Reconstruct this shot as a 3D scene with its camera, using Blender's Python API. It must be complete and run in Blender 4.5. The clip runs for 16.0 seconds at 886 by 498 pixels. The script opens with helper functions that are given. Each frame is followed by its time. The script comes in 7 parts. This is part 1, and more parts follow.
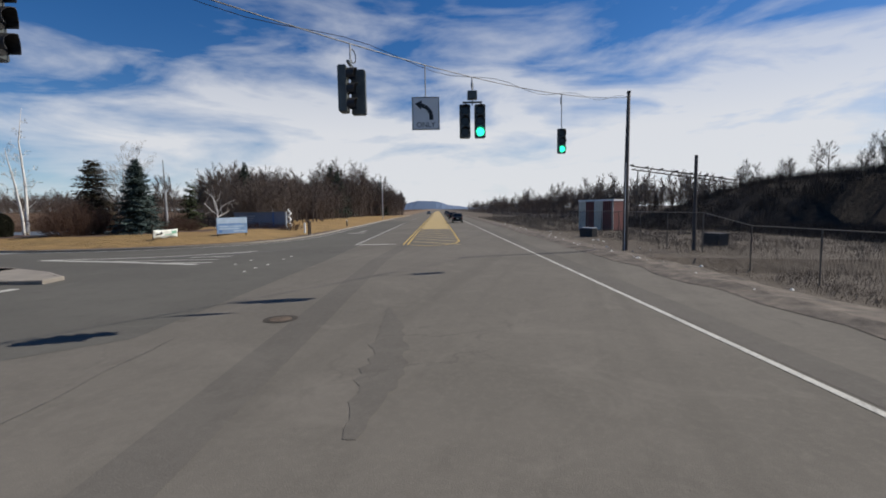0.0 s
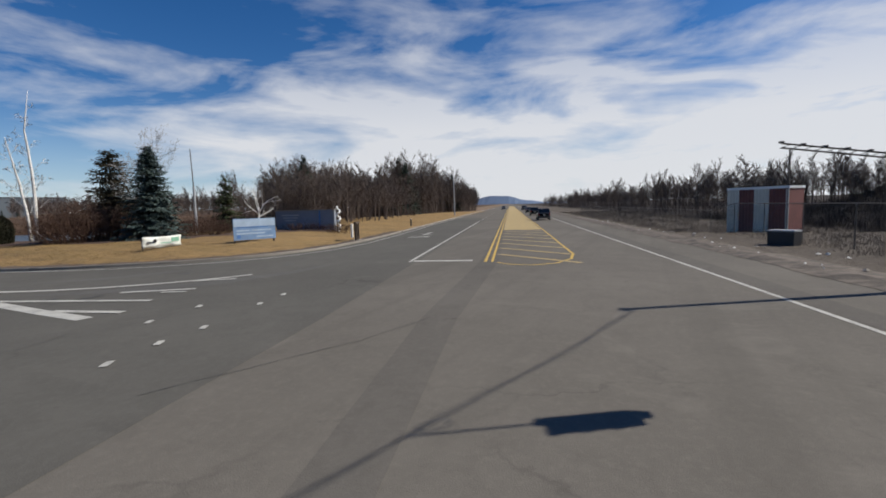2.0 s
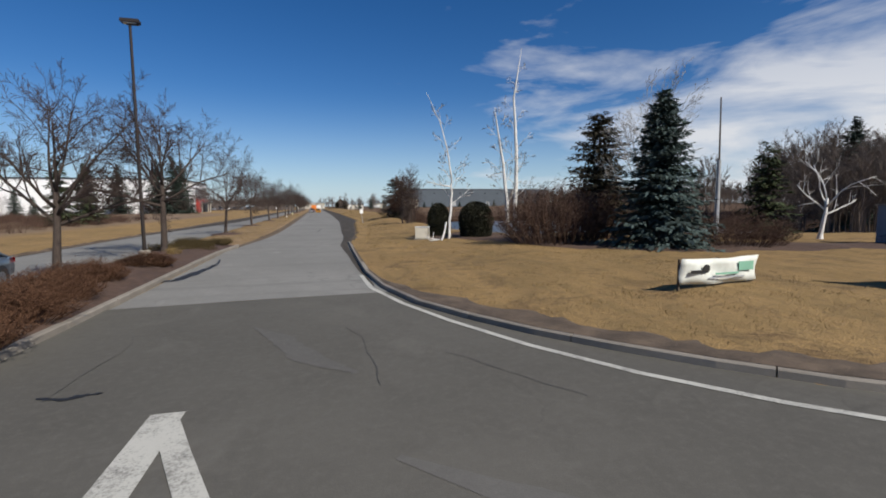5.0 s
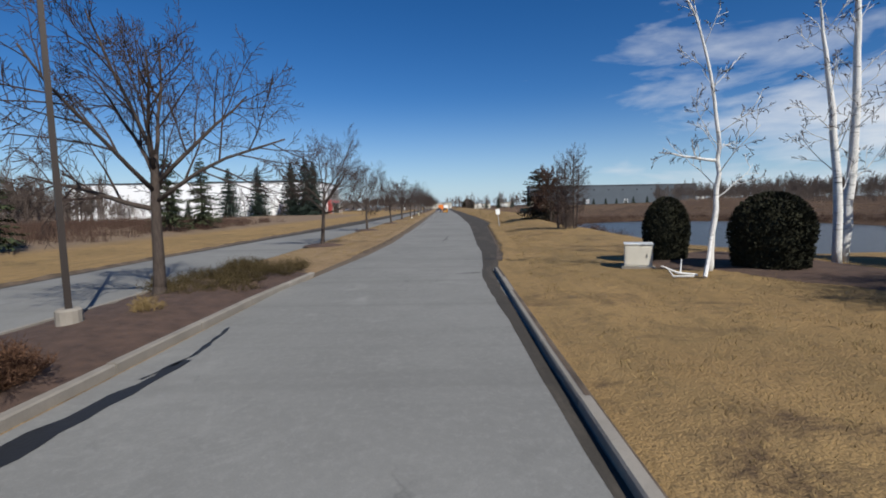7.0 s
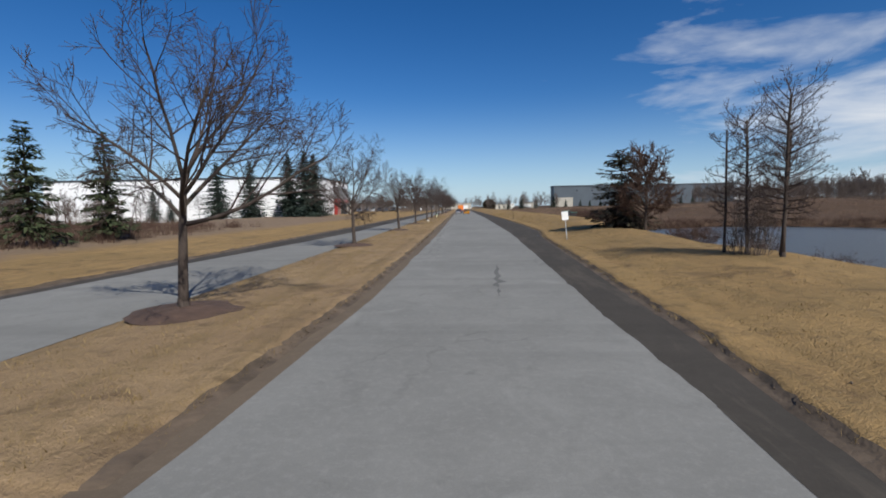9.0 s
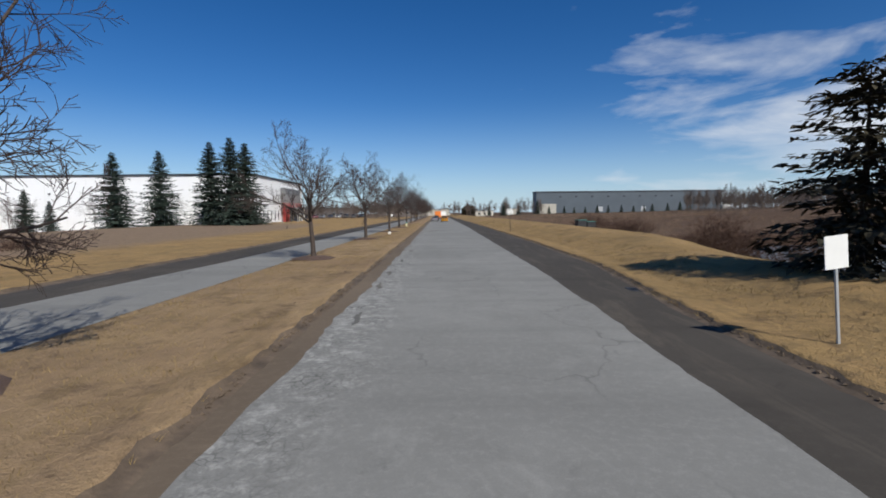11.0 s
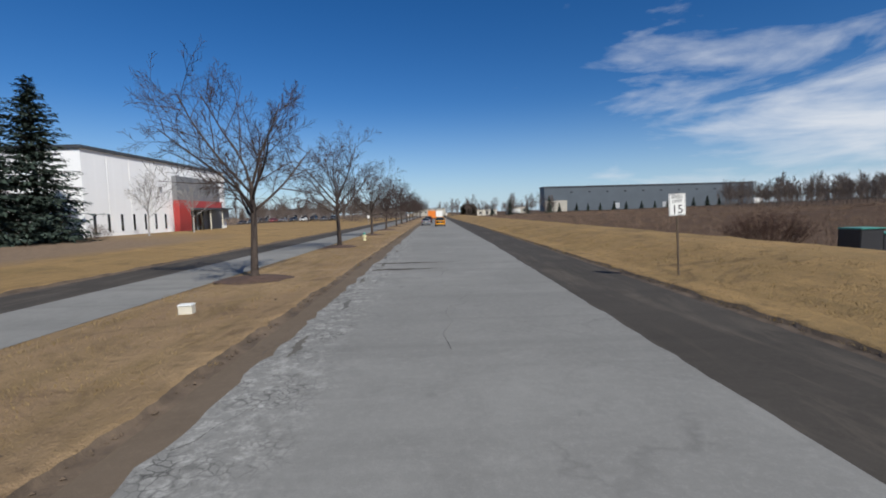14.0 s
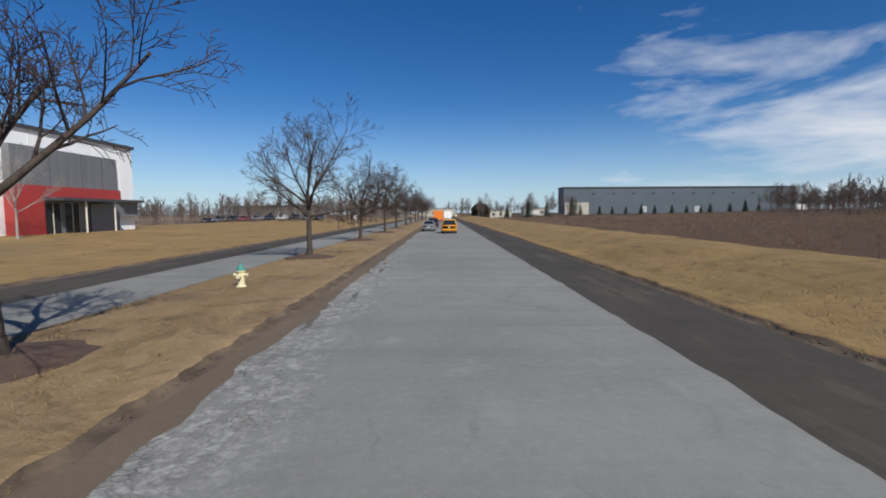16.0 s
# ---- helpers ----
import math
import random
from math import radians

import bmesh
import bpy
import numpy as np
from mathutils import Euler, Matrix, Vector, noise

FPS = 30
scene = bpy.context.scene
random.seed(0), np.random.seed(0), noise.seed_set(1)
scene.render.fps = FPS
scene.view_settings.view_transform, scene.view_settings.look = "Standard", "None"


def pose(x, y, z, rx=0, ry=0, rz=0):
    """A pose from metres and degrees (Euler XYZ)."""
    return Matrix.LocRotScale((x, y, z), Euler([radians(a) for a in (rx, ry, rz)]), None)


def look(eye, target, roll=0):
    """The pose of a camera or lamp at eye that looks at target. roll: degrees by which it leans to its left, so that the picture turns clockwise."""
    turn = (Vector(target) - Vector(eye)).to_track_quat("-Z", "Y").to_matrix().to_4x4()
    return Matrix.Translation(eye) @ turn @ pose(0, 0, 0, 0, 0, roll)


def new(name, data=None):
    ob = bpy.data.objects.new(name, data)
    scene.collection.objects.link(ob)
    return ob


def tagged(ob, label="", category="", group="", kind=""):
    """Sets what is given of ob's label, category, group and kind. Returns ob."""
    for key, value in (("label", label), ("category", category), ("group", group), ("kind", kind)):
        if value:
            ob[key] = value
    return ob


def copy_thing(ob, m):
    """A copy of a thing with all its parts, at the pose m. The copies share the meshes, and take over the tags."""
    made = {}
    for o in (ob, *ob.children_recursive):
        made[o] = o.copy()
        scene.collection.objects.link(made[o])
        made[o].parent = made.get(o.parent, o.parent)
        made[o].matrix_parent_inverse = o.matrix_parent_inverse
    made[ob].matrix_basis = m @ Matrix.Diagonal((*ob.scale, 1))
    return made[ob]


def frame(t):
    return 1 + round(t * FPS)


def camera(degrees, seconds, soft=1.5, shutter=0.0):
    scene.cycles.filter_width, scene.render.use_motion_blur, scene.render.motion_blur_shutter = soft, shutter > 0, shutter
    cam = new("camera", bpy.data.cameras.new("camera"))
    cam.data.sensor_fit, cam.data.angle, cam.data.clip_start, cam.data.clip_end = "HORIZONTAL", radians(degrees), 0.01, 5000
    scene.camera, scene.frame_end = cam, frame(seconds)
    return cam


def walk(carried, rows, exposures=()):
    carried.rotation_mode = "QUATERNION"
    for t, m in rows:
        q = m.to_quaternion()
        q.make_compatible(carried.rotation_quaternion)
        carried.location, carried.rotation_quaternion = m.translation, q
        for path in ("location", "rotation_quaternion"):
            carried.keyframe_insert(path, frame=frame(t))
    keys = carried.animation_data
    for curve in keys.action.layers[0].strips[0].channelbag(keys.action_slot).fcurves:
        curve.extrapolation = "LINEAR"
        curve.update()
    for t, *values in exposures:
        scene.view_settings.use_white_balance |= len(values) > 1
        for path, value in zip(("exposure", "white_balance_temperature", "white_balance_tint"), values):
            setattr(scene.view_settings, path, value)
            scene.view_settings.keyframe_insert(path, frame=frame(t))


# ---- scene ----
cam = camera(87.0, 16.0, soft=1.8)
PATH = [
    (0, pose(-21.03, -42.18, 2.6, 85.05, 0.90, -75.06)),
    (0.5, pose(-18.06, -41.17, 2.6, 85.11, 0.20, -74.92)),
    (1, pose(-14.91, -40.10, 2.6, 84.91, 0.55, -74.59)),
    (1.5, pose(-11.76, -38.92, 2.6, 84.88, 1.08, -72.31)),
    (2, pose(-8.73, -37.29, 2.6, 84.67, 1.65, -66.26)),
    (2.5, pose(-6.28, -35.22, 2.6, 84.62, 1.93, -57.97)),
    (3, pose(-4.30, -32.85, 2.6, 84.82, 1.81, -49.01)),
    (3.5, pose(-2.61, -30.05, 2.6, 84.99, 1.85, -40.23)),
    (4, pose(-1.31, -26.63, 2.6, 84.75, 1.71, -31.57)),
    (4.5, pose(-0.18, -23.10, 2.6, 84.57, 1.80, -22.47)),
    (5, pose(0.45, -19.58, 2.6, 84.69, 0.29, -15.17)),
    (5.2, pose(0.71, -18.21, 2.6, 85.85, 2.35, -13.09)),
    (6.25, pose(0.98, -10.75, 2.6, 85.10, 1.45, -4.40)),
    (7.3, pose(0.30, -1.90, 2.6, 84.68, 1.36, 0.95)),
    (7.5, pose(0.15, 0.04, 2.6, 84.67, 1.51, 1.20)),
    (8, pose(0.03, 4.65, 2.6, 84.89, 1.17, 1.89)),
    (8.5, pose(-0.23, 9.74, 2.6, 84.90, 1.01, 2.18)),
    (9, pose(-0.58, 15.11, 2.6, 84.82, 0.90, 2.17)),
    (9.2, pose(-0.68, 17.31, 2.6, 84.21, 1.31, 1.90)),
    (11.3, pose(-0.24, 44.40, 2.6, 85.62, 0.91, -1.09)),
    (11.5, pose(-0.17, 47.37, 2.6, 85.40, 1.50, -1.20)),
    (12, pose(-0.06, 54.87, 2.6, 85.20, 1.70, -1.22)),
    (12.5, pose(0.07, 62.42, 2.6, 85.21, 1.76, -1.17)),
    (13, pose(0.14, 69.75, 2.6, 85.39, 1.87, -1.28)),
    (13.5, pose(0.26, 76.89, 2.6, 85.53, 2.13, -1.26)),
    (14, pose(0.36, 83.83, 2.6, 85.49, 1.47, -1.00)),
    (14.5, pose(0.33, 90.34, 2.6, 85.36, 0.54, -0.78)),
    (15, pose(0.54, 96.97, 2.6, 85.29, -0.00, -0.47)),
    (15.5, pose(0.57, 104.43, 2.6, 85.57, 0.43, -0.22)),
    (16, pose(0.54, 112.42, 2.6, 85.57, 0.31, 0.01)),
]
walk(cam, PATH, [(0, 0, 6700, 10), (4.5, 0, 6700, 10), (7.3, 0, 6350, 8.6), (16, 0, 6350, 8.6)])

# ---------- light ----------
SUN_FROM = Vector((0.53, -0.85, 0.0)).normalized()
SUN_ELEV = radians(41.6)
world = bpy.data.worlds.new("sky")
scene.world = world
world.use_nodes = True
wn, wl = world.node_tree.nodes, world.node_tree.links


def wmath(op, a, b=None, c=None, clamp=False):
    n = wn.new("ShaderNodeMath")
    n.operation, n.use_clamp = op, clamp
    for i, v in enumerate((a, b, c)):
        if v is None:
            continue
        if isinstance(v, (int, float)):
            n.inputs[i].default_value = v
        else:
            wl.new(v, n.inputs[i])
    return n.outputs[0]


sky = wn.new("ShaderNodeTexSky")
sky.sky_type, sky.sun_disc = "NISHITA", False
sky.sun_elevation = SUN_ELEV
sky.sun_rotation = math.atan2(SUN_FROM.x, SUN_FROM.y)
sky.altitude, sky.air_density, sky.dust_density, sky.ozone_density = 600, 0.9, 0.25, 4.0
tc = wn.new("ShaderNodeTexCoord")
sep = wn.new("ShaderNodeSeparateXYZ")
wl.new(tc.outputs["Generated"], sep.inputs[0])
azim = wmath("ARCTAN2", sep.outputs[0], sep.outputs[1])          # 0 along the side road, growing to the east
elev = wmath("ARCSINE", sep.outputs[2])
comb = wn.new("ShaderNodeCombineXYZ")
wl.new(wmath("MULTIPLY", azim, 2.6), comb.inputs[0])
wl.new(wmath("MULTIPLY", elev, 9.0), comb.inputs[1])
cn = wn.new("ShaderNodeTexNoise")
cn.inputs["Scale"].default_value, cn.inputs["Detail"].default_value = 1.25, 8.0
cn.inputs["Roughness"].default_value, cn.inputs["Distortion"].default_value = 0.56, 0.55
wl.new(comb.outputs[0], cn.inputs["Vector"])
cn2 = wn.new("ShaderNodeTexNoise")
cn2.inputs["Scale"].default_value, cn2.inputs["Detail"].default_value = 5.0, 6.0
wl.new(comb.outputs[0], cn2.inputs["Vector"])
# a bank of high cloud that thickens towards the east and thins out overhead and to the north-west
east = wmath("MULTIPLY_ADD", azim, 1.15, -0.12, clamp=True)
low = wmath("MULTIPLY_ADD", elev, -2.3, 1.35, clamp=True)
dens = wmath("ADD", cn.outputs["Fac"], wmath("MULTIPLY", cn2.outputs["Fac"], 0.22))
dens = wmath("ADD", dens, wmath("MULTIPLY", wmath("MULTIPLY", east, low), 0.46))
cloud = wmath("MULTIPLY_ADD", dens, 3.4, -2.62, clamp=True)
cloud = wmath("MULTIPLY", cloud, wmath("MULTIPLY", wmath("MULTIPLY_ADD", azim, 3.0, -0.15, clamp=True), low))
cloud = wmath("MULTIPLY", cloud, 0.92)
mixc = wn.new("ShaderNodeMix")
mixc.data_type = "RGBA"
wl.new(cloud, mixc.inputs["Factor"])
tone = wn.new("ShaderNodeHueSaturation")          # the deep blue of a clear winter day
tone.inputs["Saturation"].default_value, tone.inputs["Value"].default_value = 1.30, 1.08
tone.inputs["Hue"].default_value = 0.507
wl.new(sky.outputs[0], tone.inputs["Color"])
haze = wmath("MULTIPLY_ADD", elev, -4.2, 1.0, clamp=True)
haze = wmath("MULTIPLY", wmath("MULTIPLY", haze, haze), 0.78)
mixh = wn.new("ShaderNodeMix")
mixh.data_type = "RGBA"
wl.new(haze, mixh.inputs["Factor"])
wl.new(tone.outputs[0], mixh.inputs["A"])
mixh.inputs["B"].default_value = (5.6, 7.4, 9.3, 1)
wl.new(mixh.outputs["Result"], mixc.inputs["A"])
mixc.inputs["B"].default_value = (8.8, 9.1, 9.7, 1)
wl.new(mixc.outputs["Result"], wn["Background"].inputs[0])
wn["Background"].inputs[1].default_value = 0.082

sun = new("sun", bpy.data.lights.new("sun", "SUN"))
sun.data.energy, sun.data.angle, sun.data.color = 5.0, radians(0.55), (1.0, 0.955, 0.88)
sun_from = Vector((SUN_FROM.x * math.cos(SUN_ELEV), SUN_FROM.y * math.cos(SUN_ELEV), math.sin(SUN_ELEV)))
sun.matrix_world = look(sun_from * 100, (0, 0, 0))


# ---------- materials ----------
def nodes_of(name):
    m = bpy.data.materials.new(name)
    m.use_nodes = True
    return m, m.node_tree.nodes, m.node_tree.links, m.node_tree.nodes["Principled BSDF"]


def noise_node(n, l, vec, scale, detail=4.0, rough=0.6, distort=0.0):
    t = n.new("ShaderNodeTexNoise")
    t.inputs["Scale"].default_value, t.inputs["Detail"].default_value = scale, detail
    t.inputs["Roughness"].default_value, t.inputs["Distortion"].default_value = rough, distort
    l.new(vec, t.inputs["Vector"])
    return t.outputs["Fac"]


def ramp(n, l, fac, stops):
    r = n.new("ShaderNodeValToRGB")
    while len(r.color_ramp.elements) < len(stops):
        r.color_ramp.elements.new(0.5)
    for e, (p, c) in zip(r.color_ramp.elements, stops):
        e.position, e.color = p, (*c, 1)
    l.new(fac, r.inputs[0])
    return r.outputs[0]


def mix(n, l, fac, a, b, blend="MIX"):
    m = n.new("ShaderNodeMix")
    m.data_type, m.blend_type = "RGBA", blend
    for key, v in (("Factor", fac), ("A", a), ("B", b)):
        if isinstance(v, (int, float)):
            m.inputs[key].default_value = v
        elif isinstance(v, tuple):
            m.inputs[key].default_value = (*v, 1)
        else:
            l.new(v, m.inputs[key])
    return m.outputs["Result"]


def math_node(n, l, op, a, b=0.0, c=0.0, clamp=False):
    m = n.new("ShaderNodeMath")
    m.operation, m.use_clamp = op, clamp
    for i, v in enumerate((a, b, c)):
        if isinstance(v, (int, float)):
            m.inputs[i].default_value = v
        else:
            l.new(v, m.inputs[i])
    return m.outputs[0]


def shade(col, k):
    return tuple(min(1.0, c * k) for c in col)


def bump(n, l, p, height, strength, dist=0.02):
    b = n.new("ShaderNodeBump")
    b.inputs["Strength"].default_value, b.inputs["Distance"].default_value = strength, dist
    l.new(height, b.inputs["Height"])
    l.new(b.outputs[0], p.inputs["Normal"])


def plain(name, col, rough=0.6, metal=0.0, vary=0.2, big=0.6, fine=14.0, bumpy=0.15, spec=0.5, per_object=0.0):
    """A surface with broad stains, fine grain and slight relief."""
    m, n, l, p = nodes_of(name)
    t = n.new("ShaderNodeTexCoord").outputs["Object"]
    a, b = noise_node(n, l, t, big, 5), noise_node(n, l, t, fine, 3)
    c = ramp(n, l, a, [(0.3, shade(col, 1 - vary)), (0.7, shade(col, 1 + vary))])
    c = mix(n, l, math_node(n, l, "MULTIPLY", b, 0.5), c, shade(col, 1 - 0.6 * vary))
    if per_object:
        o = n.new("ShaderNodeObjectInfo").outputs["Random"]
        c = mix(n, l, math_node(n, l, "MULTIPLY", o, per_object), c, shade(col, 0.55))
    l.new(c, p.inputs["Base Color"])
    p.inputs["Roughness"].default_value, p.inputs["Metallic"].default_value = rough, metal
    p.inputs["Specular IOR Level"].default_value = spec
    if bumpy:
        bump(n, l, p, b, bumpy)
    return m


def asphalt(name, col, crack=0.5, warm=0.0, streak=0.0, streak_dir=(1, 0), flaking=False, dusty=0.0):
    m, n, l, p = nodes_of(name)
    t = n.new("ShaderNodeTexCoord").outputs["Object"]
    big, mid, fine = noise_node(n, l, t, 0.12, 6, 0.6), noise_node(n, l, t, 1.1, 6, 0.65, 0.6), noise_node(n, l, t, 55, 2)
    c = ramp(n, l, big, [(0.32, shade(col, 0.82)), (0.68, shade(col, 1.16))])
    c = mix(n, l, math_node(n, l, "MULTIPLY_ADD", mid, 2.6, -1.2, True), c, shade(col, 0.78))
    grit = noise_node(n, l, t, 7.0, 6, 0.8)
    c = mix(n, l, math_node(n, l, "MULTIPLY_ADD", grit, 3.0, -1.45, True), c, shade(col, 1.28))
    c = mix(n, l, math_node(n, l, "MULTIPLY_ADD", grit, -3.0, 1.2, True), c, shade(col, 0.66))
    patch = noise_node(n, l, t, 0.38, 5, 0.7, 1.2)
    c = mix(n, l, math_node(n, l, "MULTIPLY_ADD", patch, 6.0, -3.4, True), c, shade(col, 1.24))
    spill = noise_node(n, l, t, 0.7, 7, 0.75, 0.4)
    c = mix(n, l, math_node(n, l, "MULTIPLY_ADD", spill, 8.0, -5.0, True), c, shade(col, 0.6))
    c = mix(n, l, math_node(n, l, "MULTIPLY", fine, 0.55), c, shade(col, 0.62))
    if dusty:
        dm = n.new("ShaderNodeMapping")
        dm.inputs["Scale"].default_value = (1.0, 0.16, 1)
        l.new(t, dm.inputs["Vector"])
        d = math_node(n, l, "MULTIPLY_ADD", noise_node(n, l, dm.outputs[0], 0.9, 7, 0.75, 0.5), 5.0, -2.5, True)
        c = mix(n, l, math_node(n, l, "MULTIPLY", d, dusty), c, (0.125, 0.105, 0.083))
    if flaking:
        # the western edge has gone to a net of small cracks with pale flakes
        sx = n.new("ShaderNodeSeparateXYZ")
        l.new(t, sx.inputs[0])
        rim = math_node(n, l, "ADD", sx.outputs[0], math_node(n, l, "MULTIPLY_ADD", noise_node(n, l, t, 0.5, 5, 0.7), 2.4, -1.2))
        rim = math_node(n, l, "MULTIPLY", math_node(n, l, "MULTIPLY", math_node(n, l, "MULTIPLY_ADD", rim, -1.0, -1.15, True), math_node(n, l, "MULTIPLY_ADD", sx.outputs[0], 1.0, 5.5, True)), math_node(n, l, "MULTIPLY_ADD", sx.outputs[1], 0.05, -1.6, True))
        flake = noise_node(n, l, t, 3.2, 8, 0.8, 0.1)
        c = mix(n, l, math_node(n, l, "MULTIPLY", rim, math_node(n, l, "MULTIPLY_ADD", flake, 6.0, -2.9, True)), c, shade(col, 1.7))
        c = mix(n, l, math_node(n, l, "MULTIPLY", rim, math_node(n, l, "MULTIPLY_ADD", flake, -7.0, 2.9, True)), c, shade(col, 0.36))
        warp = n.new("ShaderNodeTexNoise")
        warp.inputs["Scale"].default_value, warp.inputs["Detail"].default_value = 2.2, 5
        l.new(t, warp.inputs["Vector"])
        bent = n.new("ShaderNodeVectorMath")
        bent.operation = "MULTIPLY_ADD"
        bent.inputs[1].default_value = (0.35, 0.6, 0)
        l.new(warp.outputs["Color"], bent.inputs[0])
        l.new(t, bent.inputs[2])
        net = n.new("ShaderNodeTexVoronoi")
        net.feature = "DISTANCE_TO_EDGE"
        net.inputs["Scale"].default_value = 7.0
        l.new(bent.outputs[0], net.inputs["Vector"])
        seam = math_node(n, l, "MULTIPLY_ADD", net.outputs["Distance"], -9.0, 1.0, True)
        seam = math_node(n, l, "MULTIPLY", seam, math_node(n, l, "MULTIPLY_ADD", noise_node(n, l, t, 0.9, 5, 0.7), 5.0, -2.2, True))
        c = mix(n, l, math_node(n, l, "MULTIPLY", math_node(n, l, "MULTIPLY", seam, rim), 0.9), c, shade(col, 0.2))
    # lengthwise wheel tracks
    if streak:
        s = n.new("ShaderNodeMapping")
        s.inputs["Rotation"].default_value = (0, 0, -math.atan2(streak_dir[1], streak_dir[0]))
        s.inputs["Scale"].default_value = (0.02, 0.75, 1)
        l.new(t, s.inputs["Vector"])
        k = noise_node(n, l, s.outputs[0], 1.0, 3)
        c = mix(n, l, math_node(n, l, "MULTIPLY_ADD", k, 2.4 * streak, -1.2 * streak, True), c, shade(col, 0.6))
    # long wandering cracks, only where the surface is worn
    w = n.new("ShaderNodeMapping")
    w.inputs["Scale"].default_value = (0.30, 0.22, 1)
    l.new(t, w.inputs["Vector"])
    dn = n.new("ShaderNodeTexNoise")
    dn.inputs["Scale"].default_value, dn.inputs["Detail"].default_value = 1.3, 6
    l.new(t, dn.inputs["Vector"])
    wob = n.new("ShaderNodeVectorMath")
    wob.operation = "MULTIPLY_ADD"
    wob.inputs[1].default_value = (0.35, 0.35, 0)
    l.new(dn.outputs["Color"], wob.inputs[0])
    l.new(w.outputs[0], wob.inputs[2])
    v = n.new("ShaderNodeTexVoronoi")
    v.feature = "DISTANCE_TO_EDGE"
    v.inputs["Scale"].default_value = 0.9
    l.new(wob.outputs[0], v.inputs["Vector"])
    line = math_node(n, l, "MULTIPLY_ADD", v.outputs["Distance"], -85.0, 1.0, True)
    worn = math_node(n, l, "MULTIPLY_ADD", noise_node(n, l, t, 0.16, 3), 6.0, -3.1, True)
    line = math_node(n, l, "MULTIPLY", math_node(n, l, "MULTIPLY", line, worn), crack)
    c = mix(n, l, line, c, (0.018, 0.017, 0.016))
    l.new(c, p.inputs["Base Color"])
    p.inputs["Roughness"].default_value = 0.92
    p.inputs["Specular IOR Level"].default_value = 0.15
    h = math_node(n, l, "SUBTRACT", fine, line)
    bump(n, l, p, h, 0.3, 0.012)
    return m


def ground_material():
    """Dead lawn, rough field and roadside dirt, laid out by where they lie."""
    m, n, l, p = nodes_of("winter_ground")
    t = n.new("ShaderNodeTexCoord").outputs["Object"]
    sx = n.new("ShaderNodeSeparateXYZ")
    l.new(t, sx.inputs[0])
    X, Y = sx.outputs[0], sx.outputs[1]
    wob = noise_node(n, l, t, 0.09, 5)
    edge = math_node(n, l, "MULTIPLY_ADD", noise_node(n, l, t, 0.8, 6, 0.7), 2.0, -1.0)
    fine = noise_node(n, l, t, 26, 3, 0.7)
    mid = noise_node(n, l, t, 2.6, 6, 0.7)
    lawn = ramp(n, l, wob, [(0.3, (0.262, 0.164, 0.070)), (0.5, (0.372, 0.240, 0.102)), (0.72, (0.290, 0.188, 0.078))])
    # the median's grass is thinner and pinker, with the soil showing
    med = math_node(n, l, "MULTIPLY", math_node(n, l, "MULTIPLY_ADD", X, 5.0, 44.0, True), math_node(n, l, "MULTIPLY_ADD", X, -5.0, -16.0, True))
    lawn = mix(n, l, math_node(n, l, "MULTIPLY", med, 0.85), lawn, ramp(n, l, wob, [(0.35, (0.295, 0.205, 0.118)), (0.65, (0.395, 0.280, 0.165))]))
    lawn = mix(n, l, math_node(n, l, "MULTIPLY_ADD", mid, 4.6, -2.4, True), lawn, (0.15, 0.102, 0.054))
    lawn = mix(n, l, math_node(n, l, "MULTIPLY_ADD", fine, 2.4, -0.95, True), lawn, (0.19, 0.13, 0.066))
    worn = noise_node(n, l, t, 0.21, 6, 0.7, 0.6)
    lawn = mix(n, l, math_node(n, l, "MULTIPLY_ADD", worn, 3.2, -1.35, True), lawn, mix(n, l, med, (0.235, 0.160, 0.072), (0.22, 0.148, 0.088)))
    bare = math_node(n, l, "MULTIPLY_ADD", noise_node(n, l, t, 0.42, 7, 0.78, 0.9), 7.0, -3.7, True)
    lawn = mix(n, l, math_node(n, l, "MULTIPLY", bare, 0.8), lawn, (0.085, 0.056, 0.036))
    pale = math_node(n, l, "MULTIPLY_ADD", noise_node(n, l, t, 1.5, 6, 0.75, 0.5), 7.0, -4.2, True)
    lawn = mix(n, l, math_node(n, l, "MULTIPLY", pale, 0.55), lawn, (0.33, 0.24, 0.125))
    streaky = n.new("ShaderNodeMapping")
    streaky.inputs["Scale"].default_value = (0.9, 0.12, 1)
    l.new(t, streaky.inputs["Vector"])
    mown = noise_node(n, l, streaky.outputs[0], 1.6, 5, 0.7)
    lawn = mix(n, l, math_node(n, l, "MULTIPLY_ADD", mown, 2.6, -1.2, True), lawn, (0.17, 0.118, 0.056))
    field = ramp(n, l, mid, [(0.3, (0.065, 0.040, 0.026)), (0.7, (0.135, 0.086, 0.052))])
    meadow = ramp(n, l, mid, [(0.3, (0.150, 0.105, 0.072)), (0.7, (0.260, 0.188, 0.125))])
    field = mix(n, l, math_node(n, l, "MULTIPLY", fine, 0.5), field, (0.05, 0.033, 0.024))
    dirt = ramp(n, l, mid, [(0.3, (0.085, 0.070, 0.056)), (0.7, (0.17, 0.145, 0.118))])
    dirt = mix(n, l, math_node(n, l, "MULTIPLY", fine, 0.5), dirt, (0.06, 0.048, 0.038))
    # rough field east of the verge, and west of the far lawn
    f1 = math_node(n, l, "ADD", X, math_node(n, l, "MULTIPLY", edge, 2.0))
    f1 = math_node(n, l, "MULTIPLY_ADD", f1, 0.5, -8.4, True)
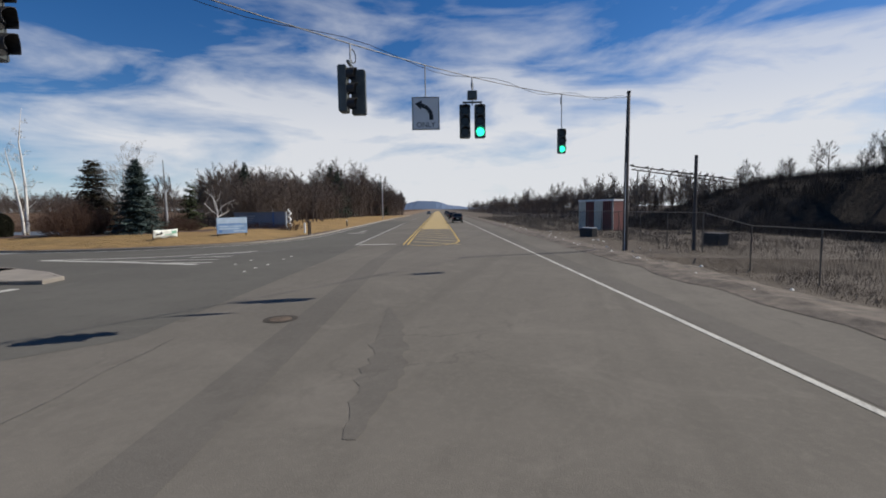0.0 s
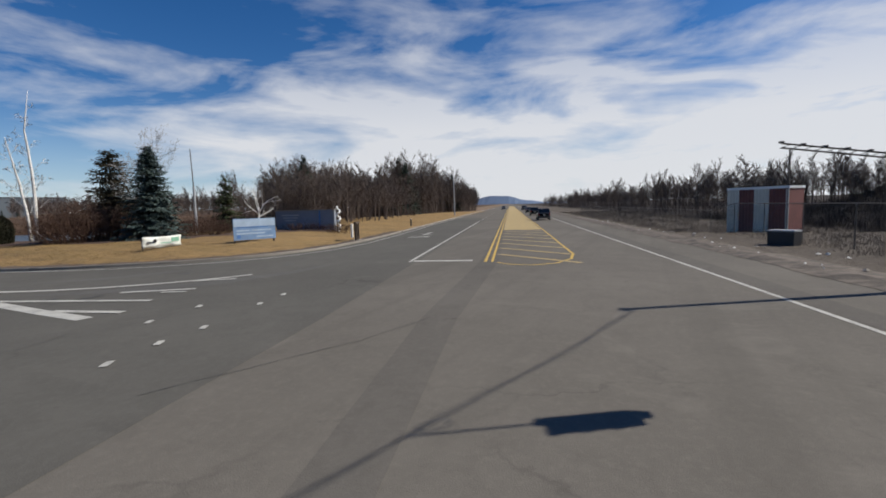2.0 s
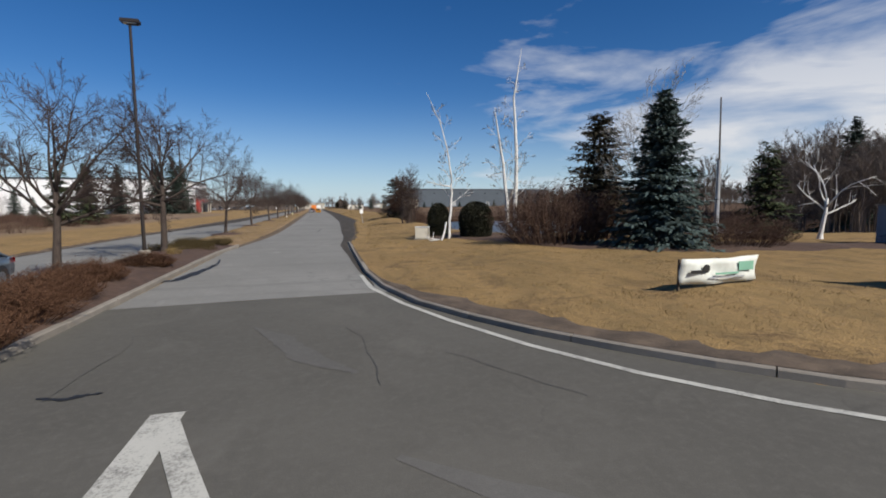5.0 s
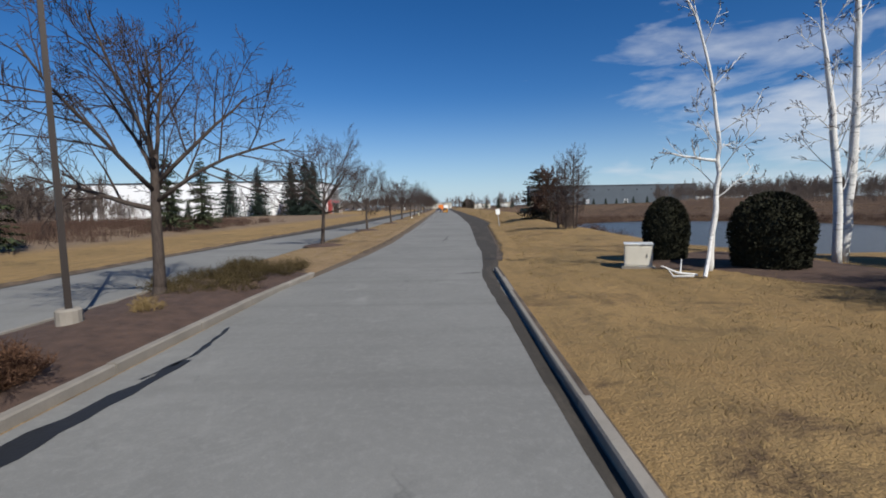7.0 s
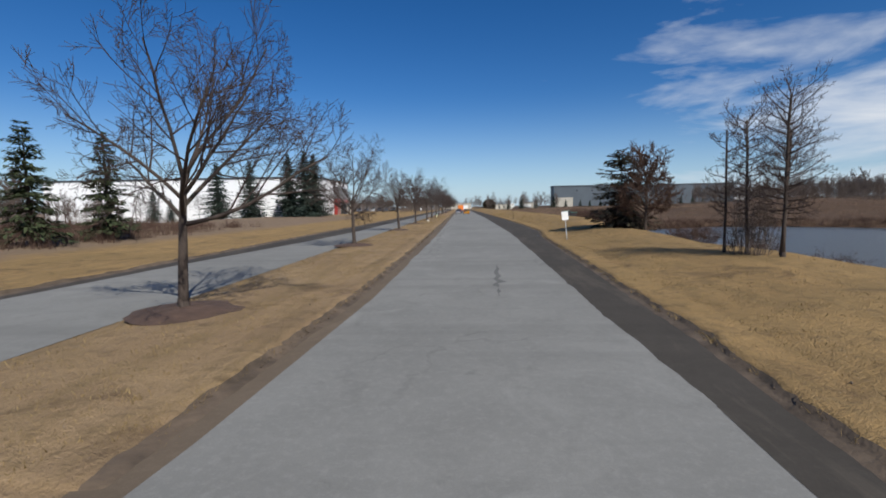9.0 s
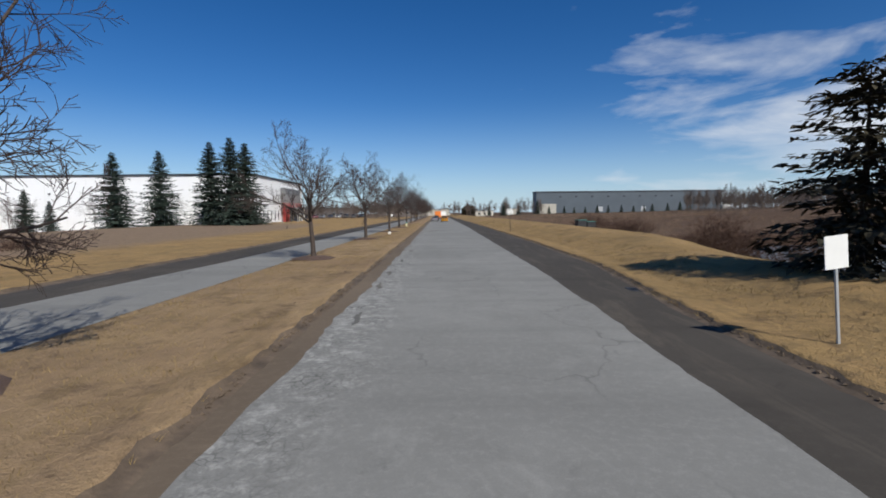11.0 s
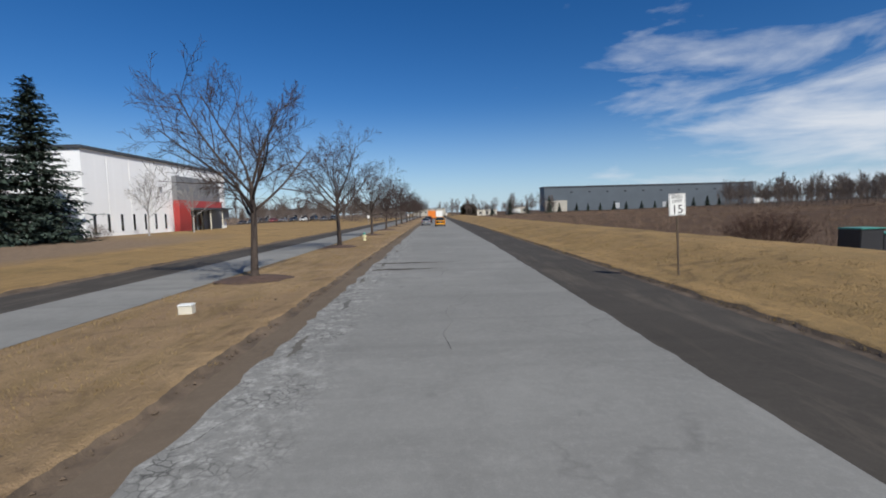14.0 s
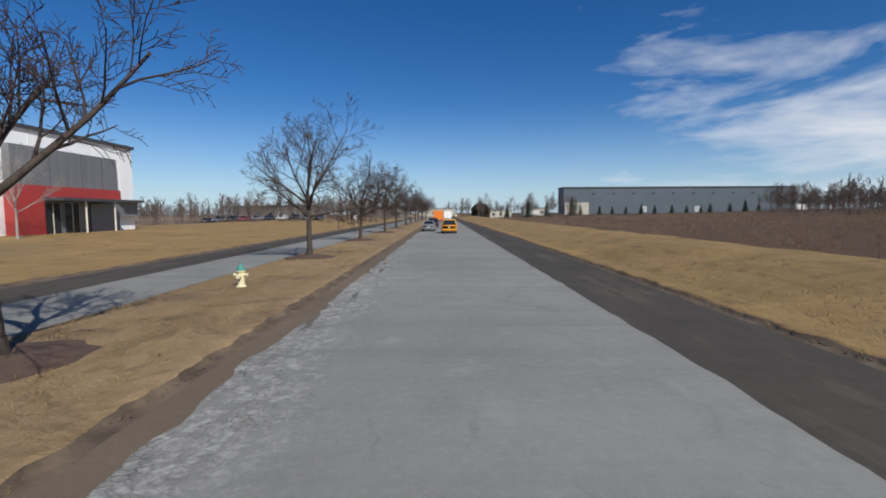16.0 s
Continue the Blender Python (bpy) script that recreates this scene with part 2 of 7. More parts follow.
    north = math_node(n, l, "MULTIPLY_ADD", Y, 0.1, -1.6, True)
    f1 = math_node(n, l, "MULTIPLY", f1, north)
    f2 = math_node(n, l, "ADD", X, math_node(n, l, "MULTIPLY", edge, 2.0))
    f2 = math_node(n, l, "MULTIPLY_ADD", f2, -0.4, -9.2, True)
    near = math_node(n, l, "MULTIPLY_ADD", Y, -0.05, 7.4, True)
    f2 = math_node(n, l, "MULTIPLY", f2, near)
    f2 = math_node(n, l, "MAXIMUM", f2, math_node(n, l, "MULTIPLY_ADD", X, -0.2, -11.0, True))
    c = mix(n, l, math_node(n, l, "MAXIMUM", f1, f2), lawn, meadow)
    # dirt south of the main road and under the woods
    s = math_node(n, l, "ADD", math_node(n, l, "MULTIPLY", X, -0.2689), math_node(n, l, "MULTIPLY", Y, 0.9632))
    sd = math_node(n, l, "MULTIPLY_ADD", math_node(n, l, "ADD", s, math_node(n, l, "MULTIPLY", edge, 0.8)), -2.0, -83.6, True)
    c = mix(n, l, sd, c, dirt)
    # the spoil heap, its ground blackened for the shade on its north face
    hp = math_node(n, l, "MULTIPLY_ADD", math_node(n, l, "ADD", s, math_node(n, l, "MULTIPLY", edge, 2.0)), -0.4, -25.0, True)
    c = mix(n, l, hp, c, ramp(n, l, mid, [(0.3, (0.022, 0.018, 0.015)), (0.7, (0.055, 0.043, 0.034))]))
    a = math_node(n, l, "ADD", math_node(n, l, "MULTIPLY", X, 0.9632), math_node(n, l, "MULTIPLY", Y, 0.2689))
    wd = math_node(n, l, "MULTIPLY_ADD", math_node(n, l, "ADD", s, math_node(n, l, "MULTIPLY", edge, 3.0)), 0.25, 0.8, True)
    wd = math_node(n, l, "MULTIPLY", wd, math_node(n, l, "MULTIPLY_ADD", a, 0.2, -5.2, True))
    wd = math_node(n, l, "MULTIPLY", wd, math_node(n, l, "MULTIPLY_ADD", X, 0.5, -9.5, True))
    c = mix(n, l, wd, c, field)
    l.new(c, p.inputs["Base Color"])
    p.inputs["Roughness"].default_value = 0.95
    p.inputs["Specular IOR Level"].default_value = 0.15
    bump(n, l, p, math_node(n, l, "ADD", math_node(n, l, "MULTIPLY", fine, 0.35), math_node(n, l, "MULTIPLY", mid, 1.1)), 1.0, 0.08)
    return m


def bark(name, col, marks=0.0):
    m, n, l, p = nodes_of(name)
    t = n.new("ShaderNodeTexCoord").outputs["Object"]
    mp = n.new("ShaderNodeMapping")
    mp.inputs["Scale"].default_value = (9, 9, 2.0 if not marks else 26.0)
    l.new(t, mp.inputs["Vector"])
    a = noise_node(n, l, mp.outputs[0], 2.5, 5, 0.7)
    c = ramp(n, l, a, [(0.3, shade(col, 0.6)), (0.7, shade(col, 1.3))])
    if marks:
        mp2 = n.new("ShaderNodeMapping")
        mp2.inputs["Scale"].default_value = (3, 3, 14)
        l.new(t, mp2.inputs["Vector"])
        k = noise_node(n, l, mp2.outputs[0], 1.0, 4, 0.6)
        c = mix(n, l, math_node(n, l, "MULTIPLY_ADD", k, 9.0, -5.4, True), c, (0.05, 0.042, 0.036))
    l.new(c, p.inputs["Base Color"])
    p.inputs["Roughness"].default_value = 0.9
    p.inputs["Specular IOR Level"].default_value = 0.2
    bump(n, l, p, a, 0.5, 0.02)
    return m


def foliage(name, col, vary=0.45):
    m, n, l, p = nodes_of(name)
    g = n.new("ShaderNodeNewGeometry")
    t = n.new("ShaderNodeTexCoord").outputs["Object"]
    k = noise_node(n, l, t, 1.3, 3)
    c = mix(n, l, g.outputs["Random Per Island"], shade(col, 1 - vary), shade(col, 1 + vary))
    c = mix(n, l, math_node(n, l, "MULTIPLY", k, 0.5), c, shade(col, 0.6))
    l.new(c, p.inputs["Base Color"])
    p.inputs["Roughness"].default_value = 0.85
    p.inputs["Specular IOR Level"].default_value = 0.08
    return m


def paint_worn(name, col, under, wear=0.5):
    m, n, l, p = nodes_of(name)
    t = n.new("ShaderNodeTexCoord").outputs["Object"]
    a, b = noise_node(n, l, t, 1.4, 5, 0.7), noise_node(n, l, t, 30, 3, 0.7)
    k = math_node(n, l, "MULTIPLY_ADD", math_node(n, l, "ADD", a, b), 3.0, -3.0 - 0.9 * (0.5 - wear), True)
    c = mix(n, l, k, col, under)
    l.new(c, p.inputs["Base Color"])
    p.inputs["Roughness"].default_value = 0.75
    return m


def car_paint(name, col, rough=0.28, metal=0.0):
    m = plain(name, col, rough, metal, 0.06, 0.8, 40, 0.0)
    m.node_tree.nodes["Principled BSDF"].inputs["Coat Weight"].default_value = 0.7
    return m


def glow(name, col, strength):
    m, n, l, p = nodes_of(name)
    p.inputs["Base Color"].default_value = (*col, 1)
    p.inputs["Emission Color"].default_value = (*col, 1)
    p.inputs["Emission Strength"].default_value = strength
    return m


def siding(name, col, pitch, axis=0, vary=0.12):
    """Ribbed metal cladding."""
    m, n, l, p = nodes_of(name)
    t = n.new("ShaderNodeTexCoord").outputs["Object"]
    s = n.new("ShaderNodeSeparateXYZ")
    l.new(t, s.inputs[0])
    w = math_node(n, l, "PINGPONG", s.outputs[axis], pitch / 2)
    w = math_node(n, l, "MULTIPLY_ADD", w, 8.0 / pitch, -1.2, True)
    a, b = noise_node(n, l, t, 0.12, 4), noise_node(n, l, t, 5, 4)
    c = ramp(n, l, a, [(0.3, shade(col, 1 - vary)), (0.7, shade(col, 1 + vary))])
    c = mix(n, l, math_node(n, l, "MULTIPLY", b, 0.3), c, shade(col, 0.8))
    l.new(c, p.inputs["Base Color"])
    p.inputs["Roughness"].default_value = 0.55
    bump(n, l, p, w, 0.5, 0.03)
    return m


def water_material():
    m, n, l, p = nodes_of("pond_water")
    t = n.new("ShaderNodeTexCoord").outputs["Object"]
    mp = n.new("ShaderNodeMapping")
    mp.inputs["Scale"].default_value = (1.0, 3.0, 1)
    l.new(t, mp.inputs["Vector"])
    a = noise_node(n, l, mp.outputs[0], 2.2, 4, 0.6)
    p.inputs["Base Color"].default_value = (0.062, 0.060, 0.052, 1)
    p.inputs["Roughness"].default_value = 0.30
    p.inputs["Specular IOR Level"].default_value = 0.18
    bump(n, l, p, a, 0.8, 0.05)
    return m


MAIN_U = (0.9632, 0.2689)
M = {
    "ground": ground_material(),
    "asphalt_main": asphalt("asphalt_main", (0.156, 0.142, 0.121), 0.25, streak=0.8, streak_dir=MAIN_U),
    "asphalt_dark": asphalt("asphalt_dark", (0.118, 0.112, 0.098), 0.4),
    "asphalt_pale": asphalt("asphalt_pale", (0.232, 0.227, 0.210), 0.4, streak=0.9, streak_dir=(0, 1), flaking=True),
    "asphalt_shoulder": asphalt("asphalt_shoulder", (0.066, 0.058, 0.049), 0.2, streak=0.9, streak_dir=(0, 1), dusty=0.7),
    "asphalt_edge": asphalt("asphalt_edge", (0.150, 0.115, 0.082), 0.2),
    "gravel_dirt": plain("gravel_dirt", (0.125, 0.102, 0.080), 0.95, 0, 0.65, 1.8, 16, 1.0),
    "asphalt_worn": asphalt("asphalt_worn", (0.128, 0.123, 0.113), 0.2),
    "asphalt_strip": asphalt("asphalt_strip", (0.132, 0.121, 0.105), 0.2),
    "asphalt_mid": asphalt("asphalt_mid", (0.142, 0.139, 0.131), 0.3),
    "crack_fill": plain("crack_fill", (0.06, 0.058, 0.054), 0.9, 0, 0.3, 2, 20, 0.3),
    "tar": plain("tar", (0.018, 0.018, 0.018), 0.6, 0, 0.3, 2, 20, 0.3),
    "white_line": paint_worn("white_line", (0.47, 0.46, 0.41), (0.15, 0.145, 0.13), 0.55),
    "yellow_line": paint_worn("yellow_line", (0.56, 0.37, 0.07), (0.3, 0.23, 0.12), 0.5),
    "yellow_worn": paint_worn("yellow_worn", (0.44, 0.32, 0.13), (0.24, 0.2, 0.14), 0.62),
    "concrete": plain("concrete", (0.27, 0.24, 0.20), 0.9, 0, 0.25, 1.2, 25, 0.3, per_object=0.35),
    "mulch": plain("mulch", (0.085, 0.05, 0.034), 0.95, 0, 0.45, 3.0, 40, 0.9),
    "edge_dirt": plain("edge_dirt", (0.105, 0.075, 0.050), 0.95, 0, 0.6, 1.6, 12, 0.9),
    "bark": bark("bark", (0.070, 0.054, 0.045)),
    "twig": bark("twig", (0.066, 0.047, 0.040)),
    # bark of the woods, paler than bark: distance haze is put into its colour
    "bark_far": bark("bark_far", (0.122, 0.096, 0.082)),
    "fence_wire": plain("fence_wire", (0.13, 0.115, 0.10), 0.7, 0.3, 0.3),
    "bark_pale": bark("bark_pale", (0.30, 0.285, 0.27)),
    # heap stems, with the shade of the heap's north side in their colour
    "heap_stem_shaded": bark("heap_stem_shaded", (0.05, 0.040, 0.034)),
    "dead_weed": foliage("dead_weed", (0.15, 0.125, 0.10), 0.35),
    "far_brick": plain("far_brick", (0.13, 0.11, 0.10), 0.85, 0, 0.2),
    "birch": bark("birch", (0.72, 0.70, 0.66), 1.0),
    "spruce": foliage("spruce", (0.048, 0.066, 0.052)),
    "blue_spruce": foliage("blue_spruce", (0.078, 0.108, 0.100)),
    "pine": foliage("pine", (0.055, 0.068, 0.034)),
    "dusky": foliage("dusky", (0.060, 0.052, 0.034)),
    "cedar": foliage("cedar", (0.034, 0.034, 0.022)),
    "brush": foliage("brush", (0.090, 0.056, 0.042), 0.5),
    "field_brush": foliage("field_brush", (0.215, 0.150, 0.106), 0.5),
    "rust_shrub": foliage("rust_shrub", (0.105, 0.056, 0.034), 0.5),
    "juniper": foliage("juniper", (0.080, 0.060, 0.028), 0.5),
    "dry_grass": foliage("dry_grass", (0.27, 0.19, 0.085), 0.4),
    "white_wall": siding("white_wall", (0.88, 0.88, 0.88), 3.0, 1, 0.02),
    "red_faded": plain("red_faded", (0.19, 0.07, 0.06), 0.7, 0, 0.25, 0.8, 8, 0.1),
    "red_panel": plain("red_panel", (0.36, 0.040, 0.035), 0.5, 0, 0.12, 0.3, 12, 0.05),
    "grey_panel": siding("grey_panel", (0.16, 0.165, 0.175), 1.2, 1),
    "grey_metal": siding("grey_metal", (0.078, 0.096, 0.115), 1.0, 0, 0.1),
    "tan_wall": plain("tan_wall", (0.42, 0.39, 0.33), 0.8, 0, 0.15),
    "roof_dark": plain("roof_dark", (0.05, 0.055, 0.065), 0.6, 0, 0.2),
    "dark_glass": plain("dark_glass", (0.02, 0.024, 0.03), 0.06, 0, 0.1, 0.5, 5, 0.0),
    "black": plain("black", (0.02, 0.02, 0.022), 0.55, 0, 0.2),
    "rubber": plain("rubber", (0.022, 0.022, 0.022), 0.85, 0, 0.25),
    "steel": plain("steel", (0.36, 0.37, 0.38), 0.42, 0.85, 0.15),
    "galv": plain("galv", (0.42, 0.43, 0.44), 0.6, 0.4, 0.2, 2.0, 20, 0.2),
    "pole_wood": bark("pole_wood", (0.115, 0.10, 0.09)),
    "bronze": plain("bronze", (0.045, 0.035, 0.03), 0.5, 0.4, 0.2),
    "white_paint": plain("white_paint", (0.76, 0.76, 0.73), 0.5, 0, 0.08, 1.5, 20, 0.05),
    "off_white": plain("off_white", (0.62, 0.58, 0.48), 0.6, 0, 0.12, 1.5, 20, 0.1),
    "sign_text": plain("sign_text", (0.02, 0.02, 0.02), 0.5, 0, 0.1),
    "signal_grey": plain("signal_grey", (0.085, 0.095, 0.09), 0.5, 0.1, 0.35, 3, 20, 0.1),
    "signal_lens": plain("signal_lens", (0.03, 0.03, 0.03), 0.2, 0, 0.1),
    "green_light": glow("green_light", (0.02, 0.85, 0.45), 2.2),
    "sign_blue": plain("sign_blue", (0.17, 0.28, 0.45), 0.5, 0, 0.3, 0.9, 8, 0.05),
    "sign_faded": plain("sign_faded", (0.34, 0.44, 0.55), 0.5, 0, 0.2, 1.2, 10, 0.05),
    "sign_blue_dark": plain("sign_blue_dark", (0.07, 0.18, 0.42), 0.5, 0, 0.15),
    "wall_blue": plain("wall_blue", (0.21, 0.235, 0.275), 0.7, 0, 0.18, 0.4, 8, 0.2),
    "timber": bark("timber", (0.10, 0.075, 0.055)),
    "banner": plain("banner", (0.66, 0.68, 0.62), 0.7, 0, 0.12, 2.0, 12, 0.3),
    "banner_green": plain("banner_green", (0.20, 0.42, 0.30), 0.7, 0, 0.15),
    "van_yellow": car_paint("van_yellow", (0.78, 0.36, 0.018)),
    "silver": car_paint("silver", (0.36, 0.38, 0.40), 0.3, 0.5),
    "slate": car_paint("slate", (0.13, 0.155, 0.18), 0.3, 0.4),
    "dark_car": car_paint("dark_car", (0.022, 0.024, 0.026)),
    "white_car": car_paint("white_car", (0.72, 0.72, 0.7)),
    "red_car": car_paint("red_car", (0.30, 0.03, 0.025)),
    "orange_truck": car_paint("orange_truck", (0.72, 0.20, 0.03)),
    "blue_car": car_paint("blue_car", (0.03, 0.09, 0.30)),
    "tail_red": plain("tail_red", (0.30, 0.012, 0.01), 0.2, 0, 0.1, 1, 5, 0),
    "lamp_clear": plain("lamp_clear", (0.7, 0.7, 0.68), 0.15, 0, 0.1, 1, 5, 0),
    "hydrant_cream": plain("hydrant_cream", (0.66, 0.60, 0.36), 0.5, 0, 0.15, 4, 30, 0.1),
    "hydrant_green": plain("hydrant_green", (0.06, 0.24, 0.20), 0.5, 0, 0.15),
    "water": water_material(),
    "haze_hill": plain("haze_hill", (0.12, 0.17, 0.26), 1.0, 0, 0.12, 0.004, 0.05, 0),
    "litter": plain("litter", (0.55, 0.54, 0.5), 0.7, 0, 0.2),
}


# ---------- mesh helpers ----------
class Geo:
    """Gathers vertices and faces of one mesh."""

    def __init__(self):
        self.v, self.f = [], []

    def add(self, verts, faces):
        k = len(self.v)
        self.v.extend(tuple(p) for p in verts)
        self.f.extend(tuple(i + k for i in q) for q in faces)
        return self

    def box(self, c, s, rz=0.0, m=None):
        x, y, z = (a / 2 for a in s)
        pts = [Vector(p) for p in ((-x, -y, -z), (x, -y, -z), (x, y, -z), (-x, y, -z), (-x, -y, z), (x, -y, z), (x, y, z), (-x, y, z))]
        q = m or (Matrix.Translation(c) @ Matrix.Rotation(rz, 4, "Z"))
        return self.add([q @ p for p in pts], [(3, 2, 1, 0), (4, 5, 6, 7), (0, 1, 5, 4), (1, 2, 6, 5), (2, 3, 7, 6), (3, 0, 4, 7)])

    def tube(self, pts, radii, sides=6, caps=True):
        k, rings = len(self.v), []
        pts = [Vector(p) for p in pts]
        for i, p in enumerate(pts):
            d = (pts[min(i + 1, len(pts) - 1)] - pts[max(i - 1, 0)])
            d = d.normalized() if d.length > 1e-9 else Vector((0, 0, 1))
            a = d.cross(Vector((0.31, 0.17, 0.93)) if abs(d.z) < 0.9 else Vector((1, 0, 0))).normalized()
            b = d.cross(a)
            for j in range(sides):
                g = 2 * math.pi * j / sides
                self.v.append(tuple(p + (a * math.cos(g) + b * math.sin(g)) * radii[i]))
        for i in range(len(pts) - 1):
            for j in range(sides):
                j2 = (j + 1) % sides
                self.f.append((k + i * sides + j, k + i * sides + j2, k + (i + 1) * sides + j2, k + (i + 1) * sides + j))
        if caps:
            self.f.append(tuple(k + j for j in reversed(range(sides))))
            self.f.append(tuple(k + (len(pts) - 1) * sides + j for j in range(sides)))
        return self

    def prism(self, poly, z0, z1):
        n = len(poly)
        self.add([(x, y, z0) for x, y in poly] + [(x, y, z1) for x, y in poly],
                 [tuple(reversed(range(n))), tuple(range(n, 2 * n))] + [(i, (i + 1) % n, n + (i + 1) % n, n + i) for i in range(n)])
        return self

    def mesh(self, name, smooth=False, bevel=0.0):
        me = bpy.data.meshes.new(name)
        me.from_pydata(self.v, [], self.f)
        if bevel:
            bm = bmesh.new()
            bm.from_mesh(me)
            bmesh.ops.recalc_face_normals(bm, faces=bm.faces)
            bmesh.ops.bevel(bm, geom=[e for e in bm.edges], offset=bevel, segments=2, affect="EDGES", clamp_overlap=True)
            bm.to_mesh(me)
            bm.free()
        if smooth:
            me.shade_smooth()
        me.update()
        return me


def part(name, geo, material, parent=None, label="", smooth=False, bevel=0.0):
    me = geo if isinstance(geo, bpy.types.Mesh) else geo.mesh(name, smooth, bevel)
    if not me.materials:
        me.materials.append(M[material])
    ob = new(name, me)
    if parent:
        ob.parent = parent
    return tagged(ob, label)


def thing(name, label, category, group="", kind="", at=(0, 0, 0), rz=0.0):
    ob = new(name)
    ob.empty_display_size = 0.2
    ob.matrix_basis = pose(*at, 0, 0, rz)
    return tagged(ob, label, category, group, kind)


def letters(name, text, size, material, parent, m, label=""):
    """Raised letters, as a mesh."""
    cu = bpy.data.curves.new(name, "FONT")
    cu.body, cu.size, cu.align_x, cu.align_y, cu.extrude = text, size, "CENTER", "CENTER", 0.002
    tmp = bpy.data.objects.new(name, cu)
    scene.collection.objects.link(tmp)
    me = bpy.data.meshes.new_from_object(tmp.evaluated_get(bpy.context.evaluated_depsgraph_get()))
    bpy.data.objects.remove(tmp)
    me.materials.clear()
    me.materials.append(M[material])
    ob = new(name, me)
    ob.parent, ob.matrix_basis = parent, m
    return tagged(ob, label)


# ---------- the lie of the land ----------
U, N = Vector(MAIN_U), Vector((-MAIN_U[1], MAIN_U[0]))


def on_main(a, s):
    """A place by metres along the main road and across it."""
    return U.x * a + N.x * s, U.y * a + N.y * s


def along_across(x, y):
    return U.x * x + U.y * y, N.x * x + N.y * y


def step(e0, e1, x):
    t = min(1.0, max(0.0, (x - e0) / (e1 - e0)))
    return t * t * (3 - 2 * t)


KERB = [(2.55, 13.6), (2.40, 8.0), (2.28, 3.0), (2.20, -1.5), (2.40, -5.0), (2.95, -7.7), (3.75, -9.6), (4.6, -11.2), (5.5, -12.5), (6.5, -13.75),
        (7.6, -14.9), (8.9, -15.95), (10.4, -16.9), (12.2, -17.6), (14.4, -18.0), (17.0, -18.0), (21.0, -17.35), (26.0, -16.2), (33.0, -14.25)]


def kerb_x(y):
    """How far east the corner's kerb lies at y, for y down to -19."""
    pts = KERB
    if y >= pts[0][1]:
        return pts[0][0]
    for (x0, y0), (x1, y1) in zip(pts, pts[1:]):
        if y1 <= y <= y0:
            return x0 + (x1 - x0) * (y0 - y) / max(1e-6, y0 - y1)
    return 99.0


def kerb_y(x):
    """How far south the corner's kerb lies at x, east of x = 2.6."""
    pts = KERB[4:]
    for (x0, y0), (x1, y1) in zip(pts, pts[1:]):
        if x0 <= x <= x1:
            return y0 + (y1 - y0) * (x - x0) / (x1 - x0)
    return -99.0


def shoulder_x(y):
    """East edge of the dark shoulder."""
    for (y0, x0), (y1, x1) in zip(((14, 2.75), (24, 3.95), (36, 4.8), (52, 5.9), (62, 7.2), (80, 7.6), (130, 7.8)), ((24, 3.95), (36, 4.8), (52, 5.9), (62, 7.2), (80, 7.6), (130, 7.8), (2000, 7.8))):
        if y0 <= y <= y1:
            return x0 + (x1 - x0) * (y - y0) / (y1 - y0)
    return 2.4


def median_x(y):
    """East edge of the grassed median."""
    for (y0, x0), (y1, x1) in zip(((13, -4.6), (20, -3.95), (28, -3.55), (40, -3.4)), ((20, -3.95), (28, -3.55), (40, -3.4), (3000, -3.4))):
        if y0 <= y <= y1:
            return x0 + (x1 - x0) * (y - y0) / (y1 - y0)
    return -4.6


def paved(x, y):
    a, s = along_across(x, y)
    if -43.7 < s < -22.4:
        return True
    if y > 12 and median_x(y) < x < shoulder_x(y):
        return True
    if -34 < y <= 16 and -22 < x < -8 and y < -16.5:
        return True
    if -34 < y <= 16 and -9 < x < kerb_x(y) and s < 30 and x < 20:
        return True
    if x > 4 and y < kerb_y(x) + 0.05 and s < -12:
        return True
    if -15.0 < x < -8.7 and y > -30:
        return True
    return False


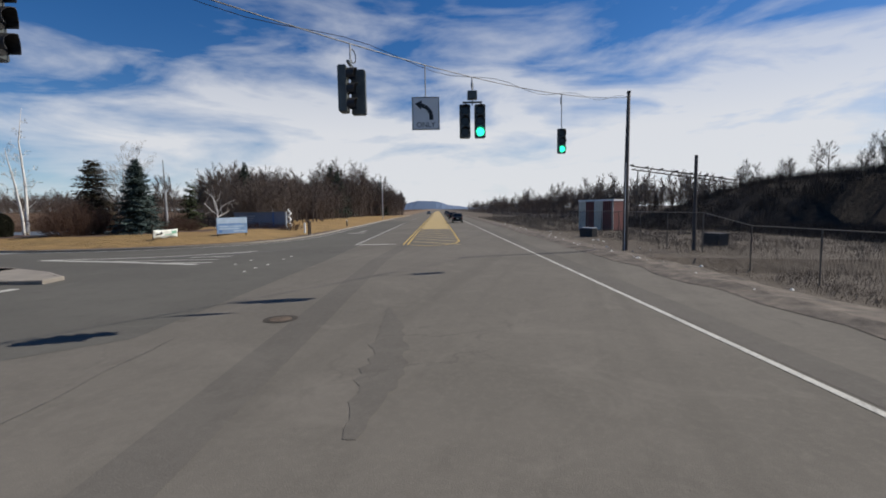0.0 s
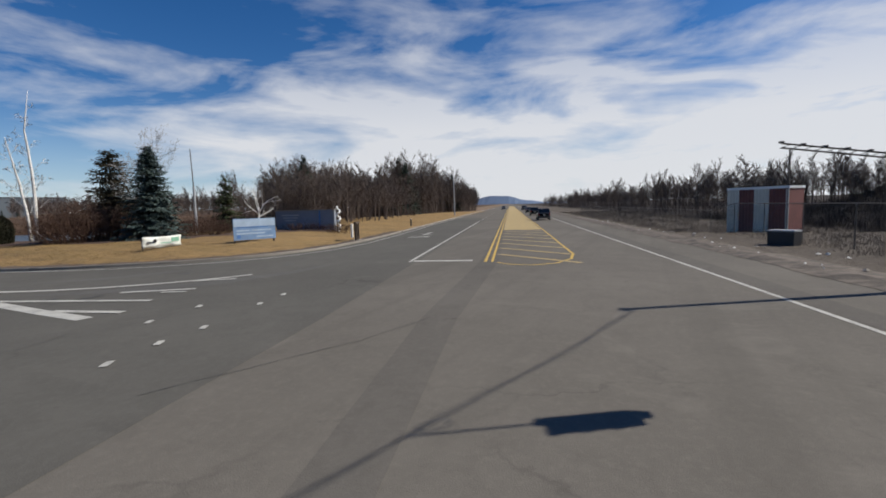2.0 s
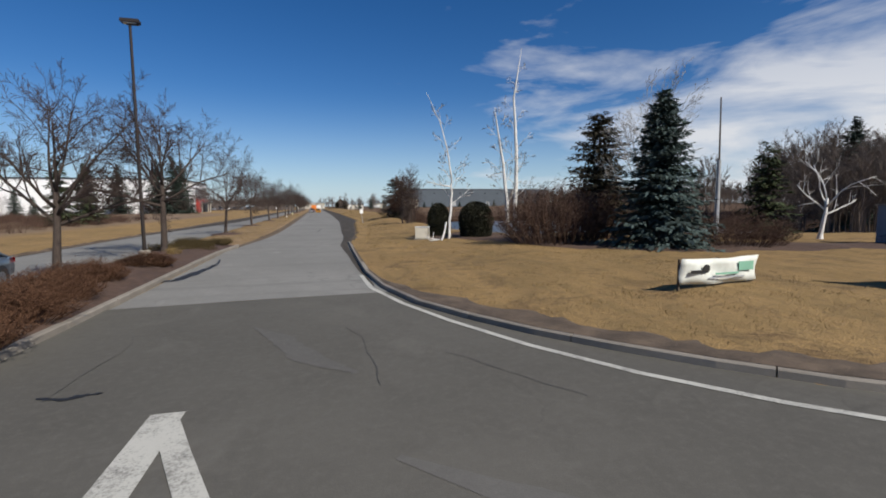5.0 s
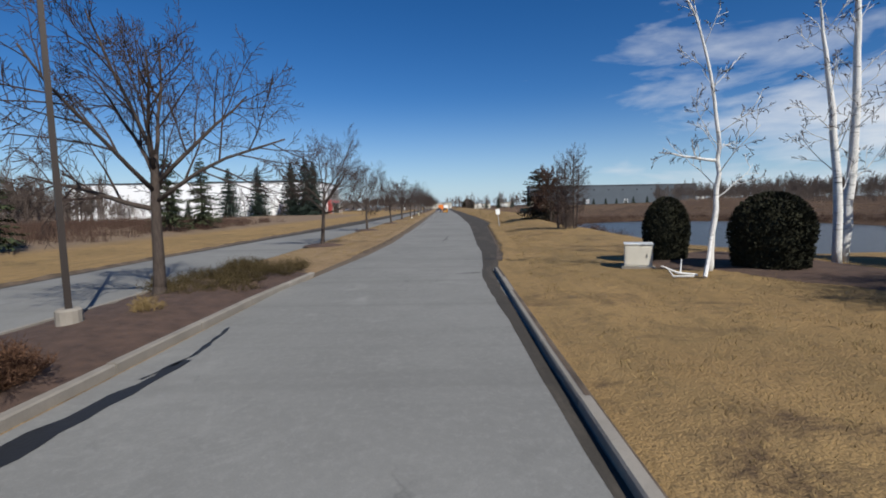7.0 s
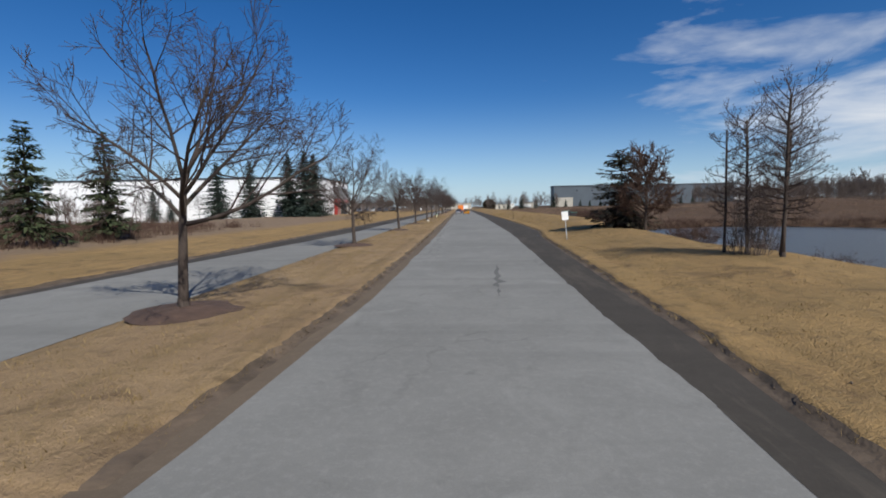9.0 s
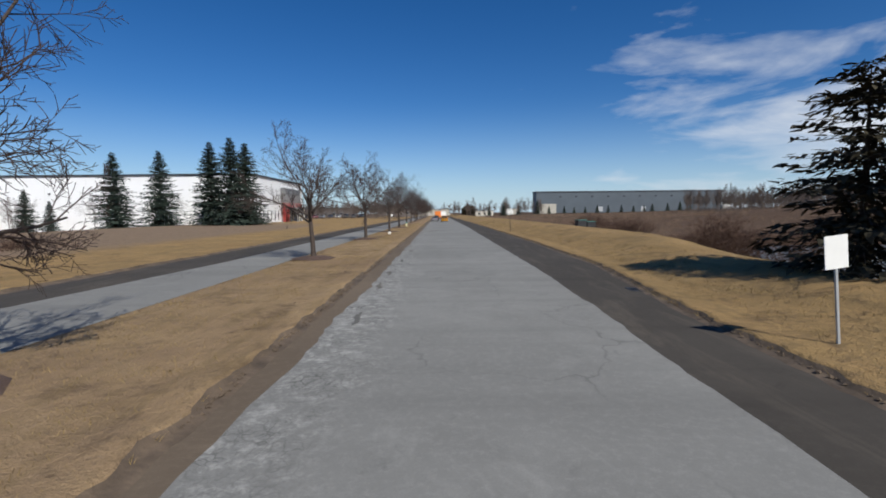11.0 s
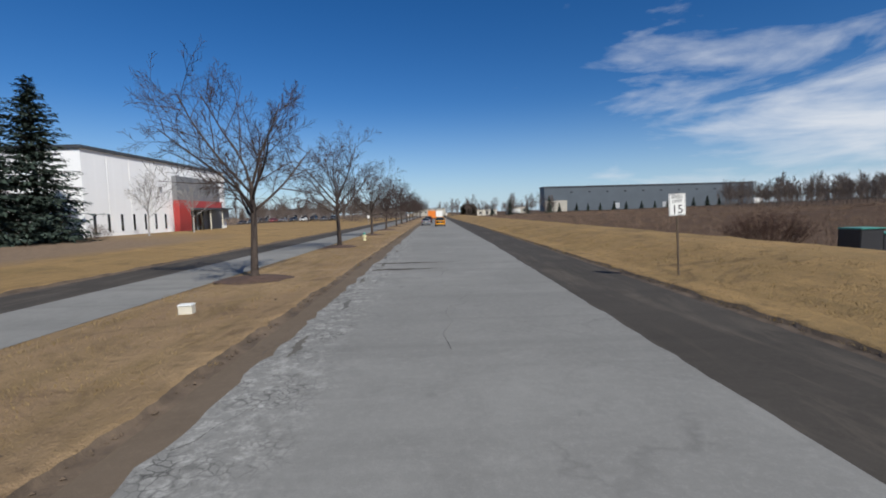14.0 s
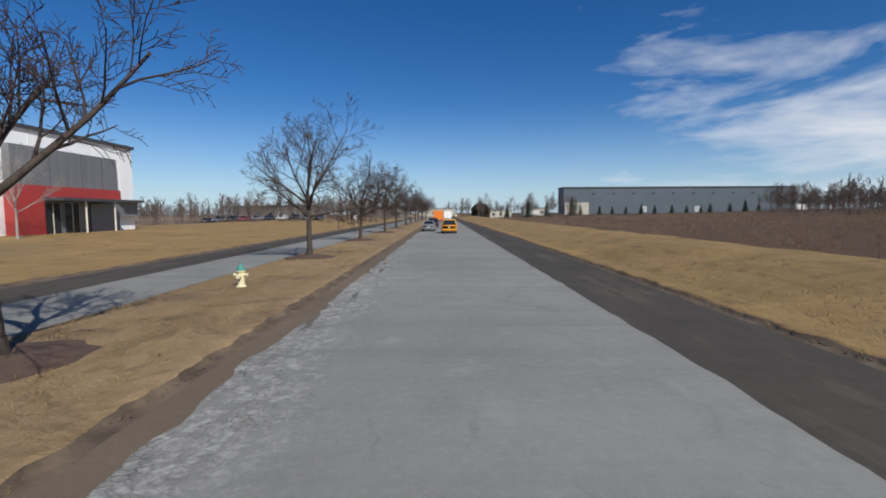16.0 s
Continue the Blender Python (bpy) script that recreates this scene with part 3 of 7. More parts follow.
def height(x, y):
    a, s = along_across(x, y)
    z = 0.06
    # lawn on the corner, swelling away from the kerb
    east = max(0.0, x - 2.4)
    if y < 40 and s > -23 and x > 2:
        d = min(max(0.0, x - (kerb_x(y) if y < 13.5 else shoulder_x(y) + 0.15)) if y > -19 else 9, max(0.0, s + 22.5))
        if 4 < x < 33:
            d = min(d, max(0.0, y - kerb_y(x)))
        z = 0.12 * step(0.25, 1.7, d) + 0.42 * step(0, 9, d)
    if y > 13 and x > shoulder_x(y) - 0.2:
        d = x - shoulder_x(y)
        k = step(14, 45, y)
        verge = 0.08 * step(0.5, 1.5, d) + (0.50 + 0.35 * step(40, 70, y)) * step(0.0, 6.0, d) - 1.2 * step(7.5, 13.0, d)
        z = z * (1 - k) + verge * k
        z += 0.004 * max(0.0, min(y, 420) - 150) * step(20, 60, x)
    # the pond's hollow
    r = math.hypot((x - 40) / 26.0, (y - 50) / 40.0)
    z -= 2.3 * (1 - step(0.80, 1.14, r))
    z -= 1.3 * step(11.5, 18.5, x) * (1 - step(40, 60, x)) * math.exp(-((y - 27) / 10.0) ** 2)
    # grassed bank above the water
    z += 0.08 * math.exp(-((x - 9.2) / 3.6) ** 2 - ((y - 32) / 9.0) ** 2) * step(0.6, 3.0, x - shoulder_x(y)) + 0.30 * math.exp(-((x - 11.5) / 3.0) ** 2 - ((y - 47) / 5.0) ** 2)
    # low hill beyond the pond
    z += 3.6 * math.exp(-((x - 88) / 26) ** 2 - ((y - 142) / 34) ** 2) + 4.0 * math.exp(-((x - 260) / 110) ** 2 - ((y - 310) / 150) ** 2)
    # the ground to the west swells, then falls
    if x < -15:
        z = 0.06 * step(-15.2, -16.4, x) + 0.7 * step(-17, -36, x) - 1.4 * step(-46, -80, x)
    if -8.7 <= x <= median_x(y) and y > 16:
        z = 0.11 * step(0.0, 1.2, x + 8.75) * step(0.4, 1.5, median_x(y) - x)
    # uneven turf
    lawn_d = (x - shoulder_x(y)) if y > 13.5 else min(x - kerb_x(y), y - kerb_y(x) if x > 4 else 99)
    if lawn_d > 1.2 and s > -22:
        z += step(1.2, 4.0, lawn_d) * (0.10 * noise.noise((x * 0.45, y * 0.30, 4)) + 0.05 * noise.noise((x * 1.1, y * 0.8, 9)))
    # ditch, yard and spoil heap south of the main road
    if s < -43.4:
        z = -0.05 - 0.55 * step(-43.8, -48.5, s)
        z += 5.4 * step(-65, -78, s) * (1 - step(28, 60, a)) + 1.0 * step(-70, -84, s) * (1 - step(120, 240, a))
    # wooded rise north of it
    z += 5.5 * step(-6, 55, s) * step(38, 95, a) * (1 - step(260, 420, a)) * (1 - step(30, 75, y)) * (1.0 if x > 20 else 0.0)
    if paved(x, y):
        z = -0.03
    return z


# ---------- ground, roads, kerbs ----------
def spread(lo, hi, fine_lo, fine_hi, fine):
    out = list(np.arange(fine_lo, fine_hi + 0.01, fine))
    d, v = fine, fine_hi
    while v < hi:
        d *= 1.16
        v += d
        out.append(min(v, hi))
    d, v, left = fine, fine_lo, []
    while v > lo:
        d *= 1.16
        v -= d
        left.append(max(v, lo))
    return left[::-1] + out


gx, gy = spread(-2600, 2600, -18, 22, 0.6), spread(-2600, 2600, -58, 170, 1.0)
g = Geo()
g.v = [(x, y, height(x, y)) for y in gy for x in gx]
nx = len(gx)
g.f = [(j * nx + i, j * nx + i + 1, (j + 1) * nx + i + 1, (j + 1) * nx + i) for j in range(len(gy) - 1) for i in range(nx - 1)]
tagged(part("ground", g, "ground", None, "dead straw-coloured lawn and brown field in winter", smooth=True), category="ground", kind="structure")


def sheet(name, poly, z, material, label):
    gg = Geo()
    gg.add([(x, y, z) for x, y in poly], [tuple(range(len(poly)))])
    return tagged(part(name, gg, material, None, label), category="road", kind="structure")


def strip(geo, pts, w0, w1, z):
    """A flat ribbon along pts, from w0 to w1 metres to its right."""
    k = len(geo.v)
    for i, p in enumerate(pts):
        a, b = Vector(pts[max(i - 1, 0)]), Vector(pts[min(i + 1, len(pts) - 1)])
        d = (b - a).normalized()
        r = Vector((d.y, -d.x))
        geo.v.append((*(Vector(p) + r * w0), z))
        geo.v.append((*(Vector(p) + r * w1), z))
    geo.f.extend((k + 2 * i, k + 2 * i + 1, k + 2 * i + 3, k + 2 * i + 2) for i in range(len(pts) - 1))
    return geo


# main road, laid in short lengths so that it stays even
main_pts = [on_main(a, 0) for a in (-600, -300, -150, -80, -40, 0, 40, 80, 150, 300, 600, 1200, 2300)]
main_road = tagged(part("main_road", strip(Geo(), main_pts, 22.6, 43.6, 0.0), "asphalt_main", None, "worn warm-grey asphalt main road with tyre stains"), category="road", kind="structure")
# newer dark asphalt in the mouth of the side road and the turning lane
mouth = KERB[3:] + [on_main(70, -22.6), on_main(70, -29.3), on_main(6, -29.2), on_main(-8, -29.1), on_main(-22, -28.6), on_main(-28, -22.0), (-15.2, -18), (-15.2, -5.0), (-8.6, -5.2), (-4.7, -6.05), (2.2, -5.6)]
mouth_road = sheet("road_mouth", mouth, 0.004, "asphalt_dark", "newer dark asphalt in the mouth of the junction")
# pale side road, both carriageways
def wavy(y, ph, amp):
    return amp * (0.6 * noise.noise((ph, y * 0.22, 1)) + 0.5 * noise.noise((ph, y * 0.9, 5)) + 0.35 * noise.noise((ph, y * 3.1, 9)))


def road_left(y):
    """West edge of the sound paving; beyond y = 50 it crumbles."""
    for (y0, x0), (y1, x1) in zip(((-9, -4.7), (10, -4.65), (13, -4.3), (20, -3.6), (28, -3.2), (60, -2.9)), ((10, -4.65), (13, -4.3), (20, -3.6), (28, -3.2), (60, -2.9), (3000, -2.75))):
        if y0 <= y <= y1:
            return x0 + (x1 - x0) * (y - y0) / (y1 - y0)
    return -4.7


def road_right(y):
    for (y0, x0), (y1, x1) in zip(((-6, 2.5), (-1.5, 2.22), (3, 2.30), (13.6, 2.55), (26, 2.8), (42, 3.5), (60, 4.2), (90, 4.5), (120, 4.9)), ((-1.5, 2.22), (3, 2.30), (13.6, 2.55), (26, 2.8), (42, 3.5), (60, 4.2), (90, 4.5), (120, 4.9), (3000, 5.0))):
        if y0 <= y <= y1:
            return x0 + (x1 - x0) * (y - y0) / (y1 - y0)
    return 2.6


ys = [-5.8] + list(np.arange(-5.2, 170, 0.35)) + [175, 190, 230, 300, 450, 900]
g = Geo()
for i, y in enumerate(ys):
    xl = road_left(y) + (0.10 + wavy(y, 3.0, 0.34 * step(16, 60, y))) * step(14, 40, y)
    xr = road_right(y) - (0.06 + wavy(y, 8.0, 0.14)) * step(14, 30, y)
    y0, y1 = (y - 0.55, y) if i == 0 else (y, y)
    g.v += [(xl, y0 if i else -6.1, 0.008), ((xl + xr) / 2, y, 0.008), (xr, y1 if i else -5.65, 0.008)]
g.f = [(3 * i + k, 3 * i + k + 1, 3 * i + k + 4, 3 * i + k + 3) for i in range(len(ys) - 1) for k in range(2)]
side_road = tagged(part("side_road", g, "asphalt_pale", None, "sun-bleached pale grey asphalt carriageway with cracks"), category="road", kind="structure")
# broken dark edge of the carriageway beside the median
sheet("road_edge_broken", [(-2.4, 13), (-2.4, 900), (-3.75, 900), (-3.75, 34), (-4.1, 22), (-4.7, 13)], 0.003, "asphalt_edge", "crumbled dark edge of the carriageway")
west = [(-8.7, -5.1), (-8.7, 60), (-8.7, 200), (-8.7, 900), (-12.4, 900), (-12.4, 200), (-12.2, 90), (-12.1, 66), (-13.0, 50), (-14.2, 36), (-14.8, 22), (-14.8, -5.1)]
side_road_west = sheet("side_road_west", west, 0.008, "asphalt_pale", "pale grey asphalt of the oncoming carriageway")
sheet("shoulder_west", [(-11.6, -5.1), (-11.6, 900), (-15.4, 900), (-15.3, -5.1)], 0.004, "asphalt_shoulder", "dark worn shoulder of the oncoming carriageway")
shoulder = [(2.4, 13.0)] + [(shoulder_x(y), y) for y in (14, 18, 24, 36, 52, 62, 80, 130, 300, 900)] + [(3.0, 900), (3.0, 60), (2.5, 30)]
sheet("shoulder_east", shoulder, 0.002, "asphalt_shoulder", "dark brown-black rough asphalt shoulder")

# ragged dirt where paving meets grass
rng = random.Random(4)


def turf_edge(name, x0, d, y0, y1, n, z, soil, wide, label):
    """Soil beside the paving at x0(y), then the torn lip of the turf, d = 1 to the east or -1 to the west."""
    gg = Geo()
    ph = rng.uniform(0, 9)
    kinds = []
    for i, y in enumerate(np.linspace(y0, y1, n)):
        a = x0(y) + 0.06 * noise.noise((ph, y * 1.9, 0))
        lip = soil * (1 + 0.55 * noise.noise((ph, y * 0.35, 2)) + 0.45 * noise.noise((ph, y * 1.3, 3)) + 0.35 * noise.noise((ph, y * 4.0, 7)))
        lip = max(0.06, lip)
        rise = (0.075 + 0.05 * noise.noise((ph, y * 1.1, 11))) * step(y0, y0 + 4, y)
        cols = [(0, z - 0.014), (lip * 0.5, z + 0.022 + 0.02 * noise.noise((a, y * 3, 1))), (lip, z + 0.03), (lip + 0.05, z + 0.03 + rise), (lip + 0.22, z + 0.05 + rise), (lip + 0.5, z + 0.05 + 0.8 * rise), (max(wide, lip + 0.7), None)]
        for c, (o, zz) in enumerate(cols):
            x = a + d * o
            hh = height(x, y)
            gg.v.append((x, y, hh - 0.09 if i in (0, n - 1) else hh - 0.03 if zz is None else (zz if c < 3 else max(zz, hh + 0.02))))
    m = 7
    gg.f = [(m * i + k, m * i + k + 1, m * i + k + m + 1, m * i + k + m) for i in range(n - 1) for k in range(m - 1)]
    me = gg.mesh(name, True)
    me.materials.append(M["edge_dirt"])
    me.materials.append(M["ground"])
    me.polygons.foreach_set("material_index", [0 if k < 3 else 1 for i in range(n - 1) for k in range(m - 1)])
    return tagged(part(name, me, "edge_dirt", None, label), category="soil", kind="structure")


turf_edge("verge_soil", lambda y: shoulder_x(y) - 0.15, 1, 17, 240, 1300, 0.004, 0.26, 1.5, "torn turf and bare soil along the shoulder's edge")
turf_edge("verge_soil_median", lambda y: median_x(y) + 0.08, -1, 19, 240, 1300, 0.006, 0.24, 1.5, "torn turf and bare soil along the median's edge")
turf_edge("verge_soil_west", lambda y: -15.0, -1, -4, 240, 800, 0.006, 0.3, 1.5, "torn turf and bare soil along the far shoulder's edge")
gg, row = Geo(), 0
for p, q in zip(KERB, KERB[1:]):
    p, q = Vector(p), Vector(q)
    d = (q - p).normalized()
    out = Vector((-d.y, d.x))
    for i in range(max(1, int((q - p).length / 0.3))):
        o = p.lerp(q, i * 0.3 / (q - p).length)
        w = 0.12 + 0.95 * step(-3, -9, o.y) * (1 + 0.6 * noise.noise((2, o.x * 0.7, o.y * 0.7)) + 0.4 * noise.noise((o.x * 2, 3, o.y * 2)))
        for c in range(5):
            e = o + out * (0.1 + w * c / 4)
            gg.v.append((e.x, e.y, max(0.155, height(e.x, e.y) + 0.025) if c < 4 else height(e.x, e.y) - 0.03))
        row += 1
gg.f = [(5 * i + k, 5 * i + k + 1, 5 * i + k + 6, 5 * i + k + 5) for i in range(row - 1) for k in range(4)]
tagged(part("verge_soil_lawn", gg, "edge_dirt", None, "bare trampled soil behind the kerb", smooth=True), category="soil", kind="structure")
gg = Geo()
for i in range(440):
    a = -70 + i * 0.8
    for k, (s, z) in enumerate(((-43.35, 0.012), (-44.1, 0.09), (-45.4, 0.02), (-46.2, -0.25))):
        x, y = on_main(a, s + rng.uniform(-0.12, 0.12) + 0.5 * noise.noise((a * 0.3, k, 2)))
        gg.v.append((x, y, z + (rng.uniform(0, 0.05) + 0.12 * noise.noise((a * 0.5, k * 2.0, 7)) if k else 0)))
gg.f = [(4 * i + k + 1, 4 * i + k, 4 * i + k + 4, 4 * i + k + 5) for i in range(439) for k in range(3)]
tagged(part("verge_soil_south", gg, "gravel_dirt", None, "gravelly littered soil bank beside the main road"), category="soil", kind="structure")


# ---------- markings ----------
def line(name, pts, w, z, mat, parent):
    return part(name, strip(Geo(), pts, -w / 2, w / 2, z), mat, parent)


def main_line(name, a0, a1, s, w, mat, s1=None, parent=main_road, z=0.008):
    n = max(2, int(abs(a1 - a0) / 20) + 2)
    return line(name, [on_main(a0 + (a1 - a0) * i / (n - 1), s + ((s1 if s1 is not None else s) - s) * i / (n - 1)) for i in range(n)], w, z, mat, parent)


main_line("edge_line", -70, 420, -40.4, 0.14, "white_line")
main_line("seal_strip", -70, 300, -40.95, 0.8, "asphalt_strip", z=0.004)
main_line("lane_line", 2.9, 54, -28.87, 0.15, "white_line", z=0.014)
main_line("stop_line", 2.9, 3.35, -30.4, 2.8, "white_line", z=0.014)
main_line("double_yellow_line", 2.6, 420, -32.42, 0.12, "yellow_line")
main_line("double_yellow_line", 2.6, 420, -32.73, 0.12, "yellow_line")
main_line("median_line", 5.5, 420, -36.65, 0.12, "yellow_line")
main_line("seal_strip", -60, -8, -31.9, 0.85, "asphalt_strip", -31.9, z=0.004)
main_line("seal_strip", -8, 3, -31.9, 0.85, "asphalt_strip", -32.6, z=0.004)
main_line("seal_strip", 3, 160, -32.6, 0.85, "asphalt_strip", -32.9, z=0.0042)
nose = [on_main(a, s) for a, s in ((2.4, -32.95), (1.6, -33.6), (1.35, -34.5), (1.9, -35.5), (3.4, -36.3), (5.5, -36.65))]
line("median_line", nose, 0.14, 0.008, "yellow_line", main_road)
for i in range(26):
    a = 1.9 + i * 3.4
    main_line("median_hatch", a, a + 3.8, -36.55, 0.3, "yellow_worn", -32.95, z=0.0125)
part("median_wash", strip(Geo(), [on_main(a, 0) for a in (28, 60, 150, 420)], 32.9, 36.5, 0.0065), "yellow_worn", main_road)
for i in range(6):
    main_line("lane_dash", 60 + i * 12, 63 + i * 12, -28.9, 0.13, "white_line")
# turn arrow in the right-turn lane
gg = strip(Geo(), [on_main(24, -25.9), on_main(27, -25.9)], -0.12, 0.12, 0.014)
gg.add([(*on_main(23, -25.9), 0.014), (*on_main(24.2, -25.3), 0.014), (*on_main(24.2, -26.5), 0.014)], [(0, 1, 2)])
part("turn_arrow", gg, "white_line", mouth_road)
gg = Geo()
for i in range(4):
    strip(gg, [on_main(19.6 + i * 0.5, -26.8), on_main(19.6 + i * 0.5, -25.0)], -0.1, 0.1, 0.014)
part("lane_word_bars", gg, "white_line", mouth_road)
# the corner's edge line
edge = [(2.02, -2.0), (2.07, -4.8), (2.6, -7.4), (3.3, -9.6), (4.2, -11.8), (5.2, -13.6), (6.3, -15.05), (7.4, -16.15), (8.6, -17.1), (10.0, -17.95), (12.3, -18.75), (16.0, -19.1), (20.3, -18.5), on_main(24, -23.35), on_main(45, -23.2), on_main(120, -23.2), on_main(300, -23.2)]
line("edge_line", edge, 0.15, 0.014, "white_line", mouth_road)
# painted chevron between the turning lanes
line("chevron_line", [(-1.42, -13.2), (-1.5, -19.4), (-1.72, -22.3), (-1.82, -24.3)], 0.40, 0.014, "white_line", mouth_road)
CHEV = [(-1.42, -13.3), (-1.05, -14.3), (-0.5, -15.7), (0.15, -17.3), (0.75, -18.35), (1.4, -19.3), (2.5, -20.5), (3.7, -21.5), (4.7, -22.12), (5.4, -22.45)]
line("chevron_line", CHEV, 0.27, 0.018, "white_line", mouth_road)
line("chevron_line", [(3.5, -21.5), (4.35, -22.72)], 0.2, 0.022, "white_line", mouth_road)
line("chevron_bar", [(-1.36, -18.4), (-0.7, -20.4), (0.35, -23.65)], 0.22, 0.022, "white_line", mouth_road)
line("chevron_bar", [(0.98, -21.2), (2.24, -23.16)], 0.24, 0.022, "white_line", mouth_road)
line("chevron_bar", [(1.41, -22.6), (1.75, -23.35)], 0.18, 0.022, "white_line", mouth_road)
line("chevron_bar", [(-1.55, -22.3), (-1.0, -24.5)], 0.24, 0.022, "white_line", mouth_road)
for x, y in ((0.05, -26.0), (-1.65, -26.4), (-1.6, -28.2), (0.82, -27.45), (2.12, -27.1), (-2.8, -28.4), (-4.0, -28.75)):
    line("guide_dash", [(x, y), (x + 0.26, y + 0.18)], 0.14, 0.022, "white_line", mouth_road)
line("stop_line", [(-9.2, -23.4), (-12.7, -24.0)], 0.4, 0.014, "white_line", mouth_road)
line("lane_line", [(-11.9, -5.2), (-11.95, -14)], 0.13, 0.022, "white_line", mouth_road)


def blot(name, pts, parent, mat="tar", z=0.010, jag=0.1, seed=1):
    """A ragged patch of tar along a line of (x, y, half-width)."""
    r = random.Random(seed)
    fine = []
    for (x0, y0, w0), (x1, y1, w1) in zip(pts, pts[1:]):
        for i in range(7):
            t = i / 7
            fine.append((x0 + (x1 - x0) * t, y0 + (y1 - y0) * t, w0 + (w1 - w0) * t))
    fine.append(pts[-1])
    gg = Geo()
    for i, (x, y, w) in enumerate(fine):
        a, b = fine[max(i - 1, 0)], fine[min(i + 1, len(fine) - 1)]
        d = Vector((b[0] - a[0], b[1] - a[1])).normalized()
        q = Vector((d.y, -d.x))
        gg.v.append((x + q.x * (w + r.uniform(-jag, jag) * w * 4), y + q.y * (w + r.uniform(-jag, jag) * w * 4), z))
        gg.v.append((x - q.x * (w + r.uniform(-jag, jag) * w * 4), y - q.y * (w + r.uniform(-jag, jag) * w * 4), z))
    gg.f = [(2 * i, 2 * i + 1, 2 * i + 3, 2 * i + 2) for i in range(len(fine) - 1)]
    return part(name, gg, mat, parent)


blot("worn_patch", [(-0.9, -9.0, 0.02), (-0.3, -10.0, 0.22), (0.2, -11.4, 0.26), (1.0, -12.4, 0.05)], mouth_road, "asphalt_worn", 0.009, 0.05, 301)
blot("worn_patch", [(-0.4, -18.4, 0.05), (1.2, -20.6, 0.5), (3.4, -22.7, 0.5), (6.4, -23.7, 0.35), (9.2, -23.7, 0.05)], mouth_road, "asphalt_worn", 0.009, 0.05, 302)
blot("worn_patch", [(1.2, -15.0, 0.05), (3.0, -16.8, 0.3), (5.4, -18.0, 0.2), (7.0, -18.4, 0.03)], mouth_road, "asphalt_worn", 0.009, 0.05, 303)
blot("tar_patch", [(-3.6, -21.4, 0.06), (-2.8, -21.7, 0.12)], mouth_road, "tar", 0.012, 0.1, 8)
blot("tar_patch", [(-6.1, -1.2, 0.1), (-4.4, -1.4, 0.2), (-4.15, 0.6, 0.2), (-3.9, 3.2, 0.08)], side_road, "tar", 0.013, 0.1, 10)
blot("tar_patch", [(-4.15, 2.3, 0.03), (-3.95, 3.5, 0.05), (-4.2, 5.4, 0.03)], side_road, "tar", 0.013, 0.2, 11)
wander = random.Random(17)


def crack(x, y, n, dx, dy, w, seed, parent=side_road):
    """A thin wandering crack of n short legs."""
    pts = [(x, y, w)]
    for _ in range(n):
        x0, y0, _w = pts[-1]
        pts.append((x0 + dx + wander.uniform(-0.14, 0.14), y0 + dy + wander.uniform(-0.14, 0.14), w * wander.uniform(0.4, 1.2)))
    return blot("crack", pts, parent, "crack_fill", 0.012, 0.15, seed)


crack(-3.6, 12.9, 12, 0.50, 0.0, 0.012, 12)
blot("stain", [(0.5, 28.5, 0.02), (0.65, 31, 0.14), (0.95, 35.5, 0.02)], side_road, "asphalt_mid", 0.012, 0.3, 12)
crack(0.38, 102.6, 5, 0.08, 0.4, 0.010, 14)
crack(0.6, 92.5, 9, 0.0, 0.5, 0.004, 15)
crack(1.5, 54.2, 10, 0.0, 0.7, 0.004, 16)
crack(-2.4, 61.5, 5, 0.12, 0.5, 0.010, 18)
for k, (x, y, n, dx, dy) in enumerate(((-0.9, -19.6, 5, 0.22, 0.10), (0.2, -22.6, 6, 0.30, -0.06), (-3.6, -15.2, 8, 0.10, -0.42), (-2.9, -25.6, 7, -0.38, -0.16), (3.4, -17.4, 9, 0.34, -0.22), (1.0, -9.6, 8, 0.06, -0.40),
                                       (6.4, -20.6, 7, 0.45, -0.10), (-5.6, -27.8, 8, -0.42, -0.10), (2.6, -11.8, 7, 0.16, -0.36), (-3.2, -9.0, 6, 0.05, -0.5), (9.6, -22.4, 8, 0.5, 0.06))):
    crack(x, y, n, dx, dy, 0.007, 400 + k, mouth_road)
for k, (x, y) in enumerate(((-1.0, -20.1), (-0.2, -21.0), (4.6, -19.0), (-3.3, -12.2), (8.2, -21.4))):
    blot("tar_patch", [(x, y, 0.02), (x + 0.35, y - 0.12, 0.07), (x + 0.8, y - 0.02, 0.02)], mouth_road, "tar", 0.0125, 0.2, 420 + k)
crack(-24.0, -37.2, 12, 0.9, 0.26, 0.005, 431, main_road)
crack(-4.6, -30.6, 8, 0.7, -0.2, 0.008, 433, main_road)
for k in range(26):
    crack(-3.1 + wander.uniform(0, 0.5), 52 + k * 3.4 + wander.uniform(-1, 1), 4, wander.uniform(0.0, 0.2), 0.35, 0.006, 100 + k)
for k in range(18):
    y = 50 + k * 5.1 + wander.uniform(-1.5, 1.5)
    x = -2.55 + wander.uniform(-0.1, 0.4)
    blot("broken_patch", [(x, y, 0.02), (x + 0.06, y + 0.4, 0.07), (x - 0.04, y + 0.9, 0.09), (x, y + 1.5, 0.02)], side_road, "asphalt_strip" if k % 3 else "asphalt_worn", 0.0115, 0.14, 150 + k)
blot("seam_stain", [(-2.7, 108.1, 0.16), (-1.2, 108.1, 0.24), (0.0, 108.0, 0.14), (1.5, 108.0, 0.03)], side_road, "asphalt_shoulder", 0.0116, 0.12, 270)
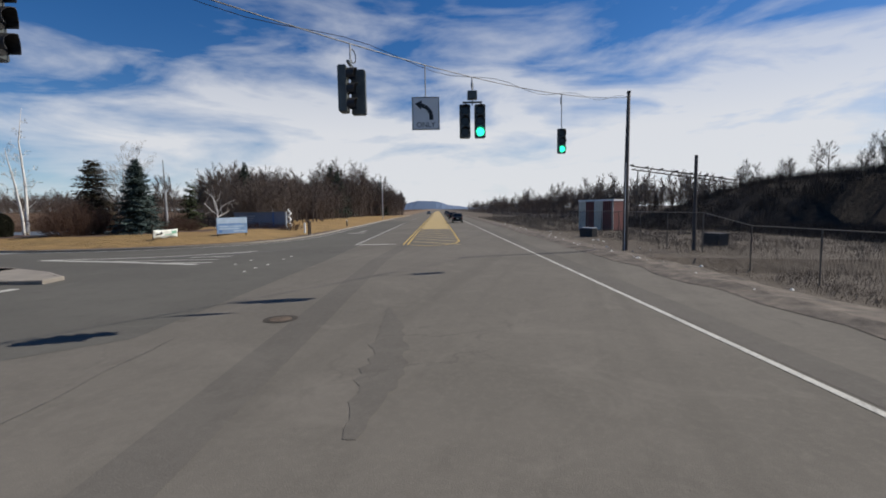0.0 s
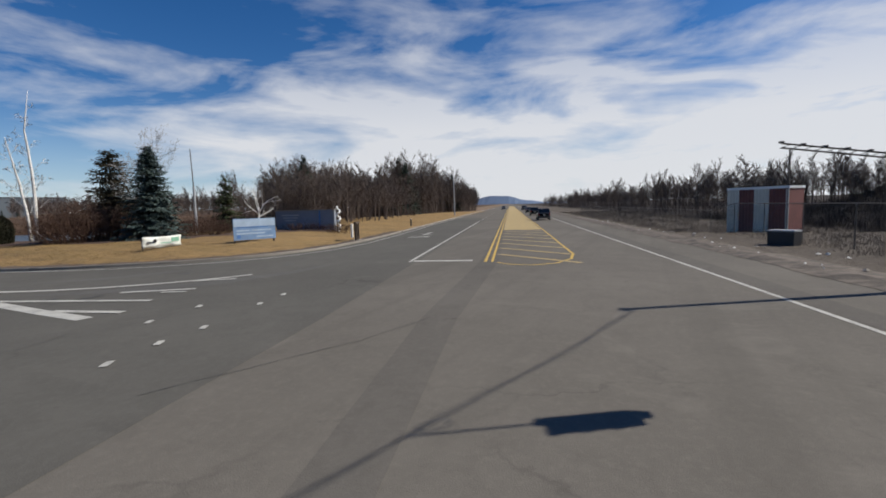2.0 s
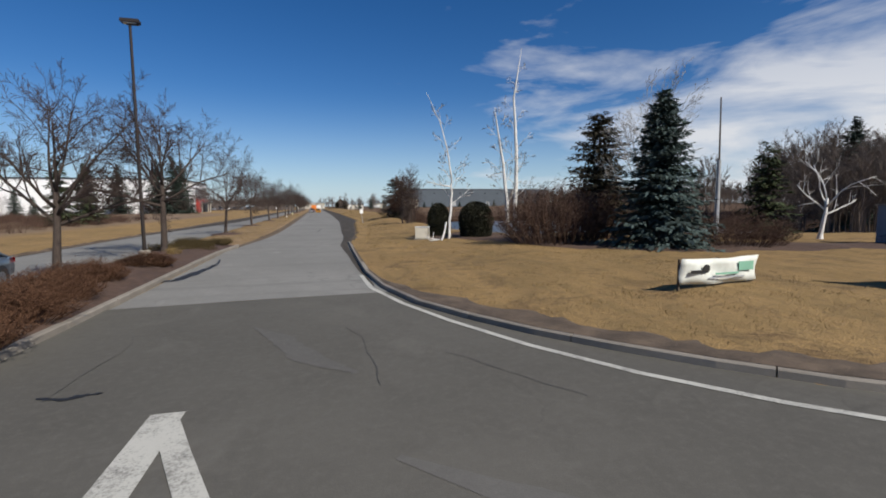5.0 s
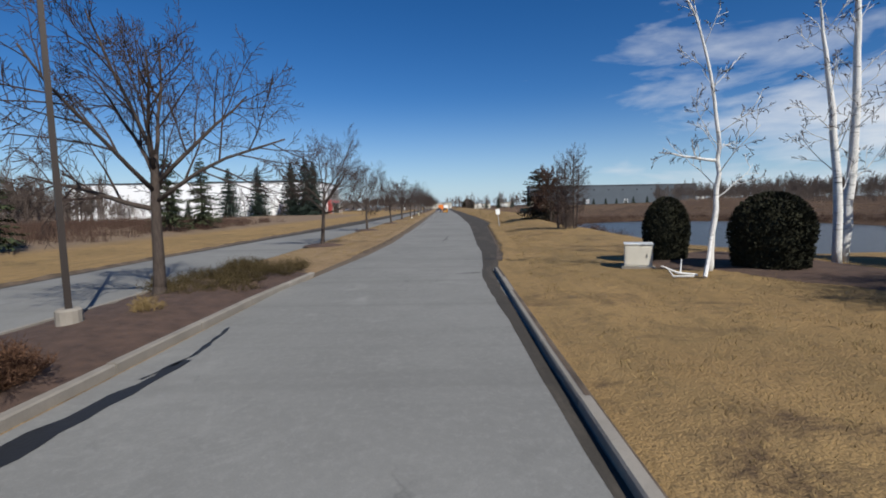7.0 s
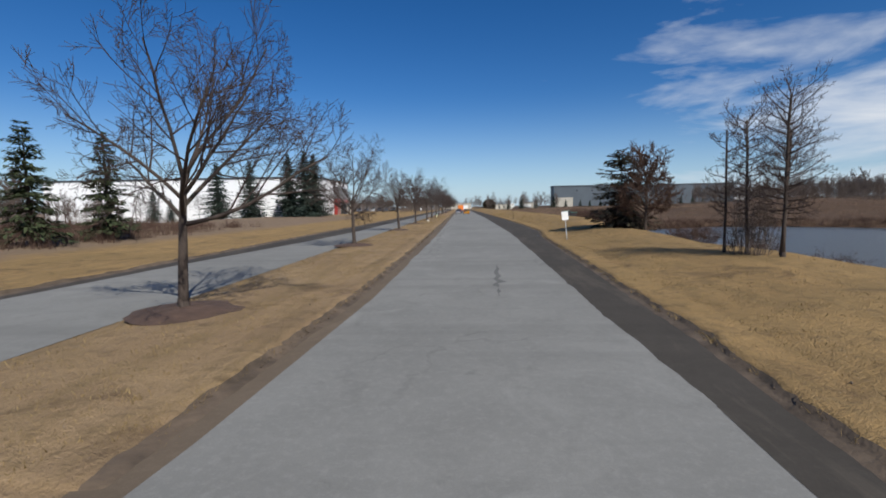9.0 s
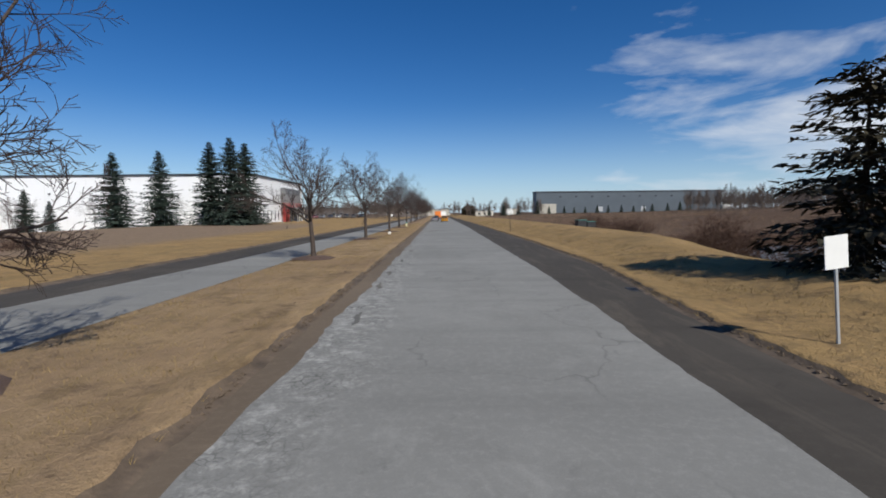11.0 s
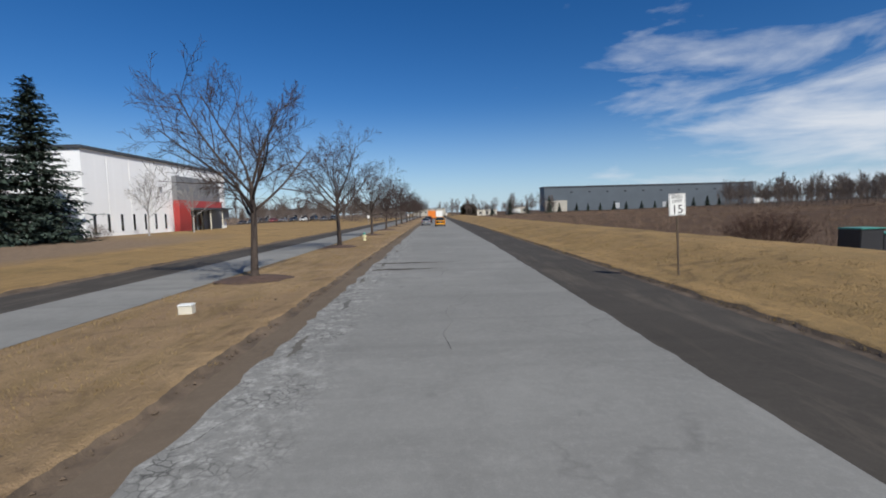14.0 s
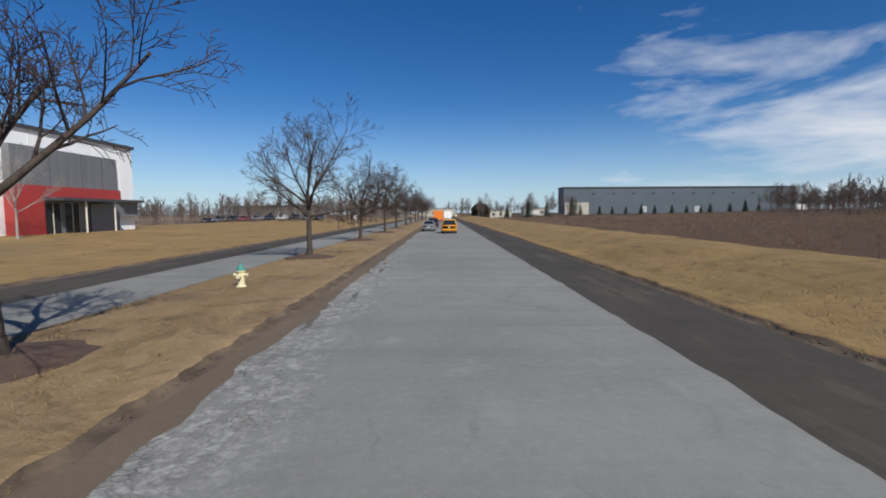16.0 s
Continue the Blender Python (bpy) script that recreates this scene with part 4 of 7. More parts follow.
blot("seam_stain", [(-2.6, 105.3, 0.2), (-1.6, 105.4, 0.26), (-0.4, 105.4, 0.14), (0.9, 105.5, 0.02)], side_road, "asphalt_shoulder", 0.0116, 0.12, 271)
blot("oil_stain", [(-9.6, -37.6, 0.05), (-11.2, -38.3, 0.22), (-12.8, -38.9, 0.34), (-14.6, -39.4, 0.3), (-16.4, -39.8, 0.1)], main_road, "asphalt_strip", 0.0062, 0.08, 272)
blot("gutter_stain", [(2.2, -4.5, 0.03), (2.1, 0.0, 0.1), (2.15, 5.0, 0.14), (2.15, 9.5, 0.2), (2.2, 12.5, 0.24), (2.5, 16.0, 0.2), (2.7, 21.0, 0.05)], side_road, "asphalt_shoulder", 0.0112, 0.035, 260)
blot("stain", [(1.0, 12.9, 0.03), (1.5, 13.1, 0.12), (2.0, 13.3, 0.2)], side_road, "asphalt_mid", 0.0114, 0.2, 261)

# storm drain in the shoulder
drain = thing("storm_drain", "dark iron storm drain grate sunk in the shoulder", "drain", at=(6.3, 55.3, 0.0))
part("frame", Geo().box((0, -0.31, 0.006), (0.72, 0.06, 0.02)).box((0, 0.31, 0.006), (0.72, 0.06, 0.02)).box((-0.36, 0, 0.006), (0.06, 0.68, 0.02)).box((0.36, 0, 0.006), (0.06, 0.68, 0.02)), "black", drain)
part("pit", Geo().box((0, 0, 0.003), (0.68, 0.6, 0.006)), "tar", drain)
for k in range(8):
    part("bar", Geo().box((-0.29 + 0.083 * k, 0, 0.012), (0.035, 0.56, 0.012)), "black", drain)

# manhole cover
cover = thing("manhole_cover", "round iron manhole cover set in a concrete ring", "manhole", at=(-11.35, -35.5, 0))
cover.scale = (0.78, 0.78, 1.0)
gg = Geo()
for r0, r1, z in ((0.34, 0.52, 0.010),):
    for k in range(24):
        a0, a1 = k * math.pi / 12, (k + 1) * math.pi / 12
        gg.add([(r0 * math.cos(a0), r0 * math.sin(a0), z), (r1 * math.cos(a0), r1 * math.sin(a0), z), (r1 * math.cos(a1), r1 * math.sin(a1), z), (r0 * math.cos(a1), r0 * math.sin(a1), z)], [(0, 1, 2, 3)])
part("ring", gg, "asphalt_shoulder", cover)
part("lid", Geo().tube([(0, 0, 0.0), (0, 0, 0.012)], [0.335, 0.33], 24), "edge_dirt", cover)


# kerbs, one stone after another
def kerb_run(name, pts, side, label, w=0.16, h=0.15, piece=2.6):
    run = thing(name, label, "kerb", kind="structure")
    dense = []
    for p, q in zip(pts, pts[1:]):
        p, q = Vector(p), Vector(q)
        n = max(1, round((q - p).length / 0.65))
        dense += [p + (q - p) * i / n for i in range(n)]
    dense.append(Vector(pts[-1]))
    r = random.Random(len(pts))
    i = 0
    while i < len(dense) - 1:
        j = min(len(dense) - 1, i + 4)
        seg = dense[i:j + 1]
        gg = Geo()
        lift = r.uniform(-0.012, 0.012)
        prof = [(0.0, -0.1), (0.0, h - 0.025 + lift), (0.025, h + lift), (w, h + lift), (w, -0.1)]
        for k, p in enumerate(seg):
            a, b = seg[max(k - 1, 0)], seg[min(k + 1, len(seg) - 1)]
            d = (b - a).normalized()
            q = Vector((d.y, -d.x)) * side
            e = d * (0.012 if k == 0 else -0.012 if k == len(seg) - 1 else 0)
            for ox, oz in prof:
                gg.v.append((*(p + q * ox + e), oz))
        m = len(prof)
        gg.f = [(k * m + o, k * m + o + 1, (k + 1) * m + o + 1, (k + 1) * m + o) for k in range(len(seg) - 1) for o in range(m - 1)]
        gg.f += [tuple(range(m)), tuple(reversed([(len(seg) - 1) * m + o for o in range(m)]))]
        part("kerb_stone", gg, "concrete", run)
        i = j
    return run


kerb_run("kerb_corner", KERB, -1, "weathered concrete kerb round the corner lawn")
kerb_run("kerb_main_north", [on_main(a, -22.6) for a in (28.4, 60, 90, 130, 180)], -1, "concrete kerb along the turning lane")
MED = [(-4.45, 13.2), (-4.75, 8), (-4.8, 0), (-4.75, -8), (-4.85, -13), (-5.2, -17.0), (-6.1, -20.6), (-7.1, -22.8), (-8.2, -23.2), (-8.7, -21.2), (-8.75, -14), (-8.7, 0), (-8.7, 11)]
kerb_run("kerb_median", MED, 1, "concrete kerb round the planted median")

# concrete nose and mulch bed of the median
gg = Geo().prism([(-5.5, -17.8), (-6.25, -20.5), (-7.2, -22.6), (-8.1, -22.9), (-8.5, -21.1), (-8.55, -17.8)], 0.02, 0.15)
tagged(part("median_nose", gg, "concrete", None, "bare concrete nose of the median"), category="pavement", kind="structure")
gg = Geo()
by = list(np.linspace(-17.8, 16.8, 60))
for y in by:
    for k in range(9):
        t = k / 8
        x0 = -4.88 + 0.22 * step(7.0, 12.5, y) - 0.5 * step(-13, -17.8, y) - 1.2 * step(13.0, 15.0, y)
        x = x0 + (-8.55 - x0) * t
        yy = y + (1.4 * noise.noise((x * 0.8, 3, 1)) + 0.6 * noise.noise((x * 2.6, 5, 2))) * step(12.0, 16.8, y)
        gg.v.append((x, yy, 0.115 + 0.20 * math.sin(math.pi * t) * (1 - step(10.0, 16.0, y)) + (0.03 * math.sin(7 * x + 5 * y) if k else 0.0) - 0.17 * step(14.2, 16.4, y) - (0.12 * step(13.0, 14.5, y) if k == 0 else 0)))
gg.f = [(9 * i + k, 9 * i + k + 1, 9 * i + k + 10, 9 * i + k + 9) for i in range(59) for k in range(8)]
tagged(part("mulch_bed", gg, "mulch", None, "dark brown wood-chip mulch bed on the median", smooth=True), category="mulch bed", kind="structure")


bed = [(7.2, 12.6), (8.0, 10.4), (9.2, 7.6), (10.8, 3.6), (12.4, 0.0), (14.4, -2.6), (17.4, -3.6), (20.5, -3.8), (23.5, -4.6), (26.2, -7.2), (27.2, -10.2)]
gg, row = Geo(), 0
for (x0, y0), (x1, y1) in zip(bed, bed[1:]):
    for i in range(9):
        o = Vector((x0 + (x1 - x0) * i / 9, y0 + (y1 - y0) * i / 9))
        d = Vector((x1 - x0, y1 - y0)).normalized()
        out = Vector((-d.y, d.x))
        j = 0.5 * noise.noise((o.x * 0.6, o.y * 0.6, 3)) + 0.3 * noise.noise((o.x * 1.9, o.y * 1.9, 6))
        for c in range(6):
            e = o + out * (j * (1 - c / 5) + 5.2 * c / 5)
            gg.v.append((e.x, e.y, height(e.x, e.y) + (0.07 + 0.05 * noise.noise((e.x, e.y, 8)) if 0 < c < 5 else -0.03)))
        row += 1
gg.f = [(6 * i + k, 6 * i + k + 1, 6 * i + k + 7, 6 * i + k + 6) for i in range(row - 1) for k in range(5)]
tagged(part("planting_bed", gg, "mulch", None, "brown leaf-strewn planting bed behind the corner lawn", smooth=True), category="mulch bed", kind="structure")


def mulch_ring(x, y, r=1.25, seed=0):
    q = random.Random(seed)
    gg = Geo()
    gg.v = [(0, 0, 0.16)]
    for ring, (k, z) in enumerate(((0.55, 0.12), (1.0, 0.012))):
        for i in range(20):
            a = i * math.pi / 10
            rr = r * k * (1 + (q.uniform(-0.12, 0.12) if ring else 0))
            gg.v.append((rr * math.cos(a), rr * math.sin(a), z))
    gg.f = [(0, 1 + i, 1 + (i + 1) % 20) for i in range(20)] + [(1 + i, 21 + i, 21 + (i + 1) % 20, 1 + (i + 1) % 20) for i in range(20)]
    ob = part("mulch_ring", gg, "mulch", None, "low ring of dark mulch round a tree", smooth=True)
    ob.location = (x, y, 0.10)
    return tagged(ob, category="mulch ring", group="mulch rings of the median trees")


# ---------- trees ----------
def grow(trunk, crown, rng, p, d, length, r, level, spec):
    """One branch with its children. The thick lower levels go to trunk, the rest to crown."""
    n = (6, 5, 4, 3, 2)[min(level, 4)]
    pts, rad = [Vector(p)], [r]
    q, dirn = Vector(p), Vector(d).normalized()
    tip = r * (0.55 if level == 0 else 0.35)
    for i in range(n):
        j = spec["jit"] * (0.25 if level == 0 else 1.0)
        dirn = (dirn + Vector((rng.uniform(-j, j), rng.uniform(-j, j), rng.uniform(-j, j) + spec["up"] * (0 if level == 0 else 1)))).normalized()
        q = q + dirn * (length / n)
        pts.append(q.copy())
        rad.append(max(spec["rmin"], r + (tip - r) * (i + 1) / n))
    sides = (8, 6, 4, 3, 3)[min(level, 4)]
    (trunk if level <= spec["trunk_level"] else crown).tube(pts, rad, sides, caps=level < 2)
    if level >= spec["levels"]:
        return
    kids = spec["kids"][level]
    for k in range(kids):
        t = spec["from"][level] + (1 - spec["from"][level]) * (k + rng.random() * 0.7) / kids
        t = min(t, 0.999)
        i = min(int(t * n), n - 1)
        base = pts[i].lerp(pts[i + 1], t * n - i)
        ax = (pts[i + 1] - pts[i]).normalized()
        side = ax.cross(Vector((rng.uniform(-1, 1), rng.uniform(-1, 1), rng.uniform(-0.4, 0.4)))).normalized()
        ang = radians(rng.uniform(*spec["angle"][level]))
        if level == 0 and spec.get("even"):
            # main limbs evenly round the trunk, the low ones the flattest
            az = 2.4 * k + rng.uniform(-0.3, 0.3)
            side = (Vector((math.cos(az), math.sin(az), 0)) - ax * ax.dot(Vector((math.cos(az), math.sin(az), 0)))).normalized()
            lo, hi = spec["angle"][0]
            ang = radians(hi + (lo - hi) * k / max(1, kids - 1) + rng.uniform(-7, 7))
        dd = ax * math.cos(ang) + side * math.sin(ang)
        grow(trunk, crown, rng, base, dd, length * spec["len"][level] * rng.uniform(0.75, 1.2) * (1 - 0.35 * t * (level > 0)), max(spec["rmin"], rad[i] * spec["thin"][level]), level + 1, spec)


LOCUST = dict(levels=4, even=True, kids=(9, 8, 8, 6), len=(1.02, 0.6, 0.5, 0.46), angle=((18, 70), (25, 60), (25, 60), (25, 60)), thin=(0.58, 0.52, 0.48, 0.6), jit=0.15, up=0.02, rmin=0.0065, trunk_level=1)
LOCUST["from"] = (0.60, 0.25, 0.2, 0.25)
TALL = dict(levels=4, kids=(9, 5, 5, 3), len=(0.55, 0.55, 0.5, 0.5), angle=((30, 55), (25, 55), (25, 60), (25, 60)), thin=(0.45, 0.5, 0.5, 0.6), jit=0.12, up=0.10, rmin=0.007, trunk_level=0)
TALL["from"] = (0.28, 0.25, 0.2, 0.2)


def bare_tree(label, seed, trunk_len, r, spec, bark_mat="bark", twig_mat="twig", group="", lean=(0, 0)):
    root = thing("tree", label, "tree", group)
    rg = random.Random(seed)
    t, c = Geo(), Geo()
    grow(t, c, rg, (0, 0, -0.05), (lean[0], lean[1], 1), trunk_len, r, 0, spec)
    # root flare
    t.tube([(0, 0, -0.05), (0, 0, 0.12), (0, 0, 0.35)], [r * 1.55, r * 1.2, r * 1.0], 8, False)
    part("trunk", t, bark_mat, root, smooth=True)
    part("crown", c, twig_mat, root, "fine bare twigs", smooth=True)
    return root


locusts = [bare_tree("bare young street tree with spreading limbs in mulch", 20 + s, 3.4 + 0.25 * (s % 3), 0.155, LOCUST, group="median street trees") for s in range(4)]
TREES = [(-7.6, -2.1, 0, 40, 0.92), (-7.4, 8.2, 1, 200, 1.12), (-7.5, 26.3, 2, 10, 0.94), (-7.75, 46.1, 3, 80, 0.98), (-7.4, 66.3, 0, 150, 1.0), (-7.4, 85.2, 1, 290, 1.0), (-6.95, 102.6, 2, 120, 1.0),
         (-7.1, 120.2, 0, 250, 1.05), (-7.1, 139.0, 3, 30, 1.0)] + [(-7.2 + 0.2 * (k % 2), 156 + 17 * k, k % 4, 70 * k, 0.95 + 0.05 * (k % 3)) for k in range(11)]
used = set()
for i, (x, y, v, rz, s) in enumerate(TREES):
    m = pose(x, y, 0.12, 0, 0, rz)
    if v in used:
        ob = copy_thing(locusts[v], m)
    else:
        used.add(v)
        ob = locusts[v]
        ob.matrix_basis = m
    s *= 1.0 if y < 20 else 0.95 if y < 70 else 1.02 if y < 110 else 1.12
    ob.scale = (s, s, s)
    if y > 20:
        mulch_ring(x, y, 1.3 if y < 100 else 1.45, i)


def needles(geo, rng, base, d, length, width, droop, n, size):
    """A bough: a thin stem with many narrow sprays."""
    n, size = int(n * 2.6), size * 0.6
    d = Vector(d).normalized()
    side = d.cross(Vector((0, 0, 1))).normalized()
    tip = Vector(base) + d * length + Vector((0, 0, -droop))
    for k in range(n):
        t = (k + 0.6) / n
        p = Vector(base).lerp(tip, t) + Vector((0, 0, -droop * 0.25 * math.sin(math.pi * t)))
        w = width * (1 - 0.75 * t) + 0.08
        p = p + side * rng.uniform(-w, w) + Vector((0, 0, rng.uniform(-0.16, 0.1) * size * 3))
        a = (d * rng.uniform(0.4, 1.0) + side * rng.uniform(-0.8, 0.8) + Vector((0, 0, rng.uniform(-0.7, 0.15)))).normalized()
        b = a.cross(Vector((rng.uniform(-0.5, 0.5), rng.uniform(-0.5, 0.5), 1))).normalized()
        s = size * rng.uniform(0.7, 1.4)
        q = p + a * s * 1.9
        geo.add([p - b * s * 0.42, p + a * s * 0.9 - b * s * 0.34 + Vector((0, 0, 0.05 * s)), q, p + a * s * 0.9 + b * s * 0.34, p + b * s * 0.42], [(0, 1, 2, 3, 4)])


def conifer(label, seed, h, radius, mat, clear=0.25, whorls=30, size=0.22, gaps=0.0, shape=1.0, group="", per=9, dense=11, category="conifer"):
    root = thing("conifer_tree", label, category, group)
    rg = random.Random(seed)
    t, c = Geo(), Geo()
    t.tube([(0, 0, -0.4), (0.02, 0.01, h * 0.4), (0, 0.02, h * 0.97)], [h * 0.016 + 0.05, h * 0.011 + 0.03, 0.015], 7)
    for i in range(whorls):
        f = (i + rg.random() * 0.5) / whorls
        z = clear + (h - clear - 0.15) * f
        rad = radius * ((1 - f) ** shape) * rg.uniform(0.8, 1.12) + 0.12
        a0 = rg.uniform(0, 6.28)
        zc = z
        for k in range(per):
            z = max(0.1, zc + rg.uniform(-1.3, 1.3) * (h - clear) / whorls)
            if rg.random() < gaps:
                continue
            a = a0 + k * 2 * math.pi / per + rg.uniform(-0.3, 0.3)
            L = rad * rg.uniform(0.68, 1.15)
            rise = 0.35 * (f - 0.25)
            needles(c, rg, (0, 0, z), (math.cos(a), math.sin(a), rise), L, 0.28 * L + 0.06, 0.22 * L * (1 - f), max(4, int(dense * L / radius) + 3), size * (0.75 + 0.25 * (1 - f)))
            if L > 0.9:
                t.tube([(0, 0, z), (math.cos(a) * L * 0.8, math.sin(a) * L * 0.8, z + rise * L * 0.7 - 0.12 * L)], [0.03, 0.008], 3, False)
    part("trunk", t, "bark", root)
    part("crown", c, mat, root, "dense needle sprays")
    return root


def put(ob, x, y, z=None, rz=0.0, s=1.0, sz=None):
    ob.matrix_basis = pose(x, y, height(x, y) - 0.03 if z is None else z, 0, 0, rz)
    ob.scale = (s, s, sz or s)
    return ob


# corner planting
put(conifer("tall blue-green spruce at the edge of the corner lawn", 3, 7.5, 2.5, "blue_spruce", 0.1, 40, 0.24, 0.02, 0.72, per=15, dense=19), 16.5, -0.5)
put(conifer("dark broad pine behind the spruce", 4, 7.8, 2.6, "dusky", 0.8, 28, 0.27, 0.10, 0.45, per=13, dense=15), 18.0, 6.9)
put(bare_tree("tall pale bare tree between the conifers", 33, 6.6, 0.09, dict(TALL, kids=(12, 6, 5, 3)), "bark_pale", "bark_pale"), 18.6, 3.6)
put(conifer("young dark pine in front of the woods", 5, 5.6, 1.7, "pine", 0.6, 18, 0.26, 0.15, 0.6, per=8, dense=10), 26.2, 2.2)
# pines and spruces before the white warehouse
pine_a = put(conifer("open-branched pine on the far lawn", 6, 8.1, 2.1, "pine", 1.1, 22, 0.30, 0.12, 0.7, per=8, dense=11, group="pines by the warehouse"), -27.6, 50.0)
put(copy_thing(pine_a, Matrix()), -27.9, 43.8, None, 120, 0.97)
put(copy_thing(pine_a, Matrix()), -25.5, 22.0, None, 200, 0.8)
spruce_a = put(conifer("dense dark spruce before the white warehouse", 8, 12.6, 4.6, "spruce", 0.1, 36, 0.36, 0.02, 0.85, per=12, dense=16, group="spruces by the warehouse"), -58.3, 124.6, None, 0, 1.06)
spruce_b = put(conifer("tall dense spruce before the white warehouse", 9, 14.8, 4.4, "spruce", 0.3, 42, 0.38, 0.04, 0.7, per=12, dense=16, group="spruces by the warehouse"), -41.4, 125.4, None, 0, 1.0)
put(copy_thing(spruce_a, Matrix()), -51.0, 126.2, None, 80, 1.07)
put(copy_thing(spruce_b, Matrix()), -36.6, 122.9, None, 70, 1.02)
put(copy_thing(spruce_b, Matrix()), -35.8, 127.2, None, 160, 1.0)
put(copy_thing(spruce_a, Matrix()), -73.0, 123.0, None, 200, 0.62)
put(copy_thing(spruce_a, Matrix()), -69.5, 124.0, None, 20, 0.45)
# evergreens and larch on the bank of the pond
put(conifer("dark ragged pine on the grassy bank", 12, 6.6, 2.7, "dusky", 0.6, 24, 0.30, 0.22, 0.42, per=10, dense=13), 12.6, 54.2)
put(bare_tree("dense brown many-twigged tree beside the ragged pine", 14, 3.9, 0.11, dict(TALL, even=True, kids=(26, 9, 8, 4), len=(0.52, 0.55, 0.5, 0.5), angle=((30, 80), (25, 60), (25, 60), (25, 60)), levels=4, rmin=0.010), twig_mat="brush"), 13.3, 50.8, None, 0, 1.12)
larch = put(bare_tree("slender bare larch on the bank of the pond", 31, 6.6, 0.085, dict(TALL, even=True, kids=(46, 6, 4, 2), len=(0.2, 0.5, 0.5, 0.5), angle=((60, 92), (30, 60), (25, 60), (25, 60)), levels=4, rmin=0.005), group="larches on the bank"), 10.8, 32.0, None, 0, 0.86)
put(copy_thing(larch, Matrix()), 11.2, 32.7, None, 130, 0.7)
put(copy_thing(larch, Matrix()), 10.7, 33.9, None, 250, 0.8)
put(bare_tree("small bare sapling beside the larch", 32, 5.0, 0.06, dict(TALL, kids=(18, 4, 3, 2), len=(0.17, 0.55, 0.5, 0.5), angle=((55, 90), (30, 60), (25, 60), (25, 60)))), 10.2, 34.6)
for x, y, s in ((40, 330, 0.8), (52, 345, 0.7), (63, 340, 0.9), (33, 350, 0.6), (96, 398, 0.55), (112, 398, 0.5), (130, 399, 0.55), (150, 400, 0.5), (165, 401, 0.6), (84, 397, 0.6), (103, 396, 0.5), (121, 397, 0.62), (140, 398, 0.55), (157, 397, 0.48), (176, 399, 0.6), (186, 400, 0.7), (193, 398, 0.55)):
    put(copy_thing(spruce_a, Matrix()), x, y, None, 37 * x, s * 0.8)


for a, s, k in ((62, 3, 0.95), (96, -8, 1.0), (110, -3, 1.25), (158, -12, 1.1)):
    put(copy_thing(spruce_a, Matrix()), *on_main(a, s), None, 40 * a, k)["label"] = "dark conifer among the leafless woods"


# clipped round bushes
def bush(label, seed, w, h, mat, n, size, category="bush", group=""):
    root = thing("bush", label, category, group)
    rg = random.Random(seed)
    g1, g2 = Geo(), Geo()
    for _ in range(n):
        a, f = rg.uniform(0, 6.283), rg.random()
        z = h * f
        prof = (1 - max(0.0, (f - 0.45) / 0.55) ** 2.2) ** 0.5 if f > 0.45 else 0.86 + 0.3 * f
        r = w / 2 * prof * rg.uniform(0.84, 1.04)
        p = Vector((r * math.cos(a), r * math.sin(a), z))
        d = Vector((math.cos(a) * rg.uniform(0.2, 1), math.sin(a) * rg.uniform(0.2, 1), rg.uniform(-0.2, 1.0))).normalized()
        b = d.cross(Vector((rg.uniform(-1, 1), rg.uniform(-1, 1), rg.uniform(-1, 1)))).normalized()
        s = size * rg.uniform(0.7, 1.4)
        g1.add([p - b * s * 0.5, p + d * s - b * s * 0.3, p + d * s * 1.7, p + d * s + b * s * 0.3, p + b * s * 0.5], [(0, 1, 2, 3, 4)])
    for k in range(5):
        a = k * 1.256
        g2.tube([(0.1 * math.cos(a), 0.1 * math.sin(a), -0.1), (w * 0.3 * math.cos(a), w * 0.3 * math.sin(a), h * 0.75)], [0.035, 0.012], 4, False)
    inner = Geo()
    rings = [(0.80, 0.02), (0.84, 0.3), (0.82, 0.55), (0.62, 0.8), (0.25, 0.93)]
    inner.tube([(0, 0, h * z) for _, z in rings], [w / 2 * r for r, _ in rings], 12)
    part("stem", g2, "bark", root)
    part("core", inner, mat, root, "dense inner leaves")
    part("leaves", g1, mat, root)
    return root


put(bush("dark clipped upright evergreen bush", 1, 1.55, 2.35, "cedar", 9000, 0.045, group="clipped bushes"), 8.9, 12.8)
put(bush("broad dark clipped evergreen bush", 2, 2.2, 2.35, "cedar", 11000, 0.048, group="clipped bushes"), 10.6, 9.6)


put(bush("round dark evergreen beside the far road", 5, 8.6, 7.0, "dusky", 5200, 0.34), 19.4, 347)


